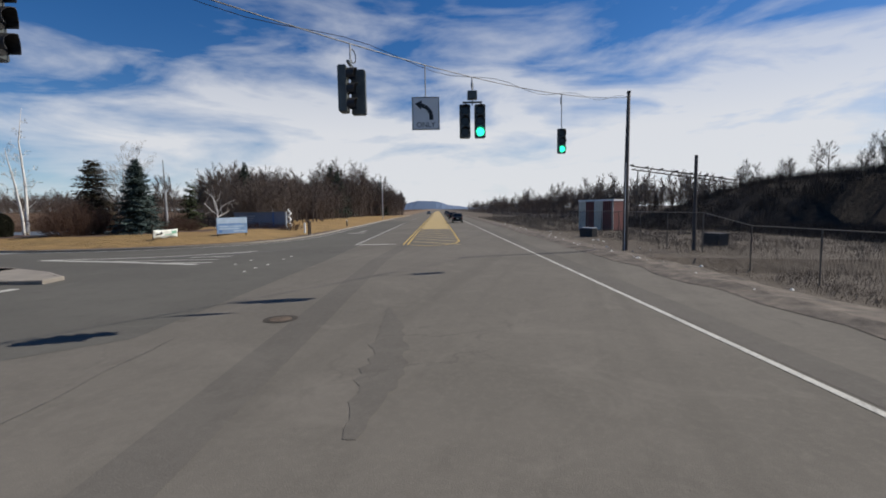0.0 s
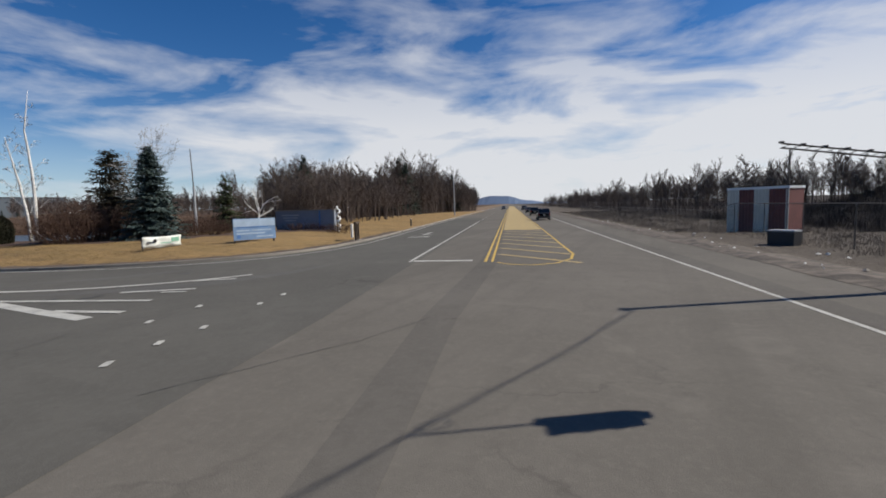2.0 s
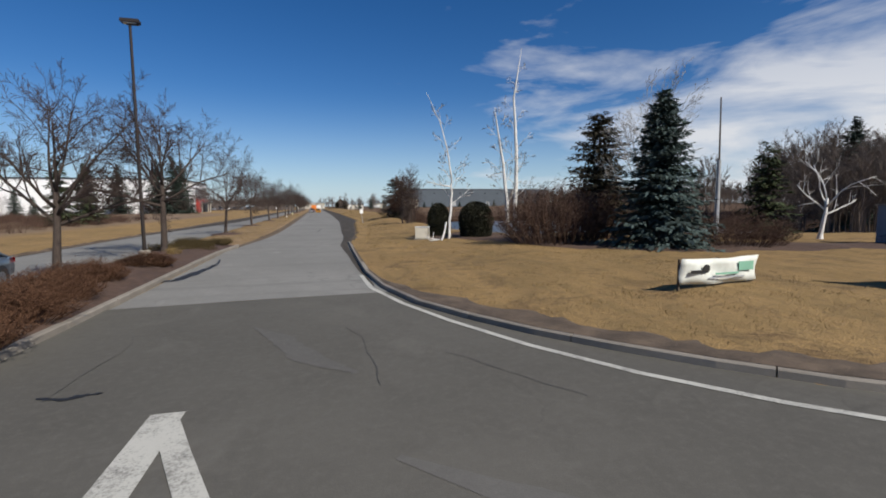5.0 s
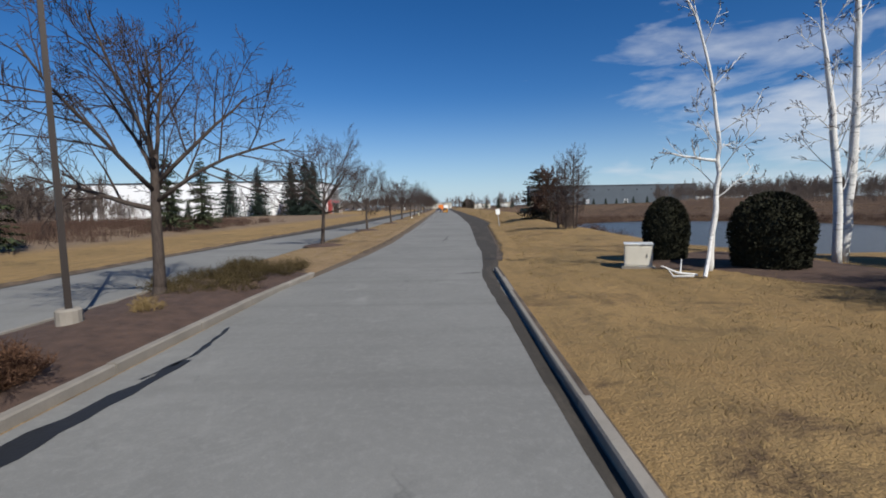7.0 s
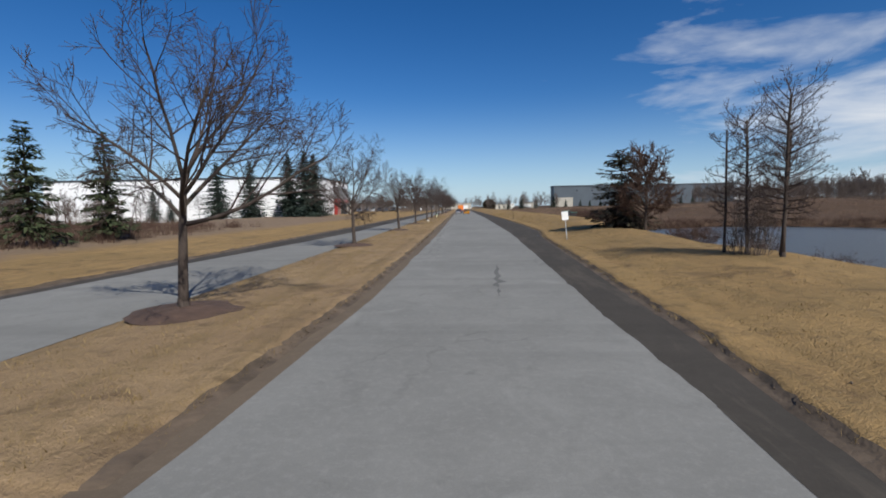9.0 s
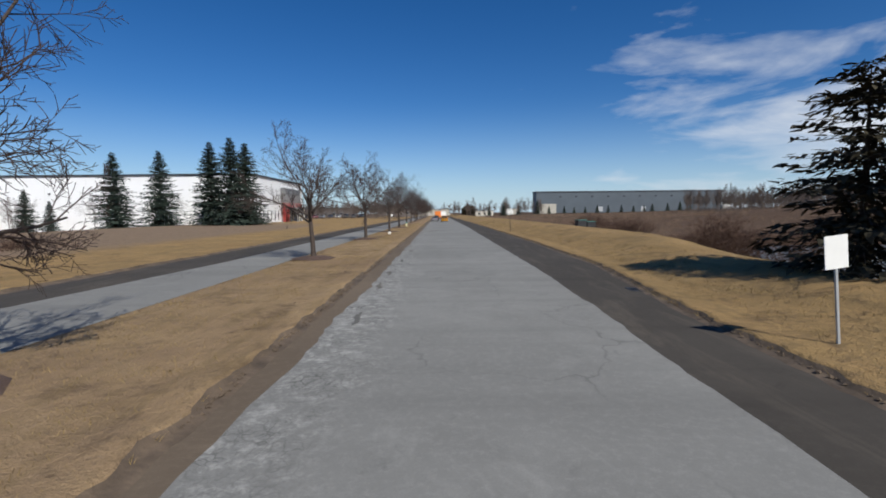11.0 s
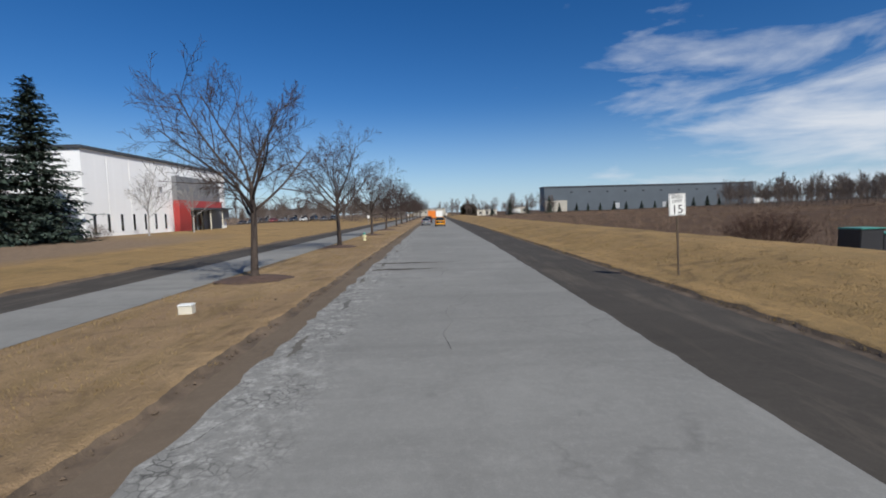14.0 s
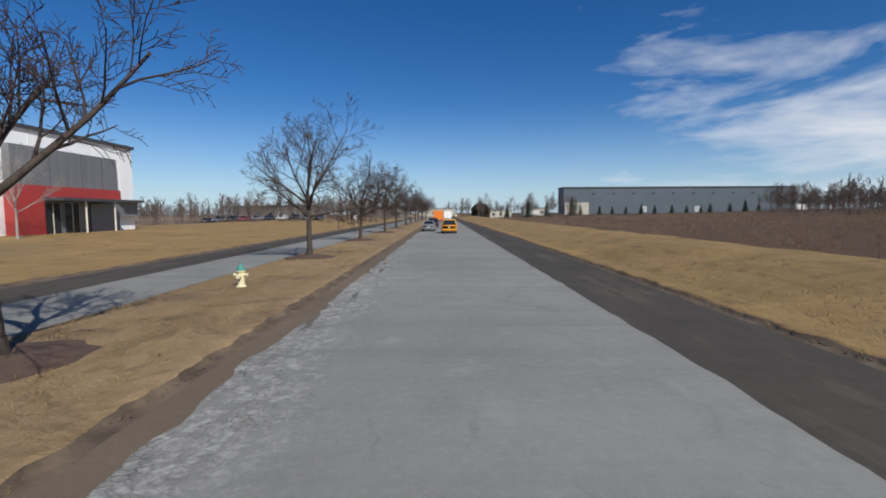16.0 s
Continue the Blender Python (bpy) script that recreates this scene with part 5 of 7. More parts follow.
# tangles of bare stems
def thicket(label, seed, rx, ry, h, n, mat, name="thicket", category="shrub", z=None, at=(0, 0), group=""):
    rg = random.Random(seed)
    stem, twig = Geo(), Geo()

    def blade(p, e, w):
        q = (e - p).cross(Vector((rg.uniform(-1, 1), rg.uniform(-1, 1), rg.uniform(-1, 1)))).normalized() * w
        twig.add([p - q, p + q, e], [(0, 1, 2)])

    for _ in range(n // 4):
        a, r = rg.uniform(0, 6.283), math.sqrt(rg.random())
        x, y = rx * r * math.cos(a), ry * r * math.sin(a)
        hh = h * rg.uniform(0.7, 1.05) * math.sqrt(max(0.12, 1 - 0.85 * r * r))
        out = Vector((math.cos(a) * rx, math.sin(a) * ry, 0)) * 0.22 * r
        w = 0.006 + 0.003 * h
        p0 = Vector((x * 0.8, y * 0.8, -0.05))
        p2 = Vector((x, y, hh)) + out + Vector((rg.uniform(-0.25, 0.25), rg.uniform(-0.25, 0.25), 0)) * hh
        p1 = p0.lerp(p2, 0.5) + Vector((rg.uniform(-0.1, 0.1), rg.uniform(-0.1, 0.1), 0)) * hh
        stem.tube([p0, p1, p2], [w, w * 0.8, w * 0.35], 3, False)
        for _k in range(9):
            q = p1.lerp(p2, rg.uniform(-0.5, 1.0))
            e = q + Vector((rg.uniform(-1, 1), rg.uniform(-1, 1), rg.uniform(-0.1, 1.1))).normalized() * (0.12 + 0.22 * hh) * rg.uniform(0.6, 1.3)
            blade(q, e, 0.005 + 0.0018 * h)
            for _j in range(3):
                q2 = q.lerp(e, rg.uniform(0.3, 1))
                blade(q2, q2 + Vector((rg.uniform(-1, 1), rg.uniform(-1, 1), rg.uniform(-0.3, 1))) * (0.06 + 0.08 * hh), 0.004 + 0.0014 * h)
    root = thing(name, label, category, group, at=(*at, (height(*at) if z is None else z)))
    part("stem_clump", stem, mat, root)
    part("twig_mass", twig, mat, root)
    return root


thicket("tangle of leafless red-brown shrubs", 1, 3.6, 2.2, 3.3, 1900, "brush", at=(13.6, 3.4))
thicket("mound of leafless grey-brown shrubs", 2, 2.8, 1.8, 1.7, 1200, "brush", at=(20.4, -1.2))
thicket("low leafless shrubs beside the sign wall", 3, 1.6, 1.2, 0.9, 400, "brush", at=(27.6, -10.6))
thicket("low leafless shrubs at the foot of the sign wall", 4, 0.8, 3.2, 0.8, 500, "brush", at=(27.4, -6.4))
for i, (x, y, rx, h) in enumerate(((-6.1, -7.8, 1.0, 0.7), (-5.9, -10.4, 1.1, 0.75), (-6.4, -5.4, 0.9, 0.65), (-6.7, -2.4, 0.8, 0.6), (-7.4, -13.0, 0.9, 0.7), (-6.2, 1.6, 0.7, 0.45))):
    thicket("low rust-brown leafless hedge shrub in mulch", 20 + i, rx * 1.3, rx * 1.1, h * 1.15, 1500, "rust_shrub", "hedge_shrub", "shrub", 0.2, (x, y), "median hedge shrubs")
for i in range(11):
    x, y = -6.9 + 1.15 * math.sin(i * 2.3), 8.6 + 0.66 * i
    thicket("low spreading olive-brown juniper", 40 + i, 0.75 + 0.1 * (i % 3), 0.7, 0.34 + 0.05 * (i % 4), 420, "juniper", "juniper", "shrub", 0.12, (x, y), "median junipers")
thicket("small tuft of yellow ornamental grass", 50, 0.3, 0.3, 0.35, 160, "dry_grass", "grass_tuft", "grass", 0.26, (-6.4, 6.05))


thicket("tangle of brown saplings round the larches", 72, 0.7, 1.0, 2.6, 220, "bark_far", at=(10.6, 33.6))
thicket("dark red-brown shrub on the bank of the pond", 71, 2.2, 2.2, 3.6, 1500, "brush", at=(19.5, 72.5))
thicket("leafless shrubs in the field beyond the verge", 72, 3.2, 2.4, 2.2, 1200, "brush", at=(22.0, 96.0))
thicket("leafless shrubs in the field beyond the verge", 73, 2.6, 2.4, 2.4, 1000, "brush", at=(25.0, 118.0))
for i, (x, y) in enumerate(((13.5, 44.0), (14.8, 40.5), (15.5, 36.0), (14.2, 58.5))):
    thicket("brown leafless scrub on the bank of the pond", 74 + i, 1.4, 1.4, 1.5, 600, "brush", at=(x, y), group="scrub on the bank")


# birches
def birch(label, seed, pts, radii, limbs, group="birches"):
    root = thing("birch_tree", label, "tree", group)
    rg = random.Random(seed)
    t, c = Geo(), Geo()
    fine, rad = [], []
    for i in range(len(pts) - 1):
        for k in range(4):
            f = k / 4
            fine.append(Vector(pts[i]).lerp(Vector(pts[i + 1]), f) + Vector((rg.uniform(-0.03, 0.03), rg.uniform(-0.03, 0.03), 0)))
            rad.append(radii[i] + (radii[i + 1] - radii[i]) * f)
    fine.append(Vector(pts[-1]))
    rad.append(radii[-1])
    t.tube(fine, rad, 9)
    spec = dict(levels=4, kids=(3, 3, 2), len=(0.6, 0.55, 0.5), angle=((25, 60), (25, 60), (25, 60)), thin=(0.5, 0.55, 0.6), jit=0.22, up=0.02, rmin=0.009, trunk_level=2)
    spec["from"] = (0.3, 0.3, 0.3)
    for (f, dx, dy, dz, L, r) in limbs:
        p = fine[min(len(fine) - 1, int(f * (len(fine) - 1)))]
        grow(t, c, rg, p, (dx, dy, dz), L, r, 1, dict(spec, kids=(0, 4, 3, 2), len=(0, 0.5, 0.5, 0.5), angle=((0, 0), (25, 60), (25, 60), (25, 60)), thin=(0, 0.5, 0.5, 0.6), **{"from": (0, 0.3, 0.3, 0.3)}))
    part("trunk", t, "birch", root, "peeling white bark", smooth=True)
    part("crown", c, "twig", root, "sparse bare twigs")
    return root


UPL = [(0.30 + 0.045 * k, math.cos(2.4 * k), 0.7 * math.sin(2.4 * k), 0.9, 1.9 - 0.09 * k, 0.019 - 0.0008 * k) for k in range(14)]
put(birch("white birch with a broken hanging limb", 1, [(0, 0, -0.1), (0.05, 0, 1.2), (0.22, 0.1, 2.6), (0.2, 0.1, 4.2), (-0.1, 0.1, 6.0), (-0.6, 0.1, 7.6), (-1.4, 0.1, 9.2)], [0.095, 0.085, 0.072, 0.058, 0.042, 0.03, 0.012],
          UPL + [(0.42, -0.95, -0.1, 0.12, 1.7, 0.05)]), 8.75, 9.6)
put(birch("leaning pale birch trunk", 2, [(0, 0, -0.1), (-0.1, 0, 2.2), (-0.35, 0.1, 4.8), (-0.75, 0.1, 7.2), (-1.0, 0.1, 8.6)], [0.14, 0.12, 0.095, 0.05, 0.012], UPL), 13.1, 10.1)
put(birch("tall straight white birch", 3, [(0, 0, -0.1), (0.1, 0, 2.6), (0.15, 0.05, 6.0), (-0.1, 0, 9.4), (0.5, 0.1, 12.8)], [0.16, 0.14, 0.11, 0.065, 0.012], UPL), 13.8, 10.7)
# fallen birch limb
limb = thing("fallen_branch", "fallen white birch limb lying on the lawn", "branch", at=(7.95, 8.6, height(7.95, 8.6)))
gg = Geo().tube([(0.45, 0.35, 1.15), (0.25, 0.1, 0.5), (0.0, -0.2, 0.04)], [0.05, 0.055, 0.06], 7).tube([(0.0, 0.2, 0.05), (-0.5, 0.3, 0.1), (-0.95, 0.45, 0.3)], [0.04, 0.035, 0.02], 6)
gg.tube([(-0.45, 0.3, 0.1), (-0.35, 0.45, 0.5)], [0.03, 0.015], 5).tube([(-0.8, 0.4, 0.25), (-0.7, 0.2, 0.02), (-0.2, 0.0, 0.04)], [0.025, 0.03, 0.03], 5)
part("limb", gg, "birch", limb)


# ---------- woods, brush and grass, as masses ----------
def wood_template(seed, h=9.0, twigs=8, fine=6, thick=0.8):
    """A leafless forest tree: trunk, limbs, and twigs as thin blades."""
    rg = random.Random(seed)
    t = Geo()
    top = Vector((rg.uniform(-0.5, 0.5), rg.uniform(-0.5, 0.5), h))
    mid = Vector((rg.uniform(-0.2, 0.2), rg.uniform(-0.2, 0.2), h * 0.5))
    t.tube([(0, 0, -0.4), mid, top], [0.12, 0.08, 0.02], 4, False)

    def blade(p, e, w):
        q = (e - p).cross(Vector((rg.uniform(-1, 1), rg.uniform(-1, 1), rg.uniform(-1, 1)))).normalized() * w
        t.add([p - q, p + q, e], [(0, 1, 2)])

    for k in range(16 if thick > 1.5 else 0):
        p = Vector((rg.uniform(-2.6, 2.6), rg.uniform(-2.6, 2.6), -0.2))
        blade(p, p + Vector((rg.uniform(-0.8, 0.8), rg.uniform(-0.8, 0.8), rg.uniform(1.2, 3.2))), 0.05)
    for k in range(18):
        f = 0.2 + 0.78 * (k + rg.random()) / 18
        p = mid * (f / 0.5) if f < 0.5 else mid.lerp(top, (f - 0.5) / 0.5)
        a = rg.uniform(0, 6.283)
        L = h * rg.uniform(0.24, 0.42) * (1.25 - 0.85 * f)
        d = Vector((math.cos(a), math.sin(a), rg.uniform(0.6, 1.6))).normalized()
        m, e = p + d * L * 0.5, p + (d + Vector((0, 0, 0.35))).normalized() * L
        if thick > 1.5:
            blade(p, e, 0.05)
        else:
            t.tube([p, m, e], [0.034, 0.024, 0.009], 3, False)
        for j in range(twigs):
            q = p.lerp(e, rg.uniform(0.25, 1.0))
            g2 = q + (d + Vector((rg.uniform(-1, 1), rg.uniform(-1, 1), rg.uniform(-0.2, 1)))).normalized() * L * rg.uniform(0.3, 0.55)
            blade(q, g2, 0.024 * thick)
            for _ in range(fine):
                q2 = q.lerp(g2, rg.uniform(0.2, 0.95))
                blade(q2, q2 + (g2 - q).normalized() * L * 0.16 + Vector((rg.uniform(-1, 1), rg.uniform(-1, 1), rg.uniform(-0.3, 1))) * L * 0.2, 0.016 * thick)
    return np.array(t.v), t.f


wood_templates = [wood_template(60 + k) for k in range(5)]
far_templates = [wood_template(160 + k, 9.0, 7, 4, 1.55) for k in range(5)]


def mass(name, label, category, spots, temps, mat, seed, smin, smax):
    """Many trees or stems as one mesh; spots are (x, y)."""
    rg = random.Random(seed)
    V, F, k = [], [], 0
    for x, y in spots:
        v, f = temps[rg.randrange(len(temps))]
        s, a = rg.uniform(smin, smax), rg.uniform(0, 6.283)
        c, sn = math.cos(a) * s, math.sin(a) * s
        w = np.column_stack((v[:, 0] * c - v[:, 1] * sn + x, v[:, 0] * sn + v[:, 1] * c + y, v[:, 2] * s * rg.uniform(0.85, 1.15) + height(x, y)))
        V.append(w)
        F.extend(tuple(i + k for i in q) for q in f)
        k += len(v)
    me = bpy.data.meshes.new(name)
    me.from_pydata(np.concatenate(V).tolist(), [], F)
    me.materials.append(M[mat])
    return tagged(new(name, me), label, category, kind="stuff")


rw = random.Random(9)
spots = []
while len(spots) < 620:
    a, s = rw.uniform(36, 300), rw.uniform(-20, 50)
    x, y = on_main(a, s)
    if s > 12 - 0.24 * (a - 36) and s > -17 and y < 46 and x > 37 and math.hypot((x - 40) / 31, (y - 53) / 34) > 1.12:
        spots.append((x, y))
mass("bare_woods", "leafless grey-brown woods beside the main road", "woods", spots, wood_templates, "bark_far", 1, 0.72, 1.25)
spots = []
while len(spots) < 130:
    x, y = rw.uniform(38, 72), rw.uniform(-2, 16)
    if along_across(x, y)[1] > -13.5 and math.hypot((x - 40) / 31, (y - 53) / 34) > 1.08:
        spots.append((x, y))
mass("bare_woods_near", "leafless scrubby trees behind the sign wall", "woods", spots, wood_templates, "bark_far", 22, 0.5, 0.82)
spots = []
while len(spots) < 170:
    x, y = rw.uniform(72, 140), rw.uniform(8, 70)
    if along_across(x, y)[1] > -12 and math.hypot((x - 40) / 31, (y - 53) / 34) > 1.12:
        spots.append((x, y))
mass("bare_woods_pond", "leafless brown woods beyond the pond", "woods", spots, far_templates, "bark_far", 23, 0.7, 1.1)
spots = [on_main(rw.uniform(100, 178), rw.uniform(-13, 2)) for _ in range(90)]
mass("bare_woods_tall", "tall leafless trees where the woods meet the main road", "woods", spots, wood_templates, "bark_far", 21, 1.2, 1.7)
spots = [on_main(rw.uniform(-70, 60), rw.uniform(-110, -72)) for _ in range(170)]
mass("bare_woods_heap", "leafless dark saplings on the spoil heap", "woods", spots, far_templates, "heap_stem_shaded", 2, 0.25, 0.5)
spots = [on_main(56 + 400 * rw.random() ** 1.3, rw.uniform(-112, -66)) for _ in range(640)]
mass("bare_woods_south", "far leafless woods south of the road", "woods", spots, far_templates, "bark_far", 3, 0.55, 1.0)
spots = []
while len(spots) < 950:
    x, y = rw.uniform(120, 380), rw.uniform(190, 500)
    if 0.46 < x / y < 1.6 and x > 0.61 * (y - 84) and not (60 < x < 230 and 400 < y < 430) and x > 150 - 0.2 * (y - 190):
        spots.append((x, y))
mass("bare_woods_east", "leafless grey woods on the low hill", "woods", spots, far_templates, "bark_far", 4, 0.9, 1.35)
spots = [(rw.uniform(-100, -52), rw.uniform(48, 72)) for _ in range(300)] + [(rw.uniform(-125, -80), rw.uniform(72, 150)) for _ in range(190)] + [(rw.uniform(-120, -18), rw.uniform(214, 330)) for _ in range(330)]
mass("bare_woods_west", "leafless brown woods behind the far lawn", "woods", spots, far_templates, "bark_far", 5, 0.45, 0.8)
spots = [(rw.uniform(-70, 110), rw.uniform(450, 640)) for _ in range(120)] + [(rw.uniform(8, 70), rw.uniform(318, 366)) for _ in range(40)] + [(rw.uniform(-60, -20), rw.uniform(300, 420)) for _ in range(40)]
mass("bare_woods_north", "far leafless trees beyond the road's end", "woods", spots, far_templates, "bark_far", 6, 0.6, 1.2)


def stems(seed, n, spreadr, h, w, lean=0.35):
    rg = random.Random(seed)
    t = Geo()
    for _ in range(n):
        x, y = rg.uniform(-spreadr, spreadr), rg.uniform(-spreadr, spreadr)
        hh = h * rg.uniform(0.5, 1.1)
        d = Vector((rg.uniform(-lean, lean), rg.uniform(-lean, lean), 1)) * hh
        a = rg.uniform(0, 3.14)
        q = Vector((math.cos(a), math.sin(a), 0)) * w
        p = Vector((x, y, -0.05))
        t.add([p - q, p + q, p + d], [(0, 1, 2)])
    return np.array(t.v), t.f


weed_t = [stems(170 + k, 34, 0.9, 0.5, 0.010, 0.9) for k in range(4)]
brush_t = [stems(70 + k, 44, 0.95, 1.35, 0.015, 0.55) for k in range(4)]
spots = []
while len(spots) < 4200:
    x, y = rw.uniform(16, 150), rw.uniform(66, 330)
    if x > 18.5 + rw.uniform(0, 3) and math.hypot((x - 40) / 26, (y - 53) / 37) > 0.98:
        spots.append((x, y))
mass("brush", "reddish-brown dead brush covering the field", "brush", spots, brush_t, "field_brush", 7, 0.4, 0.85)
spots = []
while len(spots) < 1000:
    x, y = rw.uniform(12, 70), rw.uniform(24, 110)
    if 0.92 < math.hypot((x - 40) / 26, (y - 53) / 37) < 1.1 and x > 19 and (y > 62 or x > 44 or rw.random() < 0.12):
        spots.append((x, y))
mass("reeds", "dry brown reeds round the pond", "reeds", spots, brush_t, "brush", 8, 0.35, 0.7)
spots = []
while len(spots) < 3200:
    a, s = rw.uniform(-40, 130), rw.uniform(-66, -48.5)
    spots.append(on_main(a, s))
spots2 = [on_main(rw.uniform(-60, 60), rw.uniform(-84, -63)) for _ in range(2600)]
mass("heap_brush", "dark tangled brush on the spoil heap", "brush", spots2, brush_t, "heap_stem_shaded", 12, 0.5, 1.2)
spots3 = [on_main(rw.uniform(36, 200), rw.uniform(-14, 20)) for _ in range(1500)]
mass("woods_brush", "brown undergrowth at the edge of the woods", "brush", [p for p in spots3 if along_across(*p)[1] > 10 - 0.22 * (along_across(*p)[0] - 36) and p[0] > 38 and math.hypot((p[0] - 40) / 31, (p[1] - 53) / 34) > 1.1], brush_t, "brush", 13, 0.7, 1.6)
mass("weeds", "grey-brown dead weeds behind the roadside bank", "weeds", spots, weed_t, "dead_weed", 9, 0.5, 1.0)
spots = [(rw.uniform(-62, -26), rw.uniform(-10, 74)) for _ in range(1500)]
mass("weeds_west", "brown dead weeds behind the far lawn", "weeds", spots, brush_t, "brush", 10, 0.5, 1.1)

tuft_t = [stems(90 + k, 18, 0.2, 0.10, 0.008, 0.8) for k in range(4)]
spots = []
while len(spots) < 9000:
    k = rw.random()
    if k < 0.45:
        x, y = rw.uniform(-8.5, -3.9), rw.uniform(18, 150)
    elif k < 0.8:
        y = rw.uniform(16, 150)
        x = shoulder_x(y) + 0.5 + abs(rw.gauss(0, 2.6))
    else:
        x, y = rw.uniform(3.5, 14), rw.uniform(-13, 16)
        if x < kerb_x(y) + 0.9:
            continue
    spots.append((x, y))
mass("grass", "short dry straw-coloured grass tufts", "grass", spots, tuft_t, "dry_grass", 11, 0.7, 1.5)

def clod(seed):
    rg = random.Random(seed)
    pts = [Vector(p) * rg.uniform(0.6, 1.2) for p in ((1, 0, 0), (0, 1, 0), (-1, 0, 0), (0, -1, 0), (0, 0, 0.7), (0, 0, -0.5))]
    return np.array([tuple(p) for p in pts]), [(0, 1, 4), (1, 2, 4), (2, 3, 4), (3, 0, 4), (1, 0, 5), (2, 1, 5), (3, 2, 5), (0, 3, 5)]


clods = [clod(300 + k) for k in range(6)]
rc = random.Random(41)
spots = []
while len(spots) < 5200:
    y = rc.uniform(20, 62) if rc.random() < 0.3 else rc.uniform(40, 150)
    x = median_x(y) - 0.02 - abs(rc.gauss(0.0, 0.34)) if rc.random() < 0.6 else shoulder_x(y) + abs(rc.gauss(0.0, 0.3))
    if noise.noise((x * 0.4, y * 0.5, 3)) > -0.15:
        spots.append((x, y))
soil_bits = mass("soil_clods", "crumbled soil clods along the torn turf", "soil", spots, clods, "edge_dirt", 14, 0.012, 0.05)
soil_bits.location.z = 0.045
lip_t = [stems(390 + k, 20, 0.14, 0.13, 0.007, 0.9) for k in range(4)]
spots = []
while len(spots) < 3600:
    y = rc.uniform(20, 150)
    x = median_x(y) - 0.28 - abs(rc.gauss(0.0, 0.25)) if rc.random() < 0.55 else shoulder_x(y) + 0.15 + abs(rc.gauss(0.0, 0.25))
    spots.append((x, y))
lip_grass = mass("lip_grass", "dead grass hanging over the torn turf edge", "grass", spots, lip_t, "dry_grass", 15, 0.6, 1.3)
lip_grass.location.z = 0.05

# pond
gg = Geo()
gg.add([(40 + 31 * math.cos(k * math.pi / 24), 50 + 45 * math.sin(k * math.pi / 24), -1.2) for k in range(48)], [tuple(range(48))])
tagged(part("pond", gg, "water", None, "still grey-blue pond below the bank"), category="water", kind="structure")

# blue ridge at the end of the main road
gg = Geo()
ridge = []
for i in range(40):
    a = -500 + i * 26
    hgt = 30 * math.exp(-((a + 40) / 105) ** 2) + 14 * math.exp(-((a + 200) / 120) ** 2) + 6 + 2 * math.sin(i * 1.7)
    ridge.append((a, hgt))
for a, hgt in ridge:
    bx, by_ = on_main(2000, -36 - a)
    gg.v += [(bx, by_, -5), (bx + 60, by_ + 20, hgt)]
gg.f = [(2 * i, 2 * i + 2, 2 * i + 3, 2 * i + 1) for i in range(39)]
tagged(part("backdrop_ridge", gg, "haze_hill", None, "hazy blue wooded ridge on the horizon"), category="hill", kind="structure")


# ---------- buildings ----------
ware = thing("warehouse", "long white metal-clad warehouse with a red and grey entrance block", "warehouse")
WX, WW, WY0, WY1, WZ0, WZ1 = -38.5, -112.0, 136.5, 171.6, -1.2, 10.7
part("wall", Geo().box(((WX + WW) / 2, (WY0 + WY1) / 2, (WZ0 + WZ1) / 2), (WX - WW, WY1 - WY0, WZ1 - WZ0)), "white_wall", ware)
part("roof", Geo().box(((WX + WW) / 2, (WY0 + WY1) / 2, WZ1 + 0.14), (WX - WW + 0.5, WY1 - WY0 + 0.5, 0.36)), "roof_dark", ware, "dark roof edge")
for k in range(8):
    y = WY0 + 4.1 * (k + 1)
    part("wall_joint", Geo().box((WX + 0.012, y, (WZ0 + WZ1) / 2), (0.03, 0.05, WZ1 - WZ0 - 0.1)), "white_paint", ware)
for k in range(17):
    part("wall_joint", Geo().box((WX - 4.2 * (k + 1), WY0 - 0.012, (WZ0 + WZ1) / 2), (0.05, 0.03, WZ1 - WZ0 - 0.1)), "white_paint", ware)
for k in range(7):
    y = 137.9 + 2.35 * k
    win = part("window", Geo().box((WX + 0.02, y, 2.35), (0.06, 0.46, 2.1)), "galv", ware)
    part("pane", Geo().box((WX + 0.055, y, 2.35), (0.03, 0.40, 2.04)), "dark_glass", win, "tall narrow dark pane")
part("grey_block", Geo().box((WX + 0.3, 161.0, 4.3), (0.8, 13.6, 9.4)), "grey_panel", ware, "dark grey entrance block")
for y in (158.4, 162.4, 165.4):
    part("panel_joint", Geo().box((WX + 0.705, y, 7.2), (0.02, 0.05, 3.6)), "roof_dark", ware)
part("red_block", Geo().box((WX + 0.62, 155.5, 2.75), (0.9, 3.2, 5.3)), "red_panel", ware, "red entrance block")
part("red_band", Geo().box((WX + 0.62, 162.45, 4.85), (0.9, 10.6, 1.1)), "red_panel", ware, "red band over the entrance")
part("canopy", Geo().box((WX + 1.5, 161.6, 4.12), (2.8, 9.0, 0.3)), "roof_dark", ware)
part("grey_screen", Geo().box((WX + 0.72, 165.3, 1.95), (0.5, 4.4, 3.7)), "grey_panel", ware)
for k in range(2):
    dr = part("glazing", Geo().box((WX + 0.74, 158.3 + 2.4 * k, 2.0), (0.1, 1.96, 3.8)), "steel", ware)
    part("pane", Geo().box((WX + 0.80, 158.3 + 2.4 * k, 2.0), (0.03, 1.8, 3.6)), "dark_glass", dr)
    part("mullion", Geo().box((WX + 0.84, 158.3 + 2.4 * k, 2.0), (0.05, 0.08, 3.6)), "off_white", dr)
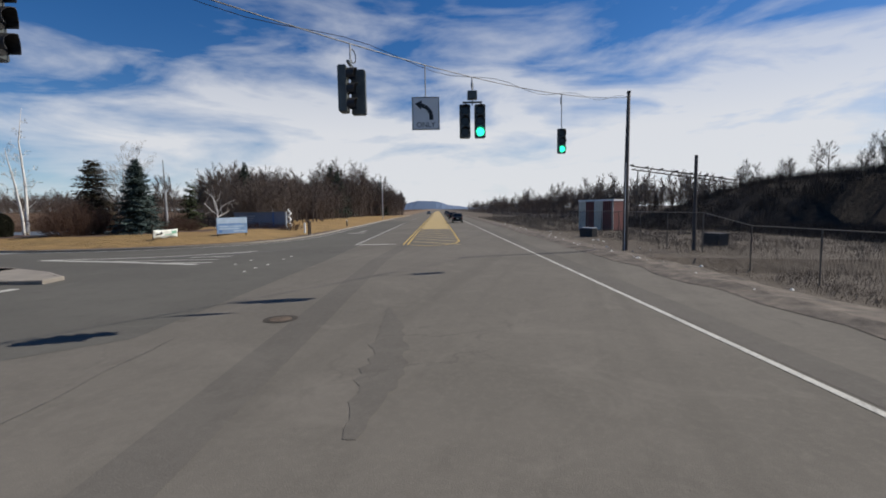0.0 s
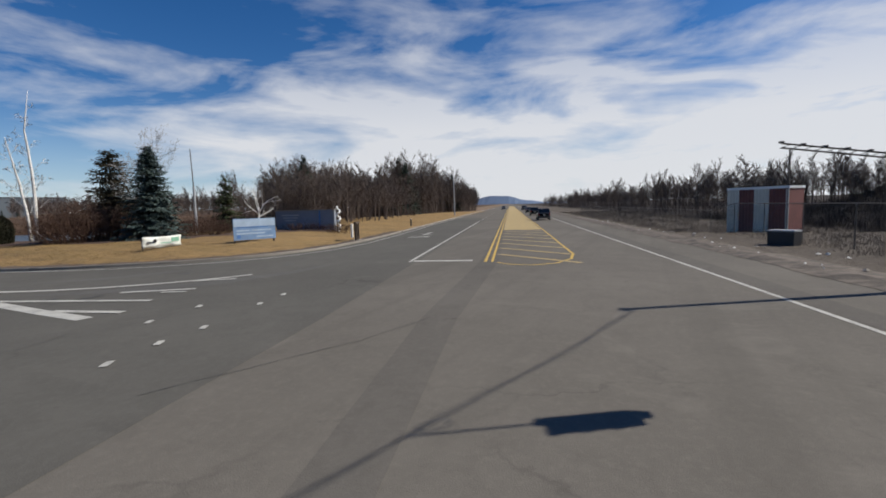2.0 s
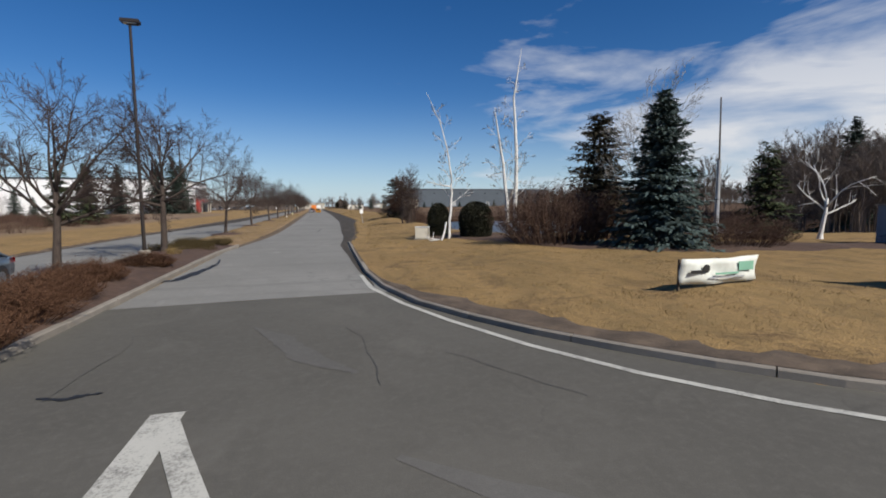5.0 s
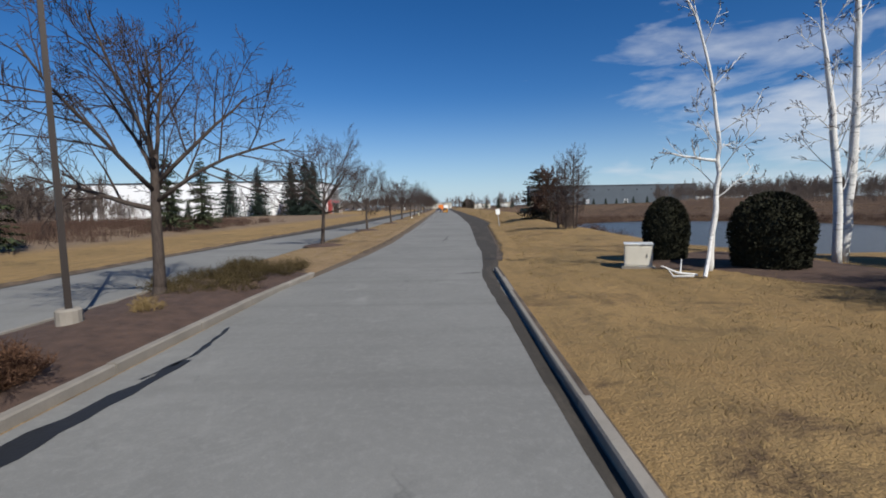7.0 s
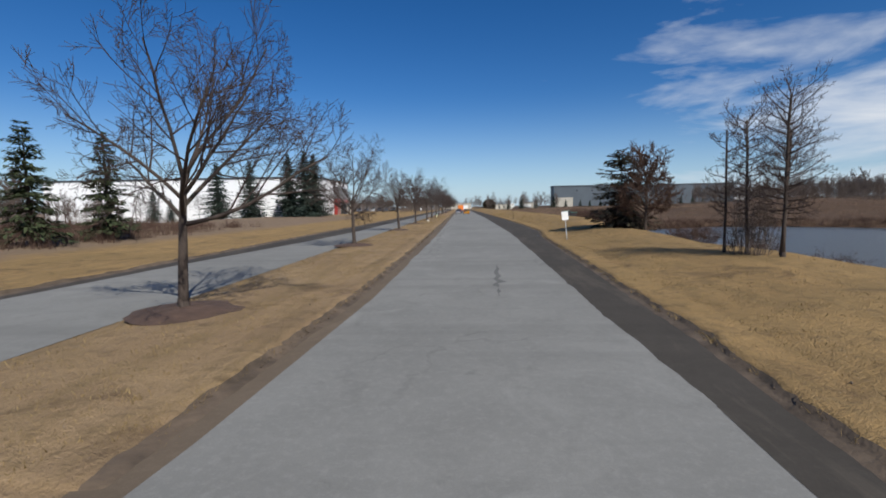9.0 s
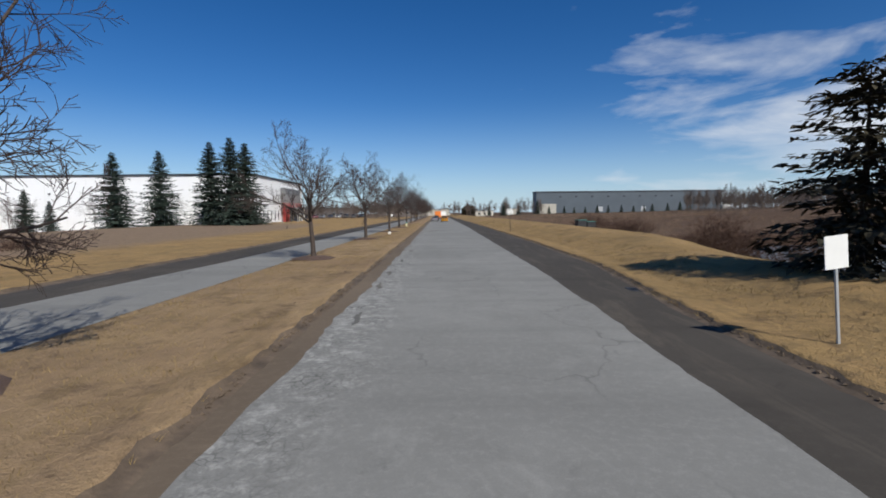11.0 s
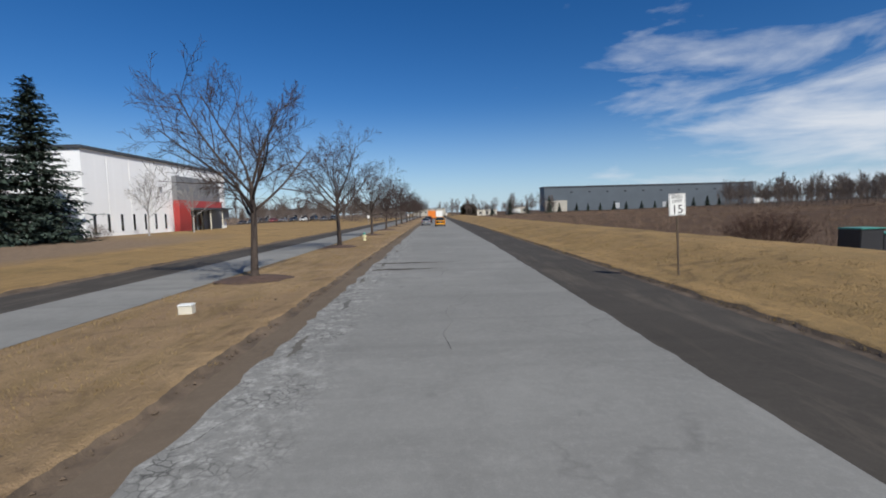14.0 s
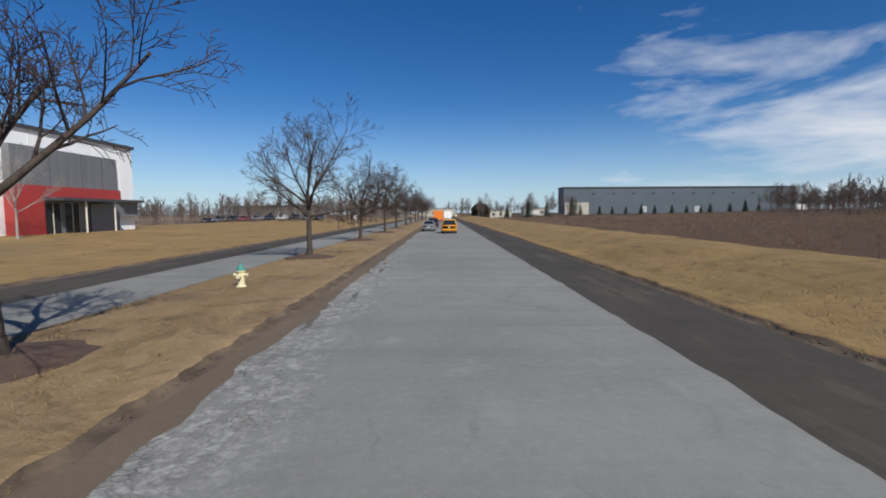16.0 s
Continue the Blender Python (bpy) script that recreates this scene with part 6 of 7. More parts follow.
for k in range(2):
    part("canopy_post", Geo().tube([(WX + 2.5, 160.4 + 4.2 * k, 0.3), (WX + 2.5, 160.4 + 4.2 * k, 4.0)], [0.09, 0.09], 8), "off_white", ware)
part("side_canopy", Geo().box((WX + 0.7, 169.6, 4.2), (1.6, 3.6, 0.3)), "roof_dark", ware)
part("side_bay", Geo().box((WX + 0.3, 169.6, 3.2), (0.7, 3.5, 1.7)), "grey_panel", ware)
part("wall_lamp", Geo().box((WX + 0.15, 151.0, 7.0), (0.28, 0.35, 0.4)), "black", ware)
for k in range(4):
    part("wall_lamp", Geo().box((WX - 9 - 16 * k, WY0 - 0.15, 7.2), (0.35, 0.28, 0.3)), "black", ware)
# small dead trees against the wall
pale = [bare_tree("slender pale-barked bare tree before the warehouse wall", 70 + k, 3.6, 0.10, dict(LOCUST, kids=(9, 7, 6, 4), angle=((12, 45), (20, 45), (20, 50), (25, 60)), len=(0.95, 0.6, 0.5, 0.46)), "bark_pale", "bark_pale", "pale trees by the warehouse") for k in range(2)]
for k, (x, y, q) in enumerate(((-33.4, 139.5, 1.0), (-33.2, 149.4, 0.98), (-60.0, 130.0, 0.85), (-51.0, 131.0, 0.8), (-66.0, 130.0, 0.9), (-79.0, 129.0, 0.9))):
    put(pale[k] if k < 2 else copy_thing(pale[k % 2], Matrix()), x, y, None, 50 * k, q)
thicket("grey leafless shrub by the warehouse wall", 61, 1.8, 1.2, 1.6, 400, "bark_far", at=(-36.0, 134.0))

hall = thing("industrial_hall", "very long blue-grey metal industrial hall", "industrial building")
part("wall", Geo().box((150.5, 417, 9.6), (147, 14, 16.4)), "grey_metal", hall)
part("roof", Geo().box((150.5, 417, 18.1), (147.8, 14.8, 0.8)), "roof_dark", hall, "dark roof trim")
part("annex", Geo().box((84.8, 409.2, 4.6), (15, 3.0, 8.0)), "tan_wall", hall, "tan brick annex")
for k in range(9):
    x = 96 + 12.6 * k
    win = part("window", Geo().box((x, 409.95, 14.2), (1.8, 0.12, 0.9)), "roof_dark", hall)
    part("pane", Geo().box((x, 409.88, 14.2), (1.5, 0.06, 0.6)), "dark_glass", win)
for k in range(2):
    part("loading_door", Geo().box((128 + 34 * k, 409.93, 4.2), (3.6, 0.14, 3.8)), "galv", hall)
part("white_bay", Geo().box((227.5, 413, 4.0), (6, 8, 6)), "white_paint", hall, "white loading bay")

# low flat-roofed buildings and houses far ahead
for i, (x, y, w, d, h, mat) in enumerate(((-62, 292, 30, 14, 5.5, "far_brick"), (-26, 330, 22, 12, 5.0, "far_brick"), (30, 372, 16, 9, 4.0, "off_white"), (52, 380, 12, 9, 4.4, "tan_wall"), (-4, 470, 26, 12, 6, "tan_wall"))):
    b = thing("low_building", "low pale flat-roofed building in the distance", "building", "far buildings", at=(x, y, height(x, y) - 0.3))
    part("wall", Geo().box((0, 0, h / 2), (w, d, h)), mat, b)
    part("roof", Geo().box((0, 0, h + 0.15), (w + 0.6, d + 0.6, 0.35)), "roof_dark", b)
    for k in range(int(w / 4)):
        win = part("window", Geo().box((-w / 2 + 2 + 4 * k, -d / 2 - 0.03, h * 0.5), (1.6, 0.12, 1.4)), "galv", b)
        part("pane", Geo().box((-w / 2 + 2 + 4 * k, -d / 2 - 0.10, h * 0.5), (1.4, 0.04, 1.2)), "dark_glass", win)

# sign wall by the corner
wall = thing("sign_wall", "long low blue-grey entrance sign wall", "wall", at=(28.55, -2.3, 0.5), rz=-88.0)
wall.scale = (0.775, 1.0, 0.88)
part("panel", Geo().box((4.4, 0, 1.1), (9.2, 0.35, 2.3)), "wall_blue", wall, bevel=0.02)
part("end_panel", Geo().box((7.9, -0.04, 1.1), (1.9, 0.36, 2.34)), "wall_blue", wall)
part("dark_slot", Geo().box((6.85, -0.03, 1.1), (0.22, 0.38, 2.32)), "sign_blue_dark", wall)
part("cap", Geo().box((4.4, 0, 2.30), (9.4, 0.5, 0.1)), "concrete", wall)
for k in range(3):
    part("word_bar", Geo().box((2.2, -0.19, 1.75 - 0.3 * k), (2.8 - 0.5 * k, 0.03, 0.14)), "galv", wall)
spiral = thing("spiral_column", "white twisted ornamental column", "ornament", at=(28.4, -9.95, 0.4))
gg = Geo()
pts = [(0.13 * math.cos(0.62 * k), 0.13 * math.sin(0.62 * k), 0.07 * k - 0.1) for k in range(36)]
gg.tube(pts, [0.11] * 36, 8)
part("column", gg, "white_paint", spiral, smooth=True)

# blue and white board
board = thing("sign_board", "faded blue and white sign board on two timber posts", "sign", at=(15.85, -12.05, 0.30), rz=-20.0)
board.scale = (0.77, 1.0, 0.84)
part("panel", Geo().box((0, 0, 1.25), (3.9, 0.05, 1.75)), "sign_blue", board, bevel=0.008)
part("upper_field", Geo().box((0, -0.03, 1.78), (3.84, 0.016, 0.62)), "sign_faded", board, "pale faded upper field")
for k, (x, z, w, h) in enumerate(((-1.1, 1.15, 1.2, 0.12), (0.6, 1.15, 1.9, 0.12), (-0.4, 0.9, 2.6, 0.14), (0.9, 0.62, 1.6, 0.14), (-1.5, 0.66, 0.3, 0.3), (-0.2, 1.42, 2.9, 0.07))):
    part("word_bar", Geo().box((x, -0.032, z), (w, 0.014, h)), "sign_faded" if k < 4 else "sign_blue_dark", board)
for x in (-1.8, 1.8):
    part("post", Geo().box((x, 0.08, 0.85), (0.11, 0.11, 2.6)), "timber", board, bevel=0.006)
# banner in its low frame
ban = thing("banner_sign", "white vinyl banner sagging on a low frame", "banner", at=(10.62, -9.75, 0.36), rz=5.0)
ban.scale = (0.9, 1.0, 0.85)
gg = Geo()
for i in range(15):
    for j in range(5):
        x, z = -1.5 + 3.0 * i / 14, 0.25 + 0.78 * j / 4
        gg.v.append((x, 0.05 * math.sin(i * 0.9 + j) - 0.02, z - 0.05 * math.sin(math.pi * i / 14)))
gg.f = [(5 * i + j, 5 * i + j + 5, 5 * i + j + 6, 5 * i + j + 1) for i in range(14) for j in range(4)]
cloth = part("cloth", gg, "banner", ban, smooth=True)
so = cloth.modifiers.new("thick", "SOLIDIFY")
so.thickness = 0.012
for k, (x, z, w, h, mat) in enumerate(((-0.95, 0.62, 0.5, 0.10, "sign_text"), (-0.62, 0.70, 0.26, 0.26, "sign_text"), (0.2, 0.52, 0.9, 0.06, "banner_green"), (0.95, 0.72, 0.6, 0.28, "banner_green"), (0.2, 0.40, 1.4, 0.05, "galv"))):
    part("word_bar" if k != 1 else "ring_mark", Geo().tube([(x, -0.10, z), (x, -0.085, z)], [h / 2, h / 2], 14) if k == 1 else Geo().box((x, -0.09, z), (w, 0.012, h)), mat, ban)
for x in (-1.45, 0.0, 1.45):
    part("stake", Geo().box((x, 0.08, 0.45), (0.05, 0.05, 1.1)), "timber", ban)
# bench-like frame and boxes by the turning lane
frame_ob = thing("notice_frame", "dark timber notice frame beside the kerb", "notice frame", at=(21.4, -16.75, 0.12), rz=20)
for x in (-0.45, 0.0, 0.45):
    part("post", Geo().box((x, 0, 0.65), (0.13, 0.13, 1.5)), "timber", frame_ob)
part("beam", Geo().box((0, 0, 1.36), (1.15, 0.2, 0.14)), "timber", frame_ob)
part("footing", Geo().box((0, 0, -0.02), (1.4, 0.6, 0.14)), "concrete", frame_ob)
mb = thing("marker_post", "short white marker post on the lawn", "post", at=(22.4, -15.6, 0.30))
part("post", Geo().box((0, 0, 0.5), (0.16, 0.16, 1.1)), "white_paint", mb, bevel=0.02)
hy2 = thing("standpipe", "small dark standpipe on the lawn", "standpipe", at=(41.5, -10.9, 0.35))
part("pipe", Geo().tube([(0, 0, -0.1), (0, 0, 0.7)], [0.09, 0.08], 8), "black", hy2)
part("cap", Geo().tube([(0, 0, 0.7), (0, 0, 0.82)], [0.13, 0.05], 8), "off_white", hy2)

# utility pole behind the spruce
up = thing("utility_pole", "grey wooden utility pole with a thin mast", "pole", at=(22.4, 2.0, height(22.4, 2.0)))
up.scale = (0.85, 0.85, 0.86)
part("pole", Geo().tube([(0, 0, -0.5), (0, 0, 5.2)], [0.15, 0.12], 8), "galv", up)
part("mast", Geo().tube([(0.0, 0, 5.1), (-0.1, 0, 9.2)], [0.06, 0.045], 6), "pole_wood", up)
# pale leaning dead tree in front of the woods
put(bare_tree("pale dead tree with crooked bleached limbs", 77, 3.0, 0.16, dict(LOCUST, kids=(5, 4, 2, 1), levels=3, jit=0.3, trunk_level=2), "birch", "birch"), 29.2, 1.2, None, 0, 0.82)
far_pole = thing("roadside_pole", "wooden utility pole beside the main road", "pole", at=(*on_main(92, -20.5), 0.3))
part("pole", Geo().tube([(0, 0, -0.5), (0, 0, 8.6)], [0.16, 0.11], 8), "galv", far_pole)

# cabinet on the lawn
cab = thing("utility_cabinet", "cream metal utility cabinet on a concrete pad", "utility cabinet", at=(7.5, 11.9, height(7.5, 11.9)), rz=-20)
part("pad", Geo().box((0, 0, 0.0), (1.1, 0.9, 0.16)), "concrete", cab, bevel=0.01)
body = part("body", Geo().box((0, 0, 0.46), (0.92, 0.72, 0.76)), "off_white", cab, bevel=0.015)
part("lid", Geo().box((0, 0, 0.865), (0.98, 0.78, 0.05)), "white_paint", cab, bevel=0.012)
part("door", Geo().box((0, -0.365, 0.45), (0.8, 0.02, 0.62)), "off_white", body)
part("handle", Geo().box((0.28, -0.385, 0.47), (0.03, 0.03, 0.12)), "steel", body)

# small junction box on the median
jb = thing("junction_box", "small pale plastic junction box on the grass", "junction box", at=(-6.25, 96.1, 0.09), rz=8)
jb.scale = (0.82, 0.82, 0.8)
part("body", Geo().box((0, 0, 0.14), (0.42, 0.34, 0.32)), "off_white", jb, bevel=0.02)
part("lid", Geo().box((0, 0, 0.315), (0.46, 0.38, 0.05)), "white_paint", jb, bevel=0.015)

for x, y in ((19.2, 104.2), (20.6, 104.6)):
    gb = thing("transformer_box", "dark green steel transformer box in the brush", "utility box", "transformer boxes", at=(x, y, height(x, y)), rz=10)
    part("pad", Geo().box((0, 0, 0.05), (1.5, 1.3, 0.2)), "concrete", gb)
    part("body", Geo().box((0, 0, 0.75), (1.25, 1.0, 1.3)), "black", gb, bevel=0.03)
    part("lid", Geo().box((0, -0.03, 1.42), (1.3, 1.06, 0.07)), "hydrant_green", gb, bevel=0.02)

# hydrant
hyd = thing("fire_hydrant", "cream fire hydrant with a green bonnet on dead grass", "hydrant", at=(-6.4, 128.3, 0.10))
part("barrel", Geo().tube([(0, 0, -0.05), (0, 0, 0.05), (0, 0, 0.08), (0, 0, 0.5), (0, 0, 0.53), (0, 0, 0.57)], [0.17, 0.17, 0.12, 0.115, 0.15, 0.15], 14), "hydrant_cream", hyd, smooth=False)
part("bonnet", Geo().tube([(0, 0, 0.57), (0, 0, 0.66), (0, 0, 0.74), (0, 0, 0.77), (0, 0, 0.83)], [0.14, 0.125, 0.07, 0.035, 0.03], 14), "hydrant_green", hyd, "green bonnet")
for sx in (-1, 1):
    part("side_nozzle", Geo().tube([(0.1 * sx, 0, 0.42), (0.2 * sx, 0, 0.42), (0.2 * sx, 0, 0.42), (0.235 * sx, 0, 0.42)], [0.055, 0.055, 0.07, 0.06], 10), "hydrant_cream", hyd)
part("front_nozzle", Geo().tube([(0, -0.1, 0.38), (0, -0.2, 0.38), (0, -0.2, 0.38), (0, -0.25, 0.38)], [0.07, 0.07, 0.088, 0.07], 10), "hydrant_cream", hyd)


# ---------- signs, lamps, signals ----------
sp = thing("speed_sign", "white speed limit sign leaning on a rusty steel post", "road sign", at=(8.9, 100.0, height(8.9, 100.0)), rz=3)
post = part("post", Geo().box((0, 0.03, 1.35), (0.06, 0.035, 3.1)), "timber", sp)
part("panel", Geo().box((0, 0, 2.5), (0.61, 0.012, 0.76)), "white_paint", sp)
for z, h in ((2.5 + 0.355, 0.012), (2.5 - 0.355, 0.012)):
    part("border", Geo().box((0, -0.008, z), (0.55, 0.004, h)), "sign_text", sp)
for x in (-0.28, 0.28):
    part("border", Geo().box((x, -0.008, 2.5), (0.012, 0.004, 0.71)), "sign_text", sp)
for txt, z, size in (("SPEED", 2.76, 0.155), ("LIMIT", 2.61, 0.155), ("15", 2.32, 0.42)):
    letters("letters", txt, size, "sign_text", sp, pose(0, -0.011, z, 90, 0, 0))
sp.matrix_basis = pose(8.9, 100.0, height(8.9, 100.0), 0, -2.5, 3)
ws = thing("road_sign", "blank weathered white sign on a leaning thin post", "road sign", at=(6.9, 48.3, height(6.9, 48.3)))
part("post", Geo().box((0, 0.02, 0.9), (0.05, 0.035, 2.0)), "galv", ws)
part("panel", Geo().box((0, 0, 1.68), (0.48, 0.012, 0.6)), "white_paint", ws)
ws.matrix_basis = pose(6.9, 48.3, height(6.9, 48.3), 0, -6, 8)


def lamp_post(x, y, h):
    lp = thing("lamp_post", "tall dark bronze lamp post with a box lantern", "lamp post", "median lamp posts", at=(x, y, 0.15))
    part("base", Geo().tube([(0, 0, -0.1), (0, 0, 0.42), (0, 0, 0.46)], [0.24, 0.24, 0.2], 14), "concrete", lp)
    part("pole", Geo().tube([(0, 0, 0.4), (0, 0, h)], [0.085, 0.06], 4), "bronze", lp)
    part("arm", Geo().box((0.12, 0, h - 0.05), (0.5, 0.06, 0.08)), "bronze", lp)
    ln = part("lantern", Geo().box((0.02, 0, h + 0.08), (0.75, 0.36, 0.16)), "bronze", lp, bevel=0.02)
    part("lens", Geo().box((0.02, 0, h - 0.015), (0.5, 0.26, 0.03)), "lamp_clear", ln)
    return lp


lamp_post(-7.3, 4.9, 10.6)
lamp_post(-7.5, 192.0, 10.0)

# span wire with its pole
pole = thing("signal_pole", "tall dark pole carrying the signal wire", "pole", at=(8.35, -45.45, -0.1))
part("shaft", Geo().tube([(0, 0, -0.6), (0.06, -0.02, 5), (0.16, -0.08, 9.25)], [0.15, 0.125, 0.095], 10), "pole_wood", pole, smooth=True)
part("cap", Geo().box((0.16, -0.08, 9.25), (0.28, 0.2, 0.08)), "pole_wood", pole)
part("conduit", Geo().tube([(-0.16, 0.05, -0.3), (-0.14, 0.05, 5.2)], [0.03, 0.03], 6), "galv", pole)
WIRE0, WIRE1 = Vector((8.48, -45.5, 8.85)), Vector((-36.0, -26.2, 8.6))
wire = thing("span_wire", "steel span wire over the junction", "wire")


def wire_at(t):
    p = WIRE0.lerp(WIRE1, t)
    p.z -= 2.3 * 4 * t * (1 - t)
    return p


part("cable", Geo().tube([wire_at(k / 30) for k in range(31)], [0.014] * 31, 5), "black", wire)
part("cable", Geo().tube([wire_at(k / 60) + Vector((0, 0, 0.12 * math.sin(k * 0.8))) for k in range(61)], [0.009] * 61, 4), "black", wire, "slack signal cable wound along the wire")


def near_wire(x, y):
    d = WIRE1 - WIRE0
    return ((x - WIRE0.x) * d.x + (y - WIRE0.y) * d.y) / (d.x * d.x + d.y * d.y)


def signal_head(parent, at, rz, lit=None, visors=True):
    """A three-lens head at the given place in its signal; it faces -y when rz is 0."""
    m = Matrix.Translation(at) @ Matrix.Rotation(radians(rz), 4, "Z")
    case = part("housing", Geo().box((0, 0, 0), (0.34, 0.2, 1.05)), "signal_grey", parent, bevel=0.02)
    case.matrix_basis = m
    for k in range(3):
        z = 0.34 - 0.34 * k
        on = lit == k
        part("lens", Geo().tube([(0, -0.10, z), (0, -0.118, z)], [0.135, 0.125], 16), "green_light" if on else "signal_lens", case, "lit green lens" if on else "")
        if visors:
            gg = Geo()
            n = 12
            for i in range(n + 1):
                a = radians(-35 + 250 * i / n)
                for yy in (-0.10, -0.34 + 0.08 * abs(math.sin(a - 1.57))):
                    for r in (0.15, 0.142):
                        gg.v.append((r * math.cos(a), yy, z + r * math.sin(a)))
            for i in range(n):
                b = 4 * i
                gg.f += [(b, b + 4, b + 6, b + 2), (b + 1, b + 3, b + 7, b + 5), (b + 2, b + 6, b + 7, b + 3)]
            part("visor", gg, "black", case)
    return case


def signal(label, x, y, z, heads, box=False):
    w = wire_at(near_wire(x, y))
    sg = thing("traffic_signal", label, "traffic light", "span wire signals", at=(w.x, w.y, z))
    top = w.z - z
    part("hanger", Geo().tube([(0, 0, 0.5), (0, 0, top)], [0.022, 0.022], 6), "galv", sg)
    gg = Geo()
    pts = [(0.22 + 0.16 * math.cos(a * 0.5236), 0.04, top - 0.22 + 0.16 * math.sin(a * 0.5236)) for a in range(13)]
    part("cable_loop", gg.tube(pts, [0.013] * 13, 5), "black", sg)
    for dx, dy, rz, lit in heads:
        signal_head(sg, (dx, dy, 0), rz, lit)
    if len(heads) > 1:
        part("bracket", Geo().box((0, 0, 0.6), (0.62, 0.06, 0.05)), "signal_grey", sg).rotation_euler = (0, 0, radians(heads[0][2]))
    if box:
        part("terminal_box", Geo().box((0, 0, 0.82), (0.3, 0.22, 0.26)), "signal_grey", sg, bevel=0.01).rotation_euler = (0, 0, radians(heads[0][2]))
    return sg


FACE = -74.4     # turned towards the traffic that comes from the west
cw, sw = math.cos(radians(FACE)), math.sin(radians(FACE))
signal("grey three-lens traffic signal showing green", 0.14, -41.88, 5.42, [(0, 0, FACE, 2)])
signal("pair of grey traffic signals, one showing green", -6.04, -39.2, 5.36, [(-0.24 * cw, -0.24 * sw, FACE, None), (0.24 * cw, 0.24 * sw, FACE, 2)], True)
signal("weathered pair of traffic signals facing other roads", -10.63, -37.2, 5.4, [(-0.2, 0.1, FACE + 88, None), (0.2, -0.1, FACE + 180, None)])
signal("weathered cluster of traffic signals facing several ways", -16.65, -34.6, 5.2, [(-0.25, -0.1, FACE + 160, None), (0.1, 0.25, FACE + 250, None), (0.28, -0.16, FACE + 95, None)])
w = wire_at(near_wire(-8.15, -38.28))
ts = thing("turn_sign", "white hanging turn lane sign with a black arrow", "road sign", at=(w.x, w.y, 5.28), rz=FACE)
part("panel", Geo().box((0, 0, 0), (0.78, 0.015, 0.92)), "white_paint", ts, bevel=0.004)
part("hanger", Geo().tube([(0, 0.02, 0.4), (0, 0.02, w.z - 5.28)], [0.02, 0.02], 6), "galv", ts)
for x, z, sx, sz in ((0, 0.435, 0.74, 0.014), (0, -0.435, 0.74, 0.014), (-0.365, 0, 0.014, 0.88), (0.365, 0, 0.014, 0.88)):
    part("border", Geo().box((x, -0.010, z), (sx, 0.004, sz)), "sign_text", ts)
gg = Geo()
arc = [(0.16, -0.18), (0.15, -0.02), (0.09, 0.10), (-0.02, 0.19), (-0.12, 0.22)]
for (x0, z0), (x1, z1) in zip(arc, arc[1:]):
    d = Vector((x1 - x0, z1 - z0)).normalized()
    q = Vector((-d.y, d.x)) * 0.055
    gg.add([(x0 - q.x, -0.012, z0 - q.y), (x0 + q.x, -0.012, z0 + q.y), (x1 + q.x, -0.012, z1 + q.y), (x1 - q.x, -0.012, z1 - q.y)], [(0, 1, 2, 3)])
gg.add([(-0.30, -0.012, 0.27), (-0.10, -0.012, 0.36), (-0.13, -0.012, 0.10)], [(0, 1, 2)])
part("arrow", gg, "sign_text", ts)
letters("letters", "ONLY", 0.2, "sign_text", ts, pose(0, -0.012, -0.32, 90, 0, 0))

# ---------- the yard south of the main road ----------
short = thing("short_pole", "short dark wooden pole in the weeds", "pole", at=(8.6, -49.2, -0.6))
part("pole", Geo().tube([(0, 0, -0.4), (0.05, 0, 6.0)], [0.12, 0.09], 8), "pole_wood", short)
fence = thing("chain_fence", "rusty chain-link fence with a bent top rail", "fence")
fpts = [Vector((*on_main(-30 + 4 * k, -49.6), 0)) for k in range(32)]
for k, p in enumerate(fpts):
    z = height(p.x, p.y)
    part("post", Geo().tube([(p.x, p.y, z - 0.2), (p.x, p.y, z + 2.2)], [0.03, 0.03], 6), "fence_wire", fence)
gg, net = Geo(), Geo()
for p, q in zip(fpts, fpts[1:]):
    z0, z1 = height(p.x, p.y), height(q.x, q.y)
    gg.tube([(p.x, p.y, z0 + 2.18), (q.x, q.y, z1 + 2.18)], [0.025, 0.025], 5, False)
    for i in range(26):
        for dirn in (0, 1):
            t0, t1 = i / 26, (i + (3 if not dirn else -3)) / 26
            a, b = p.lerp(q, t0), p.lerp(q, min(1, max(0, t1)))
            net.tube([(a.x, a.y, z0 + 0.05), (b.x, b.y, z0 + 2.15)], [0.003, 0.003], 3, False)
part("rail", gg, "fence_wire", fence)
tagged(part("netting", net, "fence_wire", fence, "sagging wire netting"), kind="stuff")
con = thing("container", "red and white steel site container", "container", at=(37.6, -46.0, -0.6), rz=51)
con.scale = (1.08, 0.9, 1.4)
part("box", Geo().box((0, 0, 1.4), (4.4, 2.4, 2.6)), "red_faded", con, bevel=0.02)
part("roof", Geo().box((0, 0, 2.76), (4.5, 2.5, 0.14)), "white_paint", con)
for x, w in ((1.75, 0.9), (-0.35, 1.05), (-2.17, 0.08)):
    part("panel", Geo().box((x, 1.22, 1.4), (w, 0.05, 2.6)), "off_white", con)
for k in range(18):
    part("rib", Geo().box((-2.05 + 0.241 * k, 1.235, 1.4), (0.05, 0.06, 2.5)), "red_faded" if k in (1, 2, 3, 4, 10, 11, 12, 13) else "off_white", con)
bin_ob = thing("yard_bin", "dark steel waste bin in the yard", "waste bin", at=(12.6, -51.4, -0.55), rz=35)
bin_ob.scale = (1.1, 1.1, 1.0)
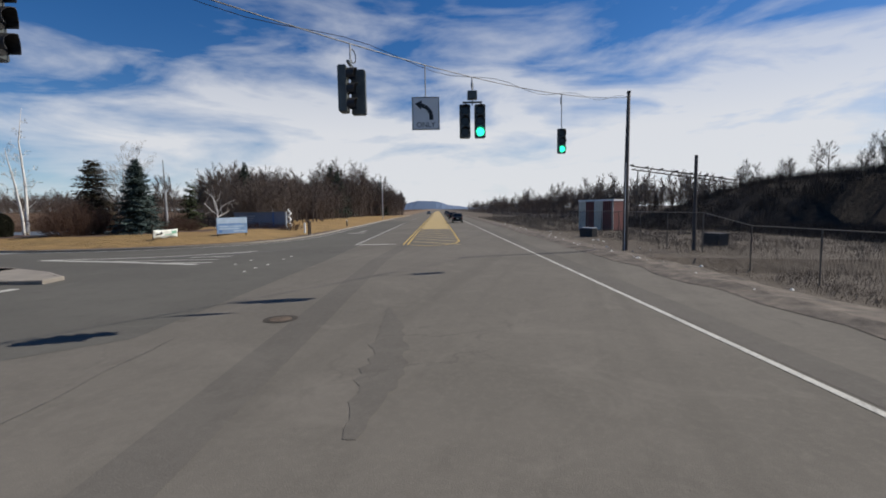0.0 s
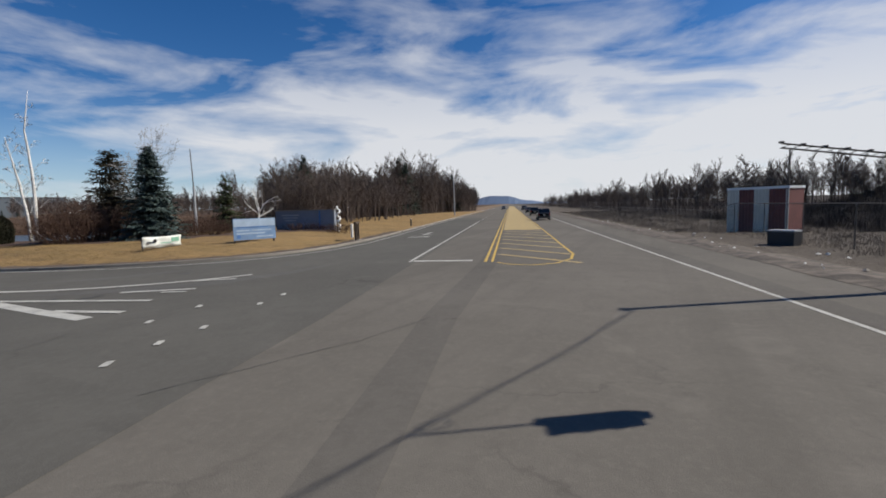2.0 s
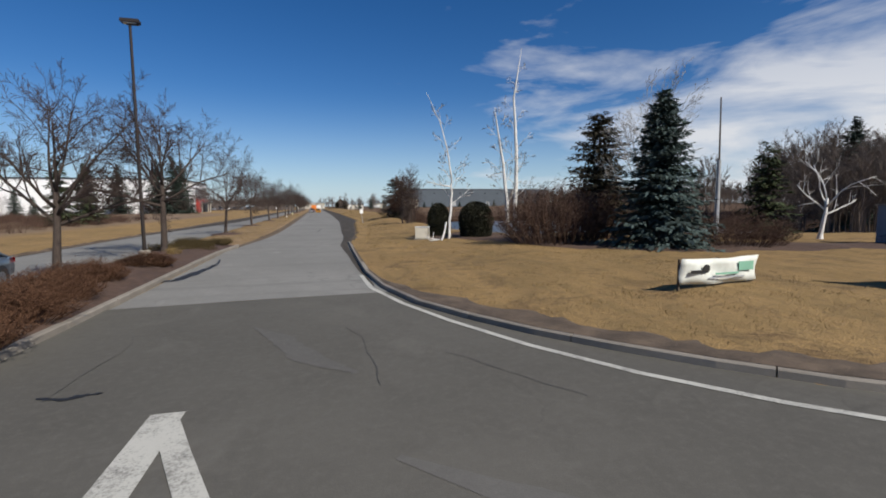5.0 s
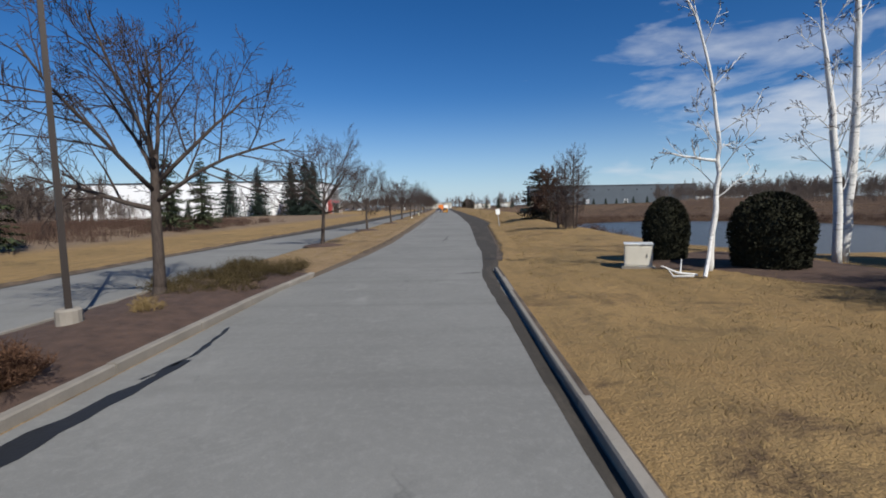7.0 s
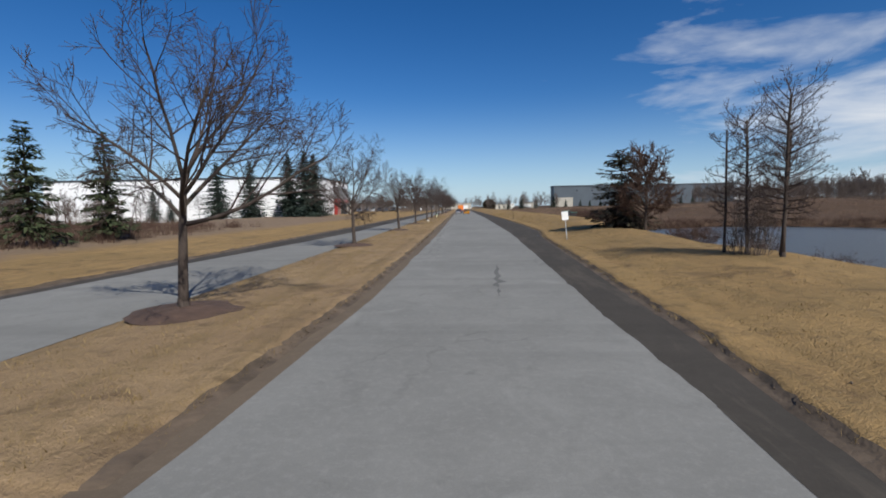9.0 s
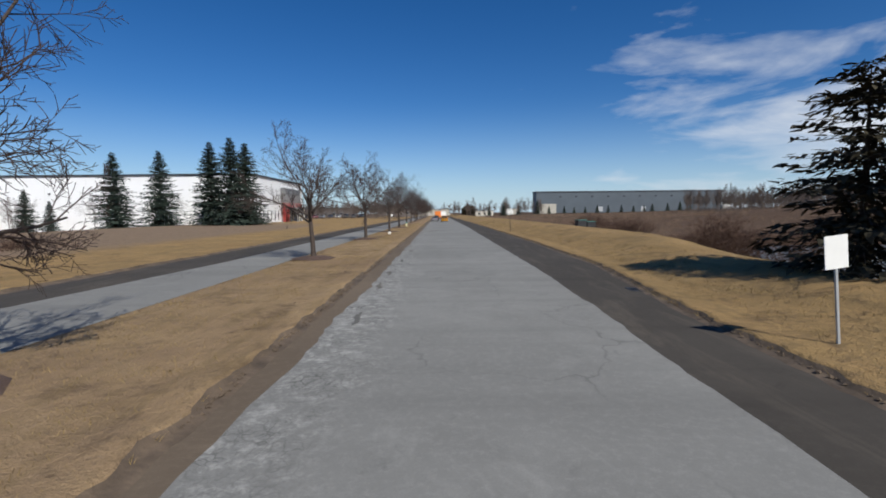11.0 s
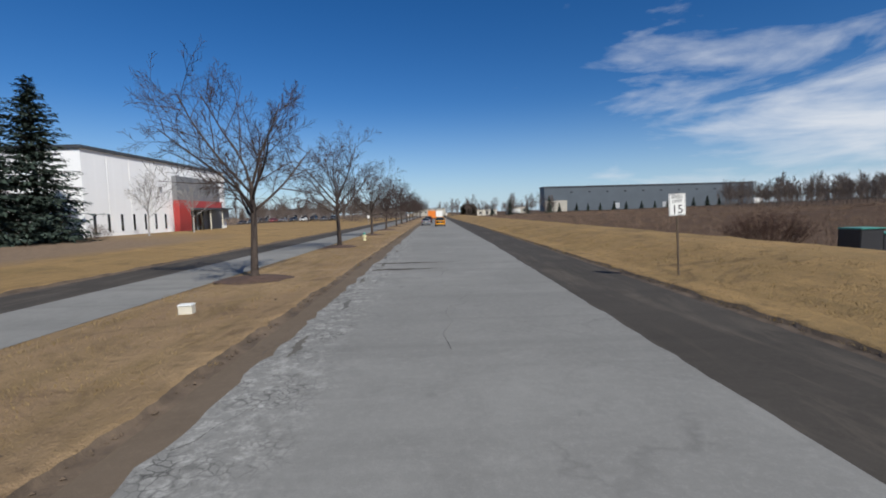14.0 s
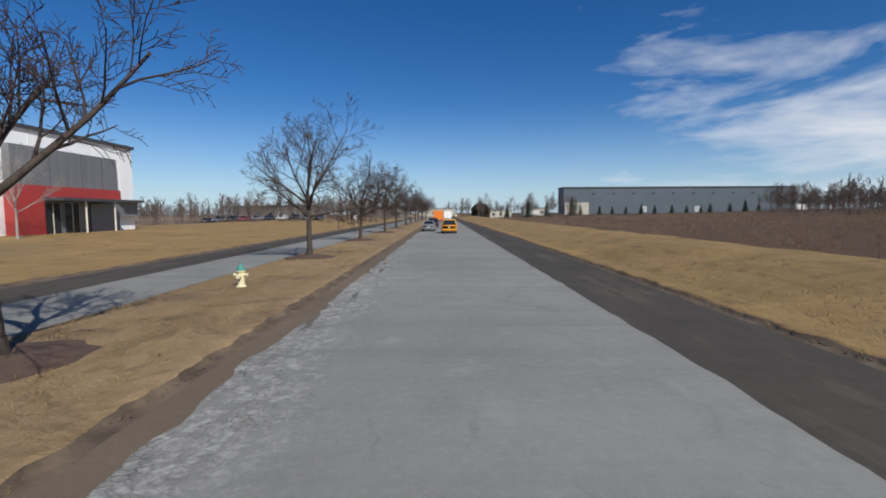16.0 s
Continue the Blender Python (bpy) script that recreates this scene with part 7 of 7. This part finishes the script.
part("body", Geo().box((0, 0, 0.66), (1.1, 0.8, 1.1)), "black", bin_ob, bevel=0.03)
part("lid", Geo().box((0, -0.03, 1.25), (1.16, 0.86, 0.1)), "black", bin_ob, bevel=0.02)
bin2 = thing("yard_bin", "dark steel waste bin in the yard", "waste bin", at=(21.4, -43.9, -0.42), rz=50)
bin2.scale = (0.6, 0.6, 0.85)
part("body", Geo().box((0, 0, 0.7), (2.2, 1.2, 1.2)), "black", bin2, bevel=0.03)
part("lid", Geo().box((0, -0.05, 1.36), (2.26, 1.26, 0.1)), "galv", bin2, bevel=0.02)
tr = thing("conveyor", "steel lattice conveyor rising from the yard", "conveyor")
c0, c1 = Vector((63.2, -52.4, 8.6)), Vector((67.0, -69.0, 6.0))
for k in range(4):
    oz, oy = (0.0, 0.55)[k % 2], (-0.4, 0.4)[k // 2]
    part("chord", Geo().tube([c0 + Vector((oy, 0, oz)), c1 + Vector((oy, 0, oz))], [0.06, 0.06], 5), "pole_wood", tr)
for k in range(14):
    a, b = c0.lerp(c1, k / 14), c0.lerp(c1, (k + 1) / 14)
    part("strut", Geo().tube([a + Vector((-0.4, 0, 0)), b + Vector((-0.4, 0, 0.55))], [0.035, 0.035], 4), "pole_wood", tr)
    if k % 2 == 0:
        part("roller", Geo().box(a + Vector((0, 0, 0.7)), (1.0, 0.5, 0.16)), "pole_wood", tr)
for p in (c0.lerp(c1, 0.06), c0.lerp(c1, 0.75)):
    part("leg", Geo().tube([p, (p.x + 0.4, p.y, -1)], [0.09, 0.09], 5), "pole_wood", tr)
rl = random.Random(15)
for k in range(110):
    a, s = rl.uniform(-26, 60), -44.2 - 3.4 * rl.random() ** 1.8
    x, y = on_main(a, s)
    q = rl.uniform(0.05, 0.17) * (2.2 if k % 12 == 0 else 1)
    gg = Geo()
    gg.add([(q * math.cos(i * 1.256 + rl.uniform(-0.3, 0.3)), 0.6 * q * math.sin(i * 1.256), rl.uniform(0, 0.04)) for i in range(5)] + [(0, 0, 0.05 + 0.3 * q)], [(i, (i + 1) % 5, 5) for i in range(5)] + [(4, 3, 2, 1, 0)])
    ob = part("litter", gg, "litter" if k % 3 else "concrete", None, "crumpled pale litter or rubble on the roadside bank")
    ob.matrix_basis = pose(x, y, max(height(x, y), -0.3 if s < -46.0 else 0.02) + 0.02, 0, 0, rl.uniform(0, 360))
    tagged(ob, category="litter", group="roadside litter")


# ---------- vehicles ----------
def ring(hw, zb, zt, tumble=0.88):
    zm = zb + (zt - zb) * 0.55
    half = [(hw * 0.80, zb), (hw * 0.96, zb + 0.08), (hw, zm), (hw * 0.97, zt - 0.10), (hw * tumble, zt - 0.01), (hw * 0.4, zt + 0.02)]
    return half + [(-x, z) for x, z in reversed(half)]


def loft(stations):
    gg = Geo()
    m = 12
    for y, zb, zt, hw in stations:
        gg.v += [(x, y, z) for x, z in ring(hw, zb, zt)]
    for i in range(len(stations) - 1):
        gg.f += [(i * m + k, i * m + (k + 1) % m, (i + 1) * m + (k + 1) % m, (i + 1) * m + k) for k in range(m)]
    gg.f += [tuple(range(m)), tuple(reversed(range((len(stations) - 1) * m, len(stations) * m)))]
    return gg


SHAPES = {
    # body stations (y, bottom, top, half-width); cabin foot (y0, y1), cabin top (y0, y1), belt, roof, half-widths
    "sedan": dict(st=[(-2.32, 0.42, 0.78, 0.66), (-2.26, 0.28, 0.93, 0.80), (-1.75, 0.22, 1.00, 0.88), (-0.6, 0.20, 0.97, 0.90), (0.8, 0.20, 0.95, 0.90), (1.5, 0.22, 0.86, 0.88), (2.1, 0.26, 0.74, 0.82), (2.3, 0.36, 0.60, 0.66)],
                  cab=(-1.85, 1.05, -1.0, 0.25, 0.96, 1.43, 0.80, 0.58), wheels=(-1.38, 1.42), r=0.32),
    "van": dict(st=[(-2.55, 0.45, 0.95, 0.78), (-2.50, 0.30, 1.06, 0.90), (-1.8, 0.22, 1.08, 0.97), (-0.4, 0.20, 1.06, 0.98), (1.2, 0.20, 1.02, 0.97), (1.9, 0.24, 0.92, 0.92), (2.35, 0.28, 0.78, 0.84), (2.52, 0.38, 0.62, 0.68)],
                cab=(-2.5, 1.5, -2.3, 0.45, 1.05, 1.72, 0.90, 0.70), wheels=(-1.55, 1.5), r=0.34),
    "suv": dict(st=[(-2.3, 0.48, 0.98, 0.76), (-2.25, 0.34, 1.10, 0.88), (-1.6, 0.28, 1.12, 0.94), (0.0, 0.26, 1.10, 0.95), (1.0, 0.26, 1.06, 0.94), (1.8, 0.30, 0.98, 0.90), (2.2, 0.36, 0.84, 0.80), (2.3, 0.44, 0.7, 0.7)],
                cab=(-2.2, 1.0, -1.95, 0.25, 1.09, 1.68, 0.86, 0.68), wheels=(-1.4, 1.4), r=0.36),
}


def car(label, kind, paint, x, y, heading, group="", rack=False, name="car"):
    """A car whose front points along heading (degrees from +y, to the left)."""
    s = SHAPES[kind]
    root = thing(name, label, name, group, at=(x, y, 0.012), rz=heading)
    body = part("body", loft(s["st"]), paint, root, smooth=True, bevel=0.0)
    y0, y1, t0, t1, zb, zr, wb, wt = s["cab"]
    gg = Geo()
    gg.add([(-wb, y0, zb), (wb, y0, zb), (wb, y1, zb - 0.02), (-wb, y1, zb - 0.02), (-wt, t0, zr), (wt, t0, zr), (wt, t1, zr), (-wt, t1, zr)],
           [(3, 2, 1, 0), (4, 5, 6, 7), (0, 1, 5, 4), (1, 2, 6, 5), (2, 3, 7, 6), (3, 0, 4, 7)])
    part("cabin_glass", gg, "dark_glass", root, "dark tinted windows")
    rf = Geo()
    rf.add([(-wt - 0.03, t0 - 0.05, zr - 0.03), (wt + 0.03, t0 - 0.05, zr - 0.03), (wt + 0.03, t1 + 0.05, zr - 0.03), (-wt - 0.03, t1 + 0.05, zr - 0.03),
            (-wt + 0.06, t0 + 0.08, zr + 0.045), (wt - 0.06, t0 + 0.08, zr + 0.045), (wt - 0.06, t1 - 0.1, zr + 0.045), (-wt + 0.06, t1 - 0.1, zr + 0.045)],
           [(3, 2, 1, 0), (4, 5, 6, 7), (0, 1, 5, 4), (1, 2, 6, 5), (2, 3, 7, 6), (3, 0, 4, 7)])
    part("roof", rf, paint, root)
    for sx in (-1, 1):
        for a, b in (((sx * wb, y0, zb), (sx * wt, t0, zr)), ((sx * wb, y1, zb), (sx * wt, t1, zr)), ((sx * (wb + 0.01), (y0 + y1) / 2 - 0.1, zb), (sx * (wt + 0.01), (t0 + t1) / 2, zr))):
            part("pillar", Geo().tube([a, b], [0.05, 0.045], 5), paint, root)
        part("mirror", Geo().box((sx * (wb + 0.14), y1 - 0.55, zb + 0.08), (0.2, 0.1, 0.14)), paint, root, bevel=0.02)
        rear, front = s["st"][1], s["st"][-2]
        tall = 0.34 if kind != "sedan" else 0.16
        part("tail_light", Geo().box((sx * (rear[3] - 0.10), rear[0] - 0.02, rear[2] - tall / 2 - 0.02), (0.2 if kind == "sedan" else 0.13, 0.08, tall)), "tail_red", root, "red tail light", bevel=0.01)
        part("headlight", Geo().box((sx * (front[3] - 0.16), front[0] + 0.05, front[2] - 0.12), (0.3, 0.16, 0.14)), "lamp_clear", root, "clear headlight", bevel=0.02)
        for wy in s["wheels"]:
            wx = sx * (s["st"][3][3] - 0.11)
            tyre = part("wheel", Geo().tube([(wx - 0.1, wy, s["r"]), (wx - 0.085, wy, s["r"]), (wx + 0.085, wy, s["r"]), (wx + 0.1, wy, s["r"])], [s["r"] - 0.03, s["r"], s["r"], s["r"] - 0.03], 20), "rubber", root)
            part("rim", Geo().tube([(wx + sx * 0.085, wy, s["r"]), (wx + sx * 0.112, wy, s["r"])], [s["r"] * 0.66, s["r"] * 0.58], 14), "steel", tyre)
            part("arch", Geo().tube([(wx + sx * 0.02, wy, s["r"] + 0.02), (wx + sx * 0.098, wy, s["r"] + 0.02)], [s["r"] + 0.06, s["r"] + 0.06], 20), "black", root)
    rear = s["st"][0]
    part("bumper", Geo().box((0, rear[0] - 0.02, 0.5), (rear[3] * 2 + 0.1, 0.14, 0.2)), paint, root, bevel=0.04)
    part("plate_bar", Geo().box((0, rear[0] - 0.10, 0.66 if kind == "sedan" else 0.78), (0.32, 0.02, 0.15)), "off_white", root)
    part("grille", Geo().box((0, s["st"][-1][0] + 0.0, 0.5), (1.0, 0.06, 0.16)), "black", root)
    if rack:
        for sx in (-1, 1):
            part("roof_rail", Geo().tube([(sx * 0.55, -1.9, zr + 0.08), (sx * 0.55, 0.1, zr + 0.08)], [0.022, 0.022], 6), "black", root)
    return root


car("bright yellow taxi minivan driving up the side road", "van", "van_yellow", 1.3, 173.0, 0, rack=True, name="minivan")
car("silver sedan ahead in the next lane", "sedan", "silver", -1.5, 180.0, 0)
car("dark car further up the side road", "suv", "dark_car", -1.2, 196.0, 0)
car("slate-blue sedan waiting on the oncoming carriageway", "sedan", "slate", -10.4, -2.6, 180)
pol = car("white, red and blue car waiting at the stop line", "sedan", "white_car", -11.5, -20.4, 180)
for sx in (-1, 1):
    part("stripe", Geo().box((sx * 0.905, -0.2, 0.62), (0.012, 3.2, 0.2)), "red_car", pol, "red side stripe")
    part("lower_panel", Geo().box((sx * 0.90, -0.2, 0.38), (0.02, 2.2, 0.2)), "blue_car", pol, "blue lower panel")
HEAD = -74.4
for k, (a, s, kind, col) in enumerate(((54, -38.5, "suv", "dark_car"), (80, -38.5, "suv", "dark_car"), (108, -38.5, "sedan", "dark_car"), (152, -38.5, "suv", "slate"), (192, -30.8, "sedan", "dark_car"))):
    x, y = on_main(a, s)
    car("dark car far along the main road", kind, col, x, y, HEAD if s < -38 else HEAD + 180, "cars on the main road")
# parked cars by the far lot
rp = random.Random(21)
lot = [("dark_car", "sedan"), ("slate", "suv"), ("dark_car", "suv"), ("red_car", "sedan"), ("silver", "sedan"), ("dark_car", "sedan"), ("white_car", "sedan"), ("dark_car", "suv"), ("slate", "sedan"), ("dark_car", "suv")]
for k, (col, kind) in enumerate(lot):
    c = car("parked car in the distant lot", kind, col, -62 + 3.2 * k, 236 + 0.35 * k, 90 + rp.choice((0, 180)) * 0 + 88, "parked cars")
    c.location.z = height(-62 + 3.2 * k, 236) + 0.02


def box_truck(label, cab_col, box_col, x, y, heading, L=6.5):
    t = thing("box_truck", label, "truck", "far trucks", at=(x, y, 0.012), rz=heading)
    part("box", Geo().box((0, -1.2, 2.0), (2.4, L - 2.2, 2.3)), box_col, t, bevel=0.04)
    part("cab", Geo().box((0, L / 2 - 0.6, 1.45), (2.1, 1.9, 1.7)), cab_col, t, bevel=0.12)
    part("windscreen", Geo().box((0, L / 2 + 0.33, 1.85), (1.8, 0.08, 0.7)), "dark_glass", t)
    part("chassis", Geo().box((0, -0.3, 0.7), (0.9, L, 0.25)), "black", t)
    for sx in (-1, 1):
        part("tail_light", Geo().box((sx * 1.0, -L / 2 - 0.15, 0.95), (0.2, 0.06, 0.14)), "tail_red", t)
        for wy in (-L / 2 + 1.2, L / 2 - 0.9):
            wh = part("wheel", Geo().tube([(sx * 0.85, wy, 0.42), (sx * 1.12, wy, 0.42)], [0.42, 0.42], 16), "rubber", t)
            part("rim", Geo().tube([(sx * 1.11, wy, 0.42), (sx * 1.14, wy, 0.42)], [0.24, 0.2], 12), "steel", wh)
    return t


box_truck("orange service truck far up the side road", "orange_truck", "orange_truck", -0.6, 232, 0)
box_truck("white box truck far up the side road", "white_car", "white_paint", 2.0, 262, 0)
tk = box_truck("white box truck parked near the industrial hall", "white_car", "white_paint", 46, 352, 70)
tk.location.z = height(46, 352)
# road name board and small far signs by the verge
for x, y in ((-9.8, 262), (5.2, 280), (-16.8, 205)):
    s2 = thing("road_sign", "small white sign far along the road", "road sign", "far signs", at=(x, y, height(x, y)))
    part("post", Geo().box((0, 0.03, 1.0), (0.06, 0.04, 2.2)), "galv", s2)
    part("panel", Geo().box((0, 0, 1.8), (0.6, 0.015, 0.7)), "white_paint", s2)
